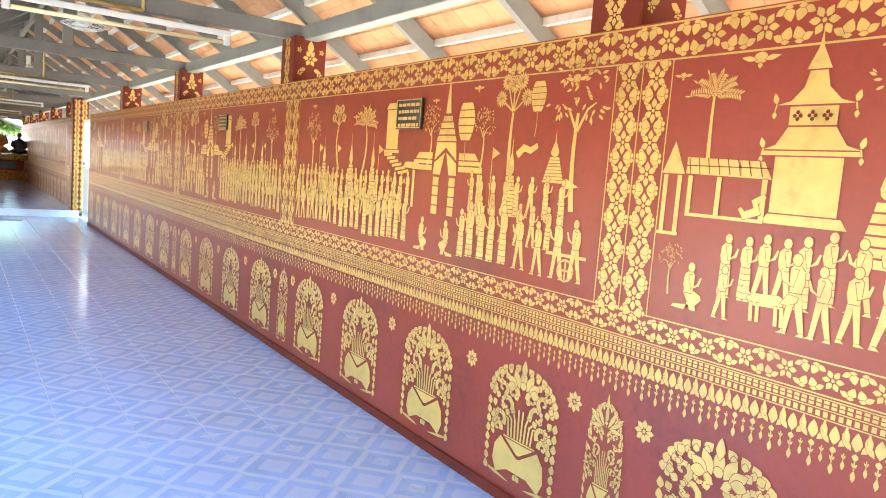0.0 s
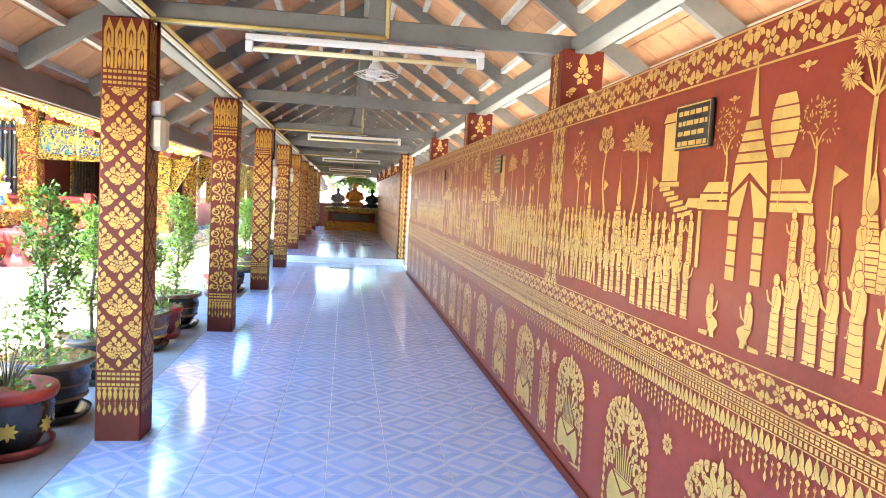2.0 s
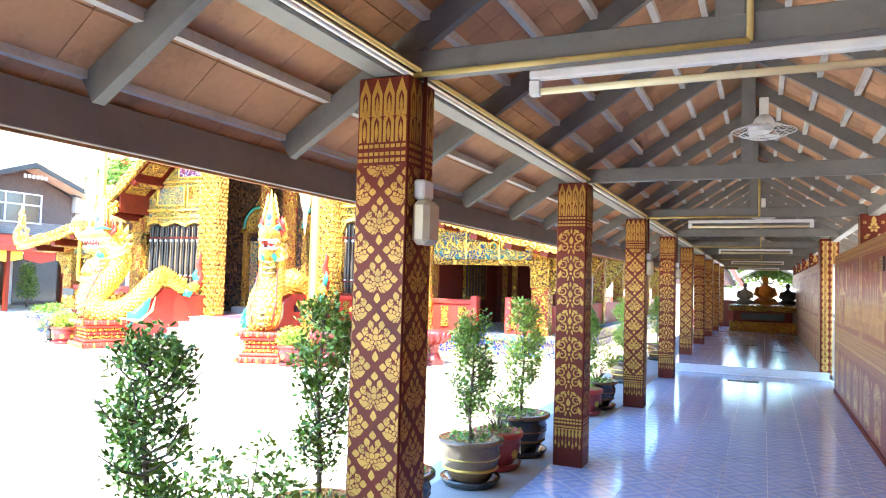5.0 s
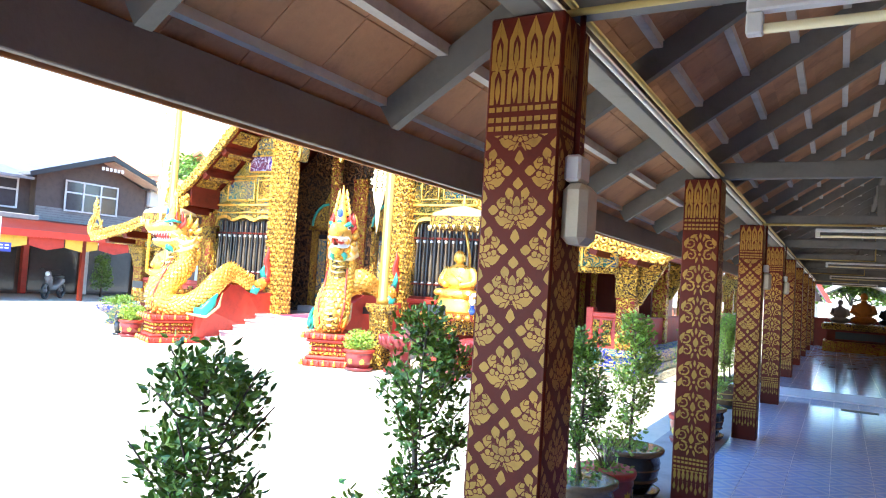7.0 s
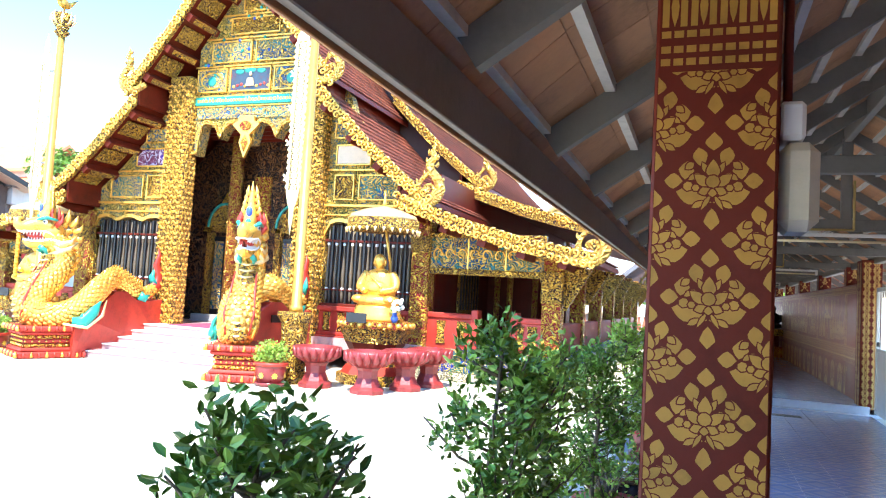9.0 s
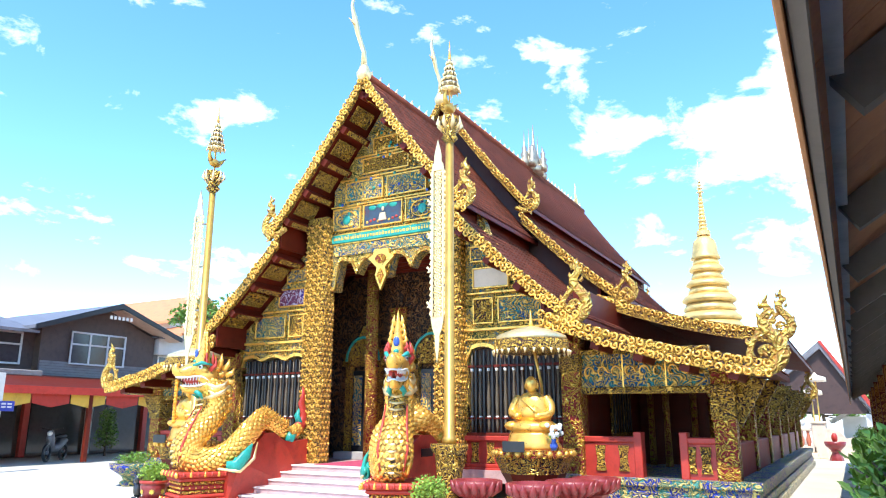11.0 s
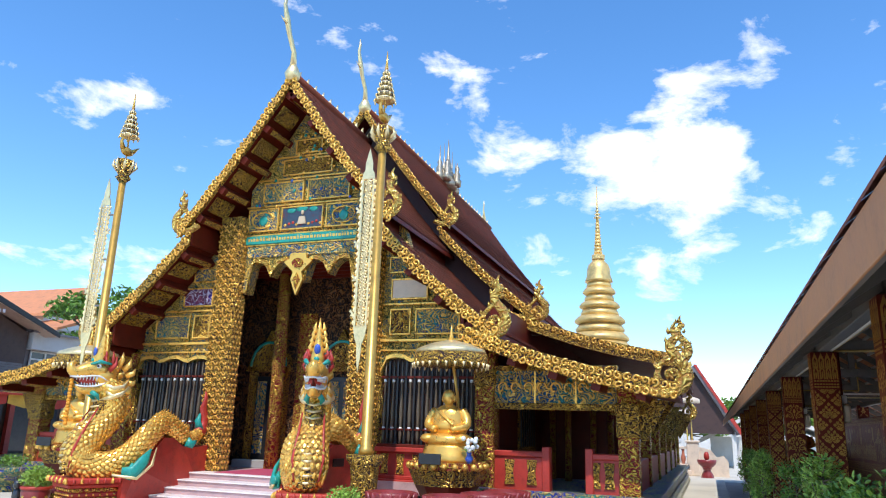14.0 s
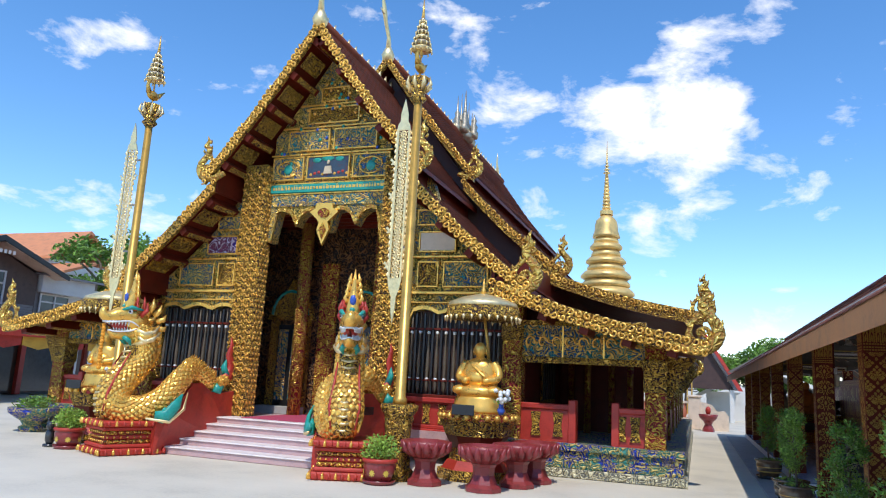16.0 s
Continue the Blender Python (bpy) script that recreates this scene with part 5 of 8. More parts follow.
def seated(name, at, s, mat, label):
    g = Geo()
    g.ball((0, 0, 0.13 * s), (0.36 * s, 0.28 * s, 0.14 * s), 14, 8)
    g.lathe([(0.2 * s, 0.16 * s), (0.24 * s, 0.3 * s), (0.25 * s, 0.46 * s), (0.2 * s, 0.6 * s), (0.08 * s, 0.66 * s), (0.07 * s, 0.72 * s)], 14, squash=(1, 0.75))
    g.ball((0, 0, 0.82 * s), (0.1 * s, 0.11 * s, 0.13 * s), 12, 8)
    for k in (1, -1):
        g.tube([(k * 0.22 * s, 0, 0.56 * s), (k * 0.3 * s, -0.08 * s, 0.36 * s), (k * 0.12 * s, -0.24 * s, 0.26 * s)], [0.075 * s, 0.07 * s, 0.05 * s], 8)
    ob = part(name, g, mat)
    ob.matrix_basis = pose(*at)
    return tagged(ob, label, "statue", "figures on the altar")


M_ROBE = material("saffron_lacquer", (0.55, 0.2, 0.03), 0.5, var=0.25)
M_GREYROBE = material("grey_stone", (0.25, 0.23, 0.2), 0.6, var=0.3)
seated("statue", (1.68, 27.2, STEP_H + 0.8), 0.95, M_ROBE, "seated saffron robed statue on the altar")
seated("statue", (1.1, 27.15, STEP_H + 0.8), 0.72, M_GREYROBE, "seated grey statue on the altar")
seated("statue", (2.3, 27.2, STEP_H + 0.8), 0.72, M_BLACK, "seated dark bronze statue on the altar")

# ---- temple hall: plan ----
AX, FY, BY = -7.82, 15.23, 14.4
HALL_Z = 0.49
T1, T2, T3 = ((0.0, 7.66), (2.17, 4.82)), ((1.95, 4.66), (4.05, 2.76)), ((3.5, 2.8), (6.62, 1.94))


def sag(a, b, t, s=0.1):
    """A slightly hollow roof line from a to b."""
    return (a[0] + (b[0] - a[0]) * t, a[1] + (b[1] - a[1]) * t - s * math.sin(math.pi * t))


def roof_line(x):
    x = abs(x)
    for a, b in (T1, T2, T3):
        if x <= b[0]:
            return sag(a, b, max(0, (x - a[0]) / (b[0] - a[0])))[1]
    return T3[1][1]


temple = thing("temple_hall", (AX, FY, 0), "gilded temple hall with tiered dark red roofs", "temple")


def tp(name, geo, mat, label="", parent=None):
    return part(name, geo, mat, parent or temple, label)


def front(u, v, d):
    return (u, d, v)


# front wall above the openings, built in pieces; local y 0 is the wall face
def wall_piece(poly, mat, d0=0.0, d1=0.2, name="wall", label=""):
    return tp(name, Geo().prism(poly, front, d0, d1), mat, label)


NS = 10
M_BALUSTER = material("bronze_baluster", (0.13, 0.1, 0.065), 0.5, 0.1, var=0.3, scale=30)
for s in (-1, 1):
    top = [(s * (1.72 + (3.62 - 1.72) * i / NS), roof_line(1.72 + (3.62 - 1.72) * i / NS) - 0.1) for i in range(NS + 1)]
    scallop = [(s * (3.56 - 1.8 * i / 16), 2.4 + 0.12 * abs(math.sin(math.pi * i / 16 * 3)) ** 0.7 - (0.16 if i in (0, 16) else 0)) for i in range(17)]
    wall_piece(top + [(s * 3.62, 2.24)] + scallop + [(s * 1.72, 2.24)], M_CARVED_GREEN, label="gilt relief on green and blue mosaic")
    # wavy gilt frame over the window
    tp("window_hood", Geo().prism([(u, v + 0.06) for u, v in scallop] + [(u, v - 0.005) for u, v in scallop[::-1]], front, -0.035, 0.01), M_GOLD)
    for z, h in ((2.78, 0.05), (3.42, 0.04), (2.62, 0.03)):
        xe = 3.6 if z < 3.1 else 3.0
        tp("moulding", Geo().box(*sorted((s * 1.75, s * xe)), -0.05, 0.0, z, z + h, 0.008), M_GOLD)
    for x0, x1, z0, z1, mt in ((1.9, 2.3, 2.9, 3.36, M_CARVED), (2.38, 3.2, 2.9, 3.36, M_CARVED_BLUE), (1.9, 2.6, 3.52, 3.9, M_WHITE if s > 0 else M_CARVED_PURPLE), (1.85, 2.4, 4.0, 4.3, M_CARVED_BLUE)):
        a, b = sorted((s * x0, s * x1))
        tp("relief_panel", Geo().box(a + 0.03, b - 0.03, -0.03, 0.0, z0 + 0.03, z1 - 0.03, 0.006), mt if mt is not M_WHITE else M_CREAM)
        tp("panel_frame", Geo().box(a, b, -0.045, -0.001, z0, z0 + 0.03, 0.006).box(a, b, -0.045, -0.001, z1 - 0.03, z1, 0.006).box(a, a + 0.03, -0.045, -0.001, z0 + 0.03, z1 - 0.03, 0.006).box(b - 0.03, b, -0.045, -0.001, z0 + 0.03, z1 - 0.03, 0.006), M_GOLD)
    # window: dark sheet standing in for the shaded hall, bars with turned balusters
    a, b = sorted((s * 1.76, s * 3.5))
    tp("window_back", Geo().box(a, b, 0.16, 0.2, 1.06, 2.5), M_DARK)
    win = tp("window", Geo().box(a, b, -0.03, 0.05, 1.02, 1.08, 0.01).box(a, b, 0.0, 0.05, 2.16, 2.2, 0.005).box(a, b, 0.0, 0.05, 1.3, 1.33, 0.004), M_MAROON_DARK, "window with turned white and gold bars")
    bar = Geo().lathe([(0.012, 1.08), (0.02, 1.16), (0.03, 1.25), (0.018, 1.31), (0.026, 1.4), (0.034, 1.6), (0.024, 1.8), (0.014, 2.0), (0.024, 2.08), (0.026, 2.14), (0.014, 2.2), (0.012, 2.46)], 8).mesh("window_bar", M_BALUSTER)
    ring = Geo().lathe([(0.024, -0.025), (0.03, -0.015), (0.03, 0.015), (0.024, 0.025)], 8).mesh("bar_ring", M_WHITE)
    for i in range(11):
        x = a + 0.09 + i * (b - a - 0.18) / 10
        ob = part("window_bar", bar, None, win)
        ob.location = (x, 0.03, 0)
        for z in (1.33, 2.12):
            ob = part("bar_ring", ring, None, win)
            ob.location = (x, 0.03, z)
        if i < 10:
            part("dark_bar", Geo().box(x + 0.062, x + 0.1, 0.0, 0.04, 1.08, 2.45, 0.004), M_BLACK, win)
    tp("window_side", Geo().box(*sorted((s * 3.5, s * 3.58)), -0.02, 0.1, 1.0, 2.3, 0.006), M_CARVED)
    tp("window_side", Geo().box(*sorted((s * 1.7, s * 1.78)), -0.02, 0.1, 1.0, 2.3, 0.006), M_CARVED)
    # parapet under the window
    tp("parapet", Geo().box(a - 0.05, b + 0.1, 0.0, 0.2, HALL_Z, 1.02, 0.008), M_RED, "red painted parapet")
    tp("sill", Geo().box(a - 0.05, b + 0.1, -0.07, 0.0, 0.95, 1.03, 0.012), M_RED)
    tp("base_moulding", Geo().box(a - 0.05, b + 0.1, -0.1, 0.0, 0.44, 0.52, 0.012).box(a - 0.05, b + 0.1, -0.06, 0.0, 0.52, 0.58, 0.01), M_RED)
    for i in range(6):
        x = a + 0.16 + i * (b - a - 0.32) / 5
        tp("gilt_post", Geo().prism([(x - 0.07, 0.6), (x + 0.07, 0.6), (x + 0.05, 0.75), (x + 0.07, 0.92), (x - 0.07, 0.92), (x - 0.05, 0.75)], front, -0.025, 0.0), M_CARVED)
    # main columns beside the doorway, and corner posts
    col = Geo().box(*sorted((s * 1.23, s * 1.75)), -0.24, 0.1, 0.0, roof_line(1.75) - 0.06, 0.03)
    cp = tp("column", col, M_CARVED, "thick gilded column of carved scrolls")
    curl = Geo()
    for j in range(52):
        z = 0.35 + j * 0.098
        if z > roof_line(1.75) - 0.2:
            break
        for q in range(5):
            x = s * (1.29 + 0.1 * q)
            a0 = (j + q) % 2 * math.pi
            curl.tube([(x + 0.045 * (1 - t) * math.cos(a0 + 5 * t), -0.245 - 0.012, z + 0.045 * (1 - t) * math.sin(a0 + 5 * t)) for t in (0, 0.2, 0.4, 0.6, 0.8)], [0.016, 0.015, 0.013, 0.012, 0.015], 5)
        for y in (-0.2, -0.1, 0.0):
            for e in (1.23, 1.75):
                curl.ball((s * e, y + 0.05 * (j % 2), z), (0.014, 0.03, 0.026), 6, 4)
    tagged(tp("scrollwork", curl, M_GOLD, "carved gilt scrolls", cp), kind="stuff")
    pc = tp("corner_post", Geo().box(*sorted((s * 3.52, s * 3.84)), -0.16, 0.16, 0.0, 2.62, 0.02), M_CARVED_RED, "gilt patterned corner post")
    tp("capital", Geo().box(*sorted((s * 3.5, s * 3.86)), -0.19, 0.18, 2.02, 2.3, 0.03), M_CARVED, "", pc)

# tympanum above the door
arch = []
for i in range(25):
    t = i / 24
    x = -1.25 + 2.5 * t
    lob = abs(math.sin(math.pi * t * 4)) ** 0.6
    z = 4.05 + 0.3 * lob if 0.06 < t < 0.94 else 3.75
    if abs(t - 0.5) < 0.05:
        z = 3.95
    arch.append((x, z))
tym = [(-1.25 + 2.5 * i / NS, roof_line(-1.25 + 2.5 * i / NS) - 0.1) for i in range(NS, -1, -1)]
wall_piece(arch + tym, M_CARVED_GREEN, -0.02, 0.2, "tympanum", "gilt relief on green mosaic tympanum")
tp("arch_edge", Geo().prism([(u, v + 0.07) for u, v in arch] + [(u, v - 0.004) for u, v in arch[::-1]], front, -0.07, -0.01), M_CARVED_FINIAL)
tp("pendant", Geo().prism([(0, 3.66), (0.13, 3.95), (0.09, 4.1), (0.3, 4.3), (0.18, 4.36), (0.16, 4.46), (-0.16, 4.46), (-0.18, 4.36), (-0.3, 4.3), (-0.09, 4.1), (-0.13, 3.95)], front, -0.13, -0.07), M_GOLD, "carved gilt pendant over the doorway")
tp("pendant_relief", Geo().prism([(0, 3.78), (0.07, 3.95), (0.0, 4.08), (-0.07, 3.95)], front, -0.155, -0.125).prism(disc(0, 4.27, 0.12, 10, 0.09), front, -0.155, -0.125), M_CARVED_RED)
tp("blue_frieze", Geo().box(-1.2, 1.2, -0.045, -0.02, 4.44, 4.66, 0.005), M_CARVED_BLUE)
band = tp("inscription_band", Geo().box(-1.28, 1.28, -0.08, -0.02, 4.7, 4.86, 0.008), M_TEAL, "teal band with a line of gold writing")
rng = random.Random(8)
wr, u = Geo(), -1.18
while u < 1.14:
    l = rng.uniform(0.03, 0.07)
    wr.raw([(u, -0.0825, 4.755), (u + l, -0.0825, 4.755), (u + l, -0.0825, 4.81), (u, -0.0825, 4.81)], [(0, 1, 2, 3)])
    if rng.random() < 0.5:
        wr.raw([(u, -0.0825, 4.82), (u + l * 0.6, -0.0825, 4.82), (u + l * 0.6, -0.0825, 4.835), (u, -0.0825, 4.835)], [(0, 1, 2, 3)])
    u += l + 0.02
tagged(tp("writing", wr, M_GOLD, "", band), kind="stuff")
for z in (4.68, 4.88, 5.46, 6.0, 6.45):
    w = min(1.3, (7.6 - z) / 1.32 - 0.12)
    tp("moulding", Geo().box(-w, w, -0.06, -0.02, z - 0.015, z + 0.015, 0.005), M_GOLD)
for x0, x1, z0, z1, mt in ((-0.5, 0.42, 4.95, 5.42, M_NIGHT), (-1.25, -0.56, 4.95, 5.42, M_CARVED_BLUE), (0.48, 1.25, 4.95, 5.42, M_CARVED_BLUE), (-0.95, -0.04, 5.52, 5.95, M_CARVED_BLUE), (0.04, 0.95, 5.52, 5.95, M_CARVED_BLUE), (-0.55, 0.55, 6.06, 6.4, M_CARVED), (-0.3, 0.3, 6.5, 6.8, M_CARVED)):
    tp("relief_panel", Geo().box(x0 + 0.03, x1 - 0.03, -0.05, -0.02, z0 + 0.03, z1 - 0.03, 0.005), mt)
    tp("panel_frame", Geo().box(x0, x1, -0.065, -0.021, z0, z0 + 0.03, 0.005).box(x0, x1, -0.065, -0.021, z1 - 0.03, z1, 0.005).box(x0, x0 + 0.03, -0.065, -0.021, z0 + 0.03, z1 - 0.03, 0.005).box(x1 - 0.03, x1, -0.065, -0.021, z0 + 0.03, z1 - 0.03, 0.005), M_GOLD)
M_CREAMFIG = material("painted_plaster_figure", (0.6, 0.48, 0.32), 0.5, var=0.2)
tp("painted_relief", Geo().ball((-0.03, -0.06, 5.28), (0.035, 0.02, 0.045), 8, 6).prism([(-0.09, 5.2), (0.03, 5.2), (0.06, 5.05), (-0.12, 5.05)], front, -0.075, -0.05), M_CREAMFIG)
tp("painted_tree", Geo().ball((-0.05, -0.05, 5.36), (0.14, 0.015, 0.06), 10, 5).ball((0.2, -0.05, 5.34), (0.1, 0.012, 0.05), 8, 5).ball((-0.28, -0.05, 5.33), (0.1, 0.012, 0.05), 8, 5), M_TEAL)
for i in range(10):
    x = -0.4 + 0.085 * i
    tp("painted_flower", Geo().ball((x, -0.05, 5.05 + 0.02 * (i % 3)), (0.035, 0.014, 0.03), 6, 4), M_RED if i % 3 else M_GOLD)
for s, x in ((-1, -0.9), (1, 0.86)):
    tp("peacock_relief", Geo().ball((x, -0.055, 5.17), (0.1, 0.02, 0.1), 10, 6).ball((x + 0.06, -0.055, 5.3), (0.04, 0.02, 0.05), 8, 5), M_TEAL)
    tp("scrollwork", Geo().tube([(x + 0.24 * math.cos(t), -0.06, 5.18 + 0.16 * math.sin(t)) for t in [i * 0.5 for i in range(12)]], 0.018, 5), M_GOLD)
for j in range(70):
    z = rng.uniform(4.98, 6.9)
    w = min(1.25, (7.3 - z) / 1.32 - 0.1)
    if w < 0.1 or (5.0 < z < 5.42):
        continue
    x = rng.uniform(-w, w)
    tp("rosette", Geo().ball((x, -0.06, z), (0.035, 0.02, 0.035), 6, 4), rng.choice((M_GOLD, M_GOLD, M_TEAL, M_BLUE)))

# side porches with parapets, painted beam panels and plinth
M_TILE_BLUE = carved("blue_patterned_glaze", (0.7, 0.55, 0.18), (0.02, 0.05, 0.4), 9.0, lines=44.0, cover=0.35, metal=0.2, third=(0.05, 0.25, 0.2), tscale=4)
for s in (-1, 1):
    a, b = sorted((s * 3.84, s * 5.78))
    tp("porch_panel", Geo().box(a, b, -0.1, 0.02, 1.78, 2.36, 0.008), M_CARVED_BLUE, "blue mosaic beam panel with gilt birds")
    tp("porch_moulding", Geo().box(a, b, -0.14, 0.04, 1.68, 1.78, 0.012).box(a, b, -0.12, -0.1, 2.28, 2.36, 0.006), M_CARVED, "gilt lower moulding")
    for x in (0.66, 1.3):
        xx = s * (3.84 + x)
        tp("moulding", Geo().box(xx - 0.012, xx + 0.012, -0.115, -0.1, 1.78, 2.28), M_GOLD)
    for i in range(9):
        x = a + 0.12 + i * (b - a - 0.24) / 8
        tp("scrollwork", Geo().tube([(x + 0.1 * math.cos(t * 1.3) * (1 - t / 5), -0.115, 2.0 + 0.13 * math.sin(t * 1.3) * (1 - t / 5)) for t in [k * 0.5 for k in range(9)]], 0.016, 5), M_GOLD)
    post = tp("porch_post", Geo().box(*sorted((s * 5.76, s * 6.06)), -0.15, 0.15, 0.46, 2.02, 0.015), M_CARVED_RED, "red post faced with gilt scrolls")
    tp("capital", Geo().box(*sorted((s * 5.72, s * 6.1)), -0.19, 0.19, 1.6, 1.8, 0.03).box(*sorted((s * 5.74, s * 6.08)), -0.17, 0.17, 1.3, 1.6, 0.01), M_CARVED, "", post)
    tp("bracket", Geo().prism([(s * 6.08, 1.2), (s * 6.12, 1.2), (s * 6.5, 1.85), (s * 6.08, 1.85)], front, -0.04, 0.04), M_CARVED, "carved gilt eaves bracket")
    for x0, x1 in ((3.84, 4.72), (5.26, 5.78)):
        a, b = sorted((s * x0, s * x1))
        tp("parapet", Geo().box(a, b, -0.06, 0.08, 0.46, 0.96, 0.008).box(a, b, -0.09, 0.1, 0.96, 1.05, 0.015), M_RED, "red parapet")
        tp("parapet_post", Geo().box(*sorted((s * (x1 - 0.12 if x0 < 5 else x0), s * (x1 if x0 < 5 else x0 + 0.12))), -0.1, 0.12, 0.46, 1.12, 0.012), M_RED)
        for k in range(2):
            x = a + (b - a) * (0.28 + 0.4 * k)
            tp("gilt_post", Geo().prism([(x - 0.08, 0.55), (x + 0.08, 0.55), (x + 0.055, 0.72), (x + 0.08, 0.92), (x - 0.08, 0.92), (x - 0.055, 0.72)], front, -0.085, -0.06), M_CARVED)
    # stepped plinth in glazed tile
    a, b = sorted((s * 3.6, s * 6.28))
    for z0, z1, e, mt in ((-0.03, 0.1, 0.08, M_CARVED_PALE), (0.1, 0.24, 0.03, M_TILE_BLUE), (0.24, 0.36, 0.0, M_TILE_BLUE), (0.36, 0.47, 0.05, M_TILE_BLUE)):
        a2, b2 = (a, b + e) if s > 0 else (a - e, b)
        tp("plinth", Geo().box(a2, b2, -0.16 - e, 14.0, z0, z1, 0.01), mt, "glazed tile plinth in blue and gold")
    tp("rail_gallery", Geo().box(*sorted((s * 5.8, s * 6.0)), 0.4, 13.5, 0.47, 0.96, 0.01), M_RED, "red side parapet")
    for k in range(6):
        y = 2.4 * (k + 1)
        tp("porch_post", Geo().box(*sorted((s * 5.78, s * 6.04)), y - 0.13, y + 0.13, 0.47, 2.2, 0.015), M_CARVED_RED)
        tp("bracket", Geo().prism([(s * 6.06, 1.3), (s * 6.1, 1.3), (s * 6.5, 1.95), (s * 6.06, 1.95)], front, y - 0.04, y + 0.04), M_CARVED)
    # added dark screen, imitates the dim depth of the porch
    tp("porch_back", Geo().box(*sorted((s * 3.84, s * 5.5)), 3.4, 3.5, 0.47, 2.3), M_MAROON_DARK, "dark screen standing in for the porch's shaded depth")
    for k in range(4):
        xk = s * (4.1 + 0.4 * k)
        tp("porch_column", Geo().lathe([(0.07, 0.47), (0.06, 1.2), (0.07, 2.2)], 10, (xk, 3.2 - 0.5 * (k % 2), 0)), M_CARVED_RED)
    tp("side_wall", Geo().box(*sorted((s * 3.66, s * 3.84)), 0.2, 14.0, 0.4, 3.4), M_MAROON_DARK, "dark red side wall")
    for k in range(5):
        y = 1.3 + 2.5 * k
        xo = s * 3.86
        tp("side_window", Geo().box(*sorted((xo, xo + s * 0.03)), y, y + 1.3, 1.0, 2.0, 0.01), M_CARVED)
        for q in range(7):
            tp("window_bar", Geo().box(*sorted((xo + s * 0.03, xo + s * 0.05)), y + 0.1 + 0.17 * q, y + 0.16 + 0.17 * q, 1.08, 1.92), M_BLACK)

# hall inside: floor, back wall with doors, rafters
tp("hall_floor", Geo().box(-3.8, 3.8, -0.2, 14.0, 0.3, HALL_Z), M_PINK, "polished pink stone floor")
tp("carpet", Geo().box(-1.1, 1.1, -0.5, 1.4, HALL_Z + 0.002, HALL_Z + 0.012), material("pink_carpet", (0.45, 0.06, 0.12), 0.9, var=0.2), "magenta carpet in the doorway")
tp("inner_wall", Geo().prism([(-3.7, 0.4), (3.7, 0.4), (3.6, 2.8), (1.9, 4.4), (-1.9, 4.4), (-3.6, 2.8)], front, 1.6, 1.8), M_CARVED_SHADE, "inner wall with the hall's shade in its colour")
for x in (-1.5, 0.2):
    d = tp("inner_door", Geo().box(x - 0.3, x + 0.3, 1.54, 1.6, 0.6, 2.3, 0.01), M_BLACK, "dark double door with gilt figures")
    tp("door_frame", Geo().box(x - 0.45, x - 0.31, 1.46, 1.6, 0.5, 2.5, 0.01).box(x + 0.31, x + 0.45, 1.46, 1.6, 0.5, 2.5, 0.01).prism([(x - 0.55, 2.4), (x + 0.55, 2.4), (x + 0.42, 2.75), (x + 0.2, 2.85), (x, 3.25), (x - 0.2, 2.85), (x - 0.42, 2.75)], front, 1.46, 1.6), M_CARVED, "gilt door surround", d)
    tp("door_arch", Geo().tube([(x + 0.42 * math.cos(t), 1.45, 2.5 + 0.5 * math.sin(t)) for t in [i * math.pi / 10 for i in range(11)]], 0.03, 6), M_TEAL, "", d)
    for e in (-0.16, 0.16):
        tp("door_relief", Geo().box(x + e - 0.11, x + e + 0.11, 1.525, 1.54, 0.75, 2.2, 0.004), M_CARVED_BLUE, "", d)
    tp("door_step", Geo().box(x - 0.5, x + 0.5, 1.2, 1.46, HALL_Z, 0.64, 0.01), M_APRON)
for x in (-0.68, 0.95, 1.6):
    tp("inner_relief", Geo().box(x - 0.2, x + 0.2, 1.54, 1.6, 0.6, 3.6, 0.01), M_CARVED_RED, "gilt figures on a dark red panel")
for x in (-1.02, 0.68):
    tp("inner_column", Geo().lathe([(0.13, HALL_Z), (0.13, 4.4)], 16, (x, 1.1, 0)), M_CARVED_RED)
for i in range(9):
    tp("inner_rafter", Geo().beam((-1.85, 0.4 + 0.3 * i, 4.4), (1.85, 0.4 + 0.3 * i, 4.4), 0.06, 0.1), M_MAROON_DARK)
tp("inner_ceiling", Geo().box(-1.9, 1.9, 0.2, 3.0, 4.5, 4.55), M_ROOF_UNDER, "terracotta tile ceiling")

# ---- roofs ----
def curl_geo(r=0.07):
    g = Geo()
    g.tube([(r * (1 - 0.75 * t) * math.cos(6.5 * t), 0, r * (1 - 0.75 * t) * math.sin(6.5 * t)) for t in [i / 8 for i in range(9)]], [0.3 * r * (1 - 0.3 * i / 8) for i in range(9)], 5)
    return g


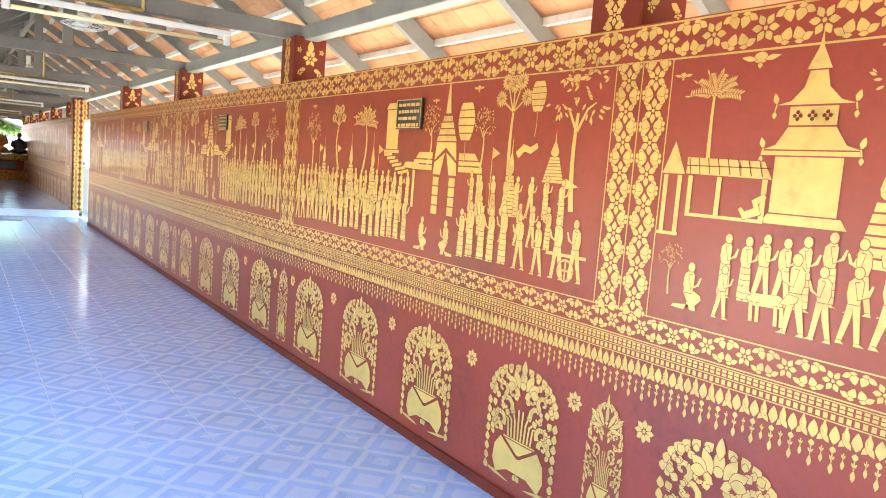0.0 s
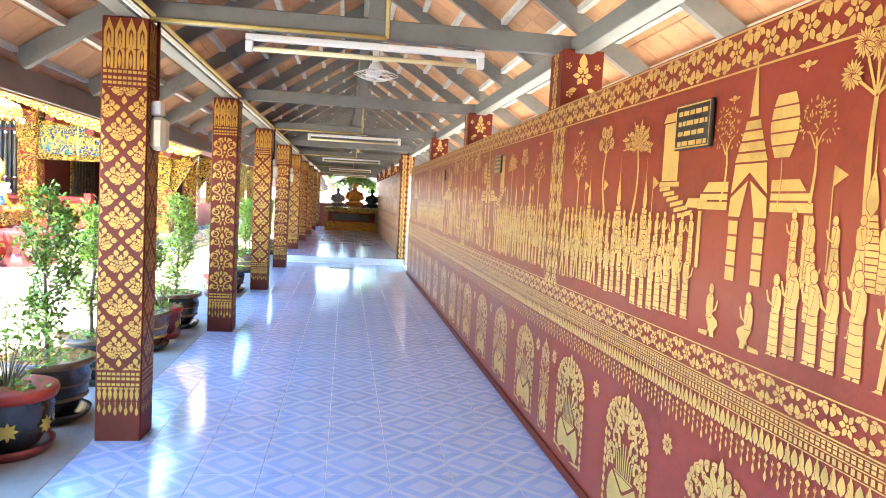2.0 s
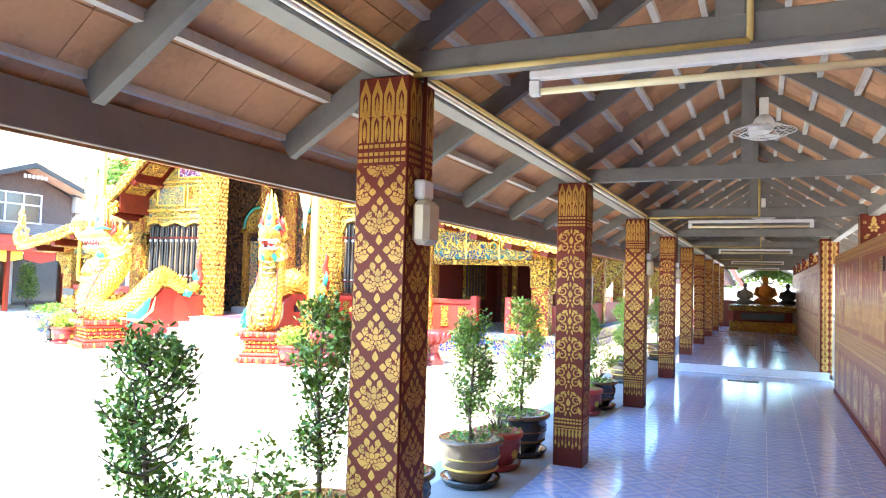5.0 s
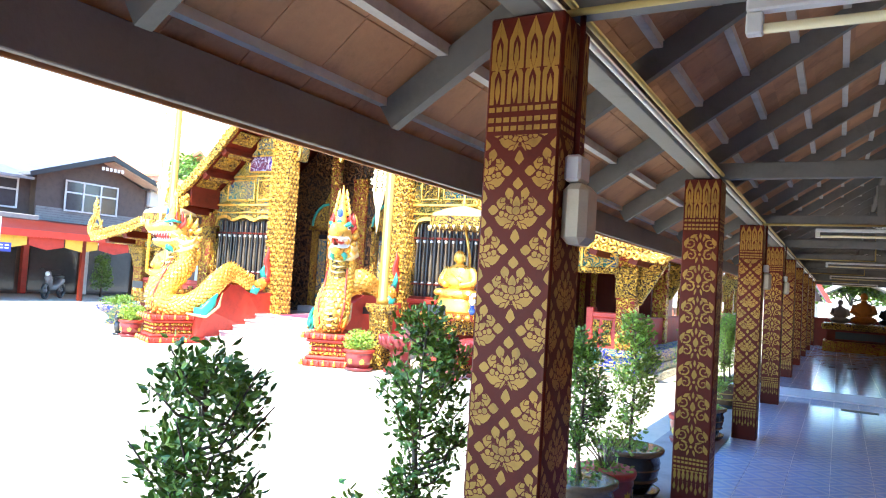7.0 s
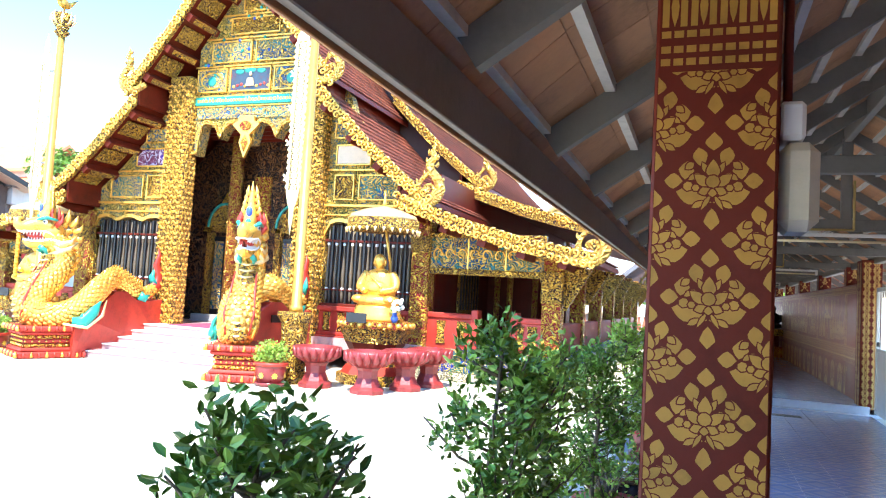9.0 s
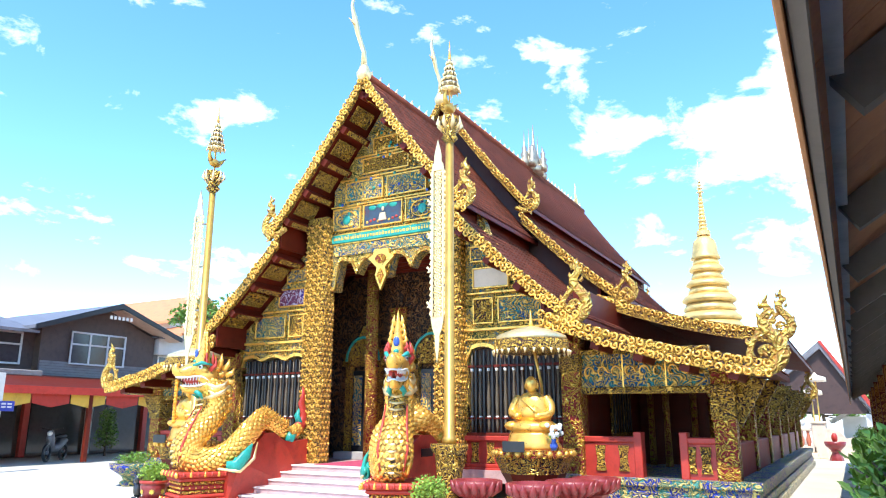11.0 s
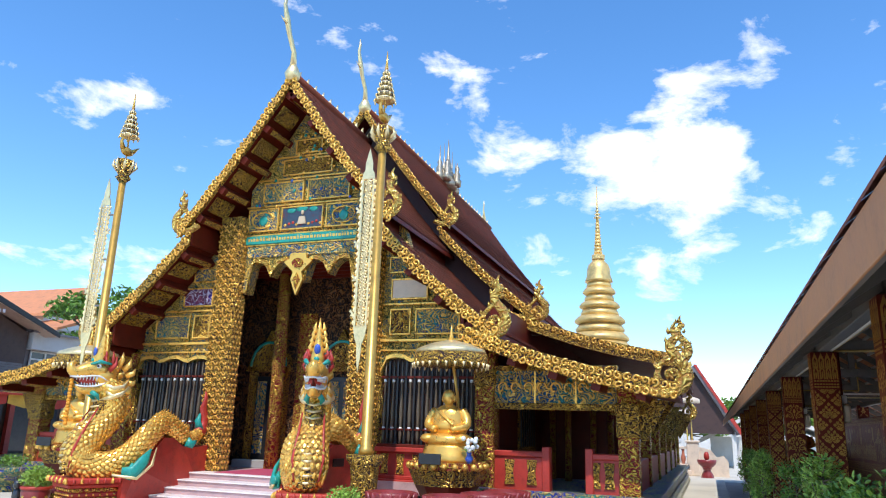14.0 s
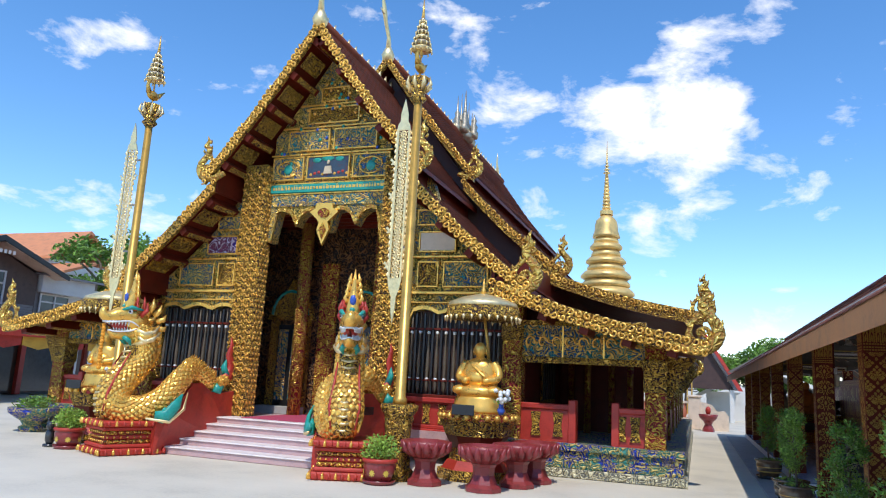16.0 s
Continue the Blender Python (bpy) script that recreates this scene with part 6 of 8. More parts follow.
def flame_hook(s=1.0, y=0.0):
    """A roof end: the board swells into a hollow teardrop scroll with a flame tail, growing outwards along +x."""
    g = Geo()
    ring = smooth_path([(-0.2, 0, 0.03), (0.0, 0, -0.07), (0.2, 0, -0.1), (0.4, 0, -0.02), (0.48, 0, 0.18), (0.42, 0, 0.38), (0.3, 0, 0.54), (0.27, 0, 0.68), (0.35, 0, 0.82), (0.31, 0, 0.94), (0.36, 0, 1.08)], 3)
    rad = smooth_path([(r, 0, 0) for r in (0.06, 0.075, 0.085, 0.085, 0.08, 0.075, 0.07, 0.065, 0.05, 0.035, 0.004)], 3, True)
    g.tube([(x * s, y, z * s) for x, _, z in ring], [1.15 * r * s for r in rad], 8, 0.75)
    inner = smooth_path([(0.27, 0, 0.5), (0.13, 0, 0.36), (0.08, 0, 0.18), (0.16, 0, 0.04), (0.3, 0, 0.04), (0.37, 0, 0.16), (0.3, 0, 0.27), (0.2, 0, 0.22), (0.22, 0, 0.13)], 3)
    g.tube([(x * s, y, z * s) for x, _, z in inner], [s * (0.045 - 0.0006 * i) for i in range(len(inner))], 7, 0.7)
    for x, z, a in ((0.0, -0.02, 120), (-0.06, 0.02, 100), (0.06, 0.1, 110), (0.08, 0.3, 125), (0.2, 0.44, 110), (0.5, 0.3, 60), (0.51, 0.12, 40), (0.38, 0.62, 50), (0.24, 0.7, 120), (0.38, 0.76, 60), (0.27, 0.86, 115)):
        c, d = math.cos(radians(a)), math.sin(radians(a))
        g.tube([(x * s, y, z * s), ((x + 0.06 * c) * s, y, (z + 0.06 * d) * s), ((x + 0.07 * c) * s, y, (z + 0.13 * d) * s)], [0.04 * s, 0.03 * s, 0.004], 6, 0.6)
    for k in range(5):
        a = 1.25 * k
        g.tube([(0.26 * s, y - 0.02 * s, 0.17 * s), ((0.26 + 0.05 * math.cos(a)) * s, y - 0.03 * s, (0.17 + 0.05 * math.sin(a)) * s), ((0.26 + 0.09 * math.cos(a + 0.3)) * s, y - 0.02 * s, (0.17 + 0.09 * math.sin(a + 0.3)) * s)], [0.02 * s, 0.025 * s, 0.004], 5)
    return g


def chofa(h=1.6, lean=0.4):
    g = Geo()
    g.lathe([(0.05, -0.12), (0.13, -0.05), (0.15, 0.05), (0.1, 0.16), (0.06, 0.24)], 10)
    g.tube([(0, 0, 0.15), (0, -0.02, 0.3 * h), (0, -lean * 0.55, 0.48 * h), (0, -lean * 0.75, 0.6 * h), (0, -lean * 1.05, 0.78 * h), (0, -lean * 0.95, 0.92 * h), (0, -lean * 1.0, h)], [0.085, 0.06, 0.06, 0.075, 0.045, 0.035, 0.008], 8, 0.7)
    g.tube([(0, -lean * 0.65, 0.56 * h), (0, -lean * 1.3, 0.6 * h)], [0.04, 0.004], 6)
    return g


CURL = curl_geo(0.062).mesh("curl", M_GOLD)


def roof_section(y0, y1, tiers, lift, wide, first):
    """A tiered roof between y0 and y1 (local), with bargeboards and finials at its front."""
    sec = new("roof_section")
    sec.parent = temple
    sec["label"] = "tier of dark red shingle roof with gilt bargeboards"
    for s in (-1, 1):
        for ti, (a, b) in enumerate(tiers):
            a, b = (a[0] * wide, a[1] + lift), (b[0] * wide, b[1] + lift)
            L = math.hypot(b[0] - a[0], b[1] - a[1])
            rows = max(5, int(L / 0.16))
            g = Geo()
            n = int((y1 - y0) / 0.14)
            for r in range(rows):
                p, q = sag(a, b, r / rows), sag(a, b, min(1.0, (r + 1.15) / rows))
                for i in range(n):
                    yy0 = y0 + (y1 - y0) * (i + (0.5 if r % 2 else 0)) / n
                    yy1 = min(y1, yy0 + (y1 - y0) / n - 0.008)
                    ym = (yy0 + yy1) / 2
                    v = [(s * p[0], yy0, p[1] + 0.07), (s * p[0], yy1, p[1] + 0.07), (s * q[0], yy1, q[1] + 0.105), (s * q[0], yy0, q[1] + 0.105), (s * (q[0] + 0.01), ym, q[1] + 0.095), (s * q[0], yy1, q[1] + 0.08), (s * q[0], yy0, q[1] + 0.08)]
                    g.raw(v, [(0, 1, 2, 4, 3), (3, 4, 6), (4, 2, 5)])
            tagged(part("shingles", g, M_ROOF_RED, sec), kind="stuff")
            deck = []
            for t in range(9):
                deck.append(sag(a, b, t / 8))
            part("roof_deck", Geo().prism([(s * u, v + 0.06) for u, v in deck] + [(s * u, v - 0.02) for u, v in deck[::-1]], front, y0 + 0.02, y1), M_MAROON_DARK, sec)
            if ti < 2:
                nx = tiers[ti + 1][0]
                part("riser_board", Geo().box(*sorted((s * (nx[0] * wide - 0.03), s * (nx[0] * wide + 0.03))), y0 + 0.03, y1, nx[1] + lift - 0.1, sag(a, b, (nx[0] * wide - a[0]) / (b[0] - a[0]))[1] + 0.03, 0.004), M_MAROON_DARK, sec)
            # bargeboard
            bb = part("bargeboard", Geo().prism([(s * u, v + 0.13) for u, v in deck] + [(s * u, v - 0.11) for u, v in deck[::-1]], front, y0 - 0.07, y0 + 0.02), M_CARVED, sec, "carved gilt bargeboard")
            m = int(L / 0.125)
            for k in range(m + 1):
                u, v = sag(a, b, k / m)
                for dz in ((0.12, -0.1) if first else (0.1,)):
                    c = part("curl", CURL, None, bb)
                    c.matrix_basis = Matrix.Translation((s * u, y0 - 0.075, v + dz * 0.62)) @ Matrix.Rotation(k * 0.9 + (0 if dz > 0 else 2), 4, "Y")
            hs = 1.0 if first else 0.85
            hs *= (0.72, 0.8, 0.84)[ti]
            hk = part("finial", flame_hook(hs), M_CARVED_FINIAL, sec, "curled flame finial")
            hk.matrix_basis = Matrix.Translation((s * (b[0] - 0.34 * hs), y0 - 0.02, b[1] + 0.07)) @ Matrix.Diagonal((1.15 * s, 1.2, 1, 1))
            # gilt soffit boxes between purlins
            if first:
                m = max(3, int(L / 0.6))
                for k in range(m):
                    u, v = sag(a, b, (k + 0.35) / m)
                    ang = math.atan2(b[1] - a[1], b[0] - a[0])
                    pur = part("purlin", Geo().box(-0.07, 0.07, y0 + 0.0, 0.0, -0.2, -0.02, 0.008), M_MAROON_DARK, sec)
                    pur.matrix_basis = Matrix.Translation((s * u, 0, v)) @ Matrix.Rotation(-ang * s, 4, "Y")
                    part("purlin_end", Geo().box(-0.05, 0.05, y0 + 0.1, -0.1, -0.212, -0.2, 0.003), M_CARVED, pur)
                    u, v = sag(a, b, (k + 0.85) / m)
                    if k < m - 1:
                        pan = part("soffit_panel", Geo().box(-0.17, 0.17, y0 + 0.14, -0.12, -0.06, -0.022, 0.01), M_CARVED, sec)
                        pan.matrix_basis = Matrix.Translation((s * u, 0, v)) @ Matrix.Rotation(-ang * s, 4, "Y")
    z = tiers[0][0][1] + lift
    part("ridge", Geo().tube([(0, y0, z + 0.1), (0, y1, z + 0.06)], 0.09, 8), M_ROOF_RED, sec)
    for i in range(int((y1 - y0) / 0.3)):
        part("ridge_flame", Geo().tube([(0, y0 + 0.2 + 0.3 * i, z + 0.15), (0, y0 + 0.26 + 0.3 * i, z + 0.3)], [0.05, 0.01], 6), M_GOLD_PALE, sec)
    ch = part("gable_finial", chofa(1.62 if first else 1.55, 0.42), M_GOLD_PALE, sec, "tall curved gilt gable finial")
    ch.location = (0, y0 - 0.02, z + 0.08)
    return sec


TIERS = (T1, T2, T3)
roof_section(BY - FY, 2.6, TIERS, 0.0, 1.0, True)
roof_section(17.4 - FY, 12.3, TIERS, 0.7, 1.0, False)
roof_section(12.0, 15.2, TIERS, -0.05, 0.98, False)
gb = [(-4.0, 3.2), (4.0, 3.2), (2.1, 5.3), (0, 8.1), (-2.1, 5.3)]
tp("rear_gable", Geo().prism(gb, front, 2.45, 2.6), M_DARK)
tp("rear_wall", Geo().box(-3.8, 3.8, 13.8, 14.0, 0.3, 4.2), M_MAROON_DARK)
crown = tp("ridge_crown", Geo().lathe([(0.3, 8.4), (0.34, 8.55), (0.2, 8.7), (0.16, 8.9), (0.05, 9.4), (0.01, 10.0)], 10, (0, 7.8, 0)), M_SILVER, "cluster of pale gilt spires on the ridge")
for dx, dy, h in ((0.0, -0.7, 9.55), (0.0, 0.7, 9.55), (0.3, 0, 9.2), (-0.3, 0, 9.2), (0, -0.35, 9.75), (0, 0.35, 9.75), (0.2, -0.6, 9.0), (-0.2, 0.6, 9.0)):
    tp("spire", Geo().lathe([(0.13, 8.45), (0.15, 8.6), (0.09, 8.7), (0.12, 8.8), (0.06, 8.9), (0.08, 9.0), (0.03, 9.1), (0.006, h)], 8, (dx, 7.8 + dy, 0)), M_SILVER, "", crown)

# ---- steps and dragon balustrades ----
steps = tagged(new("steps"), "low flight of pink stone steps up to the temple door", "stairs")
steps.location = (AX, 0, 0)
for i in range(5):
    part("step", Geo().box(-1.48, 1.48, 13.2 + 0.34 * i, 15.1, 0.1 * i - 0.03, 0.1 * (i + 1) - 0.034, 0.006), M_PINK, steps)
    part("tread", Geo().box(-1.49, 1.49, 13.175 + 0.34 * i, 13.198 + 0.34 * (i + 1) if i < 4 else 15.1, 0.1 * (i + 1) - 0.033, 0.1 * (i + 1) - 0.01, 0.006), M_TREAD, steps, "tread paler than its pink riser")


M_YELLOW_FLOWER = material("marigold", (0.8, 0.32, 0.02), 0.7, var=0.3, scale=40)


def scale_coat(path, radii):
    """Overlapping pointed scales round a winding body, tips towards the tail."""
    path = [Vector(p) for p in path]
    seg = [(path[i + 1] - path[i]).length for i in range(len(path) - 1)]
    g, s, row = Geo(), 0.03, 0
    while s < sum(seg) - 0.02:
        i, rest = 0, s
        while rest > seg[i]:
            rest -= seg[i]
            i += 1
        f = rest / seg[i]
        c = path[i].lerp(path[i + 1], f)
        r = radii[i] + (radii[i + 1] - radii[i]) * f
        t = (path[min(i + 2, len(path) - 1)] - path[max(i - 1, 0)]).normalized()
        b = (Vector((1, 0, 0)) - t * t.x).normalized()
        n = t.cross(b)
        count = max(9, int(2 * math.pi * r / 0.078))
        for k in range(count):
            a = 2 * math.pi * (k + 0.5 * (row % 2)) / count
            o = b * math.cos(a) + n * math.sin(a)
            w = (n * math.cos(a) - b * math.sin(a)) * 0.041
            q = c + o * (r - 0.004)
            v = [q + t * 0.03, q + w, q - w, q - t * 0.035 + w * 0.7 + o * 0.012, q - t * 0.035 - w * 0.7 + o * 0.012, q - t * 0.058 + o * 0.02, q + o * 0.022]
            g.raw([tuple(p) for p in v], [(0, 1, 6), (0, 6, 2), (1, 3, 6), (2, 6, 4), (3, 5, 6), (5, 4, 6)])
        s += 0.052
        row += 1
    return g


def dragon(side):
    at = (AX + side * 1.93, 12.78, 0)
    d = thing("dragon_balustrade", at, "gilded serpent statue with open jaws on a red pedestal", "statue", "serpents beside the steps")
    # pedestal of stacked mouldings
    for z0, z1, h, mt in ((-0.03, 0.07, 0.38, M_RED), (0.07, 0.13, 0.35, M_RED), (0.13, 0.19, 0.31, M_CARVED_RED), (0.19, 0.27, 0.285, M_RED), (0.27, 0.33, 0.31, M_CARVED_RED), (0.33, 0.39, 0.35, M_RED), (0.39, 0.47, 0.39, M_RED)):
        part("pedestal", Geo().box(-h, h, -h - 0.03, h + 0.16, z0, z1, 0.02), mt, d, "red pedestal course with gilt petals")
    for k in range(10):
        for q in range(4):
            e = -0.38 + 0.0844 * k
            x, y = ((e, -0.42), (0.395, e * 1.3 + 0.06), (e, 0.55), (-0.395, e * 1.3 + 0.06))[q]
            for z in (0.03, 0.44):
                part("petal", Geo().tube([(x, y, z - 0.04), (x * 1.02, y * 1.02, z), (x, y, z + 0.045)], [0.03, 0.026, 0.006], 5, 0.8), M_RED if k % 2 else M_GOLD, d)
            for z in (0.165, 0.23, 0.3):
                if abs(e) < 0.3:
                    part("stud", Geo().ball((e * 0.9 if q % 2 == 0 else (0.3 if q == 1 else -0.3), (-0.335 if q == 0 else 0.465) if q % 2 == 0 else e * 1.2 + 0.06, z), (0.016, 0.016, 0.018), 6, 4), M_GOLD, d)
    bx = -side * 0.32
    pts = [(bx, 2.05, 1.12), (bx, 1.75, 1.02), (bx, 1.45, 1.16), (bx, 1.1, 1.3), (bx, 0.78, 1.14), (bx * 0.9, 0.5, 0.82), (bx * 0.6, 0.22, 0.64), (bx * 0.2, -0.06, 0.64), (0, -0.18, 0.8), (0, -0.1, 1.04), (0, 0.1, 1.26), (0, 0.22, 1.48), (0, 0.19, 1.72), (0, 0.02, 1.9)]
    rad = [0.09, 0.12, 0.16, 0.18, 0.18, 0.18, 0.2, 0.235, 0.25, 0.235, 0.215, 0.2, 0.19, 0.17]
    part("body", Geo().tube(smooth_path(pts, 4), smooth_path([(r, 0, 0) for r in rad], 4, True), 16), M_SCALES, d, "gilt scaled body")
    tagged(part("scale_coat", scale_coat(smooth_path(pts, 4), smooth_path([(r, 0, 0) for r in rad], 4, True)), M_SCALE_LEAF, d, "overlapping gilt scales"), kind="stuff")
    part("belly", Geo().tube(smooth_path([(0, -0.27, 0.56), (0, -0.3, 0.74), (0, -0.26, 0.98), (0, -0.1, 1.2), (0, 0.05, 1.42), (0, 0.06, 1.62)], 3), 0.13, 10, 1.1), M_CARVED, d, "carved golden chest")
    for i in range(12):
        t = i / 11
        z = 0.62 + 1.0 * t
        y = (-0.4, -0.42, -0.43, -0.42, -0.39, -0.34, -0.27, -0.2, -0.14, -0.1, -0.08, -0.08)[i]
        part("scute", Geo().tube([(-0.13 + 0.03 * t, y + 0.06, z), (0, y - 0.015, z - 0.02), (0.13 - 0.03 * t, y + 0.06, z)], [0.012, 0.02, 0.012], 6), M_GOLD_PALE, d)
    # head: long open jaws, curled snout, white lips, swept mane and a tall crest
    h = Geo().ball((0, 0.02, 1.98), (0.17, 0.22, 0.17), 14, 9)
    h.tube(smooth_path([(0, 0.0, 2.06), (0, -0.2, 2.08), (0, -0.38, 2.03), (0, -0.47, 2.06), (0, -0.48, 2.14), (0, -0.42, 2.17)], 3), smooth_path([(r, 0, 0) for r in (0.15, 0.13, 0.095, 0.075, 0.045, 0.02)], 3, True), 12, 1.1)
    h.tube(smooth_path([(0, 0.04, 1.84), (0, -0.14, 1.78), (0, -0.3, 1.77), (0, -0.38, 1.82)], 3), smooth_path([(r, 0, 0) for r in (0.13, 0.09, 0.06, 0.02)], 3, True), 12, 1.25)
    part("head", h, M_GOLD, d, "gilt serpent head")
    part("mouth", Geo().ball((0, -0.16, 1.91), (0.1, 0.2, 0.09), 12, 7), M_RED, d, "red open mouth")
    part("tongue", Geo().tube([(0, -0.05, 1.87), (0, -0.28, 1.86), (0, -0.42, 1.92)], [0.05, 0.04, 0.008], 7, 0.8), M_MAROON_DARK, d)
    part("upper_lip", Geo().tube(smooth_path([(-0.14, 0.06, 1.9), (-0.15, -0.12, 1.98), (-0.1, -0.36, 1.95), (0, -0.47, 1.96), (0.1, -0.36, 1.95), (0.15, -0.12, 1.98), (0.14, 0.06, 1.9)], 3), 0.014, 7), M_WHITE, d, "white lip")
    part("lower_lip", Geo().tube(smooth_path([(-0.14, 0.06, 1.9), (-0.13, -0.1, 1.83), (-0.08, -0.3, 1.81), (0, -0.38, 1.83), (0.08, -0.3, 1.81), (0.13, -0.1, 1.83), (0.14, 0.06, 1.9)], 3), 0.013, 7), M_WHITE, d, "white lip")
    for k in range(7):
        for sx in (1, -1):
            part("tooth", Geo().tube([(sx * (0.13 - 0.011 * k), -0.12 - 0.045 * k, 1.975), (sx * (0.13 - 0.011 * k), -0.13 - 0.045 * k, 1.9)], [0.02, 0.003], 5), M_WHITE, d)
            part("tooth", Geo().tube([(sx * (0.115 - 0.012 * k), -0.08 - 0.038 * k, 1.83), (sx * (0.115 - 0.012 * k), -0.09 - 0.038 * k, 1.885)], [0.017, 0.003], 5), M_WHITE, d)
    for sx in (1, -1):
        part("eye", Geo().ball((sx * 0.13, -0.12, 2.13), 0.04, 8, 6), M_WHITE, d)
        part("pupil", Geo().ball((sx * 0.155, -0.14, 2.13), 0.02, 8, 6), M_BLACK, d)
        part("brow", Geo().tube([(sx * 0.1, -0.24, 2.15), (sx * 0.15, -0.12, 2.2), (sx * 0.17, 0.06, 2.17)], [0.018, 0.036, 0.015], 6), M_TEAL, d, "teal brow")
        part("beard", Geo().tube([(sx * 0.07, -0.16, 1.74), (sx * 0.11, -0.08, 1.68), (sx * 0.08, -0.02, 1.6)], [0.04, 0.04, 0.006], 6), M_TEAL, d, "teal beard")
        for j in range(3):
            part("cheek_frill", Geo().tube([(sx * 0.15, 0.0 + 0.02 * j, 1.86 - 0.05 * j), (sx * 0.2, 0.12, 1.8 - 0.06 * j), (sx * 0.21, 0.27, 1.84 - 0.05 * j), (sx * 0.18, 0.36, 1.95 - 0.05 * j)], [0.03, 0.04, 0.03, 0.006], 7, 0.6), M_GOLD if j % 2 else M_GOLD_PALE, d)
        for j in range(8):
            a = radians(100 - 26 * j)
            y0, z0 = 0.12 + 0.2 * math.cos(a), 1.92 + 0.24 * math.sin(a)
            part("mane_flame", Geo().tube([(sx * 0.13, y0, z0), (sx * 0.18, y0 + 0.11 * math.cos(a), z0 + 0.11 * math.sin(a)), (sx * 0.16, y0 + 0.15 * math.cos(a), z0 + 0.17 * math.sin(a) + 0.06)], [0.055, 0.045, 0.006], 6, 0.6), M_GOLD if j else M_RED, d)
        part("ear_fin", Geo().tube([(sx * 0.14, 0.04, 2.08), (sx * 0.2, 0.1, 2.16), (sx * 0.17, 0.12, 2.3)], [0.045, 0.04, 0.006], 6, 0.5), M_RED, d, "red fin")
    cr = part("crest", Geo().tube([(0, -0.06, 2.1), (0, -0.06, 2.26), (0, -0.03, 2.44), (0, -0.03, 2.62), (0, -0.05, 2.82)], [0.14, 0.125, 0.085, 0.05, 0.006], 10, 0.75), M_GOLD, d, "pointed gilt crest")
    for j in range(6):
        for sx in (1, -1):
            part("crest_flame", Geo().tube([(sx * (0.1 - 0.013 * j), -0.04, 2.16 + 0.09 * j), (sx * (0.16 - 0.018 * j), -0.03, 2.22 + 0.09 * j), (sx * (0.13 - 0.016 * j), -0.04, 2.31 + 0.09 * j)], [0.04, 0.03, 0.005], 6, 0.6), M_GOLD if j > 1 else M_RED, cr)
    part("jewel", Geo().ball((0, -0.16, 2.36), (0.045, 0.03, 0.075), 10, 7), M_BLUE, cr, "blue jewel")
    part("jewel", Geo().ball((0, -0.18, 2.22), (0.04, 0.03, 0.04), 8, 6), M_TEAL, cr, "teal jewel")
    # dorsal fins and flippers
    fin = smooth_path([(bx, 1.75, 1.16), (bx, 1.45, 1.28), (bx, 1.1, 1.42), (bx, 0.8, 1.28), (bx * 0.9, 0.52, 1.0)], 5)
    for p in fin[::1]:
        part("dorsal_fin", Geo().tube([p, (p[0], p[1] + 0.03, p[2] + 0.07), (p[0], p[1] + 0.06, p[2] + 0.12)], [0.045, 0.035, 0.006], 5, 0.4), M_GOLD, d)
    for j, (y, z) in enumerate(((0.42, 0.62), (0.34, 0.56), (1.6, 1.0))):
        for sx in (1, -1):
            part("flipper", Geo().tube([(bx * 0.9 + sx * 0.17, y, z), (bx * 0.9 + sx * 0.24, y + 0.08, z - 0.05), (bx * 0.9 + sx * 0.23, y + 0.2, z + 0.02)], [0.09, 0.07, 0.01], 7, 0.4), M_TEAL, d, "teal flipper")
    for sx in (1, -1):
        part("flipper", Geo().tube([(bx * 0.9 + sx * 0.2, 0.3, 0.56), (bx * 0.9 + sx * 0.27, 0.46, 0.56), (bx * 0.9 + sx * 0.27, 0.58, 0.72), (bx * 0.9 + sx * 0.25, 0.68, 0.9)], [0.07, 0.1, 0.08, 0.012], 8, 0.4), M_TEAL, d, "teal flipper")
        part("flipper_rim", Geo().tube([(bx * 0.9 + sx * 0.21, 0.16, 0.52), (bx * 0.9 + sx * 0.29, 0.5, 0.47), (bx * 0.9 + sx * 0.29, 0.7, 0.66), (bx * 0.9 + sx * 0.26, 0.76, 0.92)], [0.02, 0.028, 0.024, 0.008], 6), M_GOLD_PALE, d)
        part("chest_ribbon", Geo().tube([(sx * 0.16, -0.36, 0.62), (sx * 0.2, -0.33, 0.9), (sx * 0.17, -0.2, 1.2), (sx * 0.15, -0.05, 1.5)], [0.012, 0.022, 0.018, 0.01], 6), M_RED, d, "red ribbon edge")
    part("flipper_edge", Geo().tube([(bx + side * 0.2, 0.05, 0.52), (bx + side * 0.26, 0.3, 0.5), (bx + side * 0.25, 0.55, 0.62)], [0.03, 0.04, 0.02], 6), M_WHITE, d)
    part("tail", Geo().tube([(bx, 2.0, 1.12), (bx, 2.2, 1.2), (bx, 2.22, 1.42), (bx, 2.12, 1.58), (bx, 2.18, 1.76), (bx, 2.14, 1.9)], [0.1, 0.11, 0.1, 0.08, 0.05, 0.006], 8, 0.6), M_RED, d, "red flame tail")
    part("tail_fin", Geo().tube([(bx, 2.1, 1.2), (bx + side * 0.06, 2.08, 1.36), (bx + side * 0.04, 2.12, 1.5)], [0.07, 0.06, 0.01], 6, 0.6), M_TEAL, d, "teal tail fin")
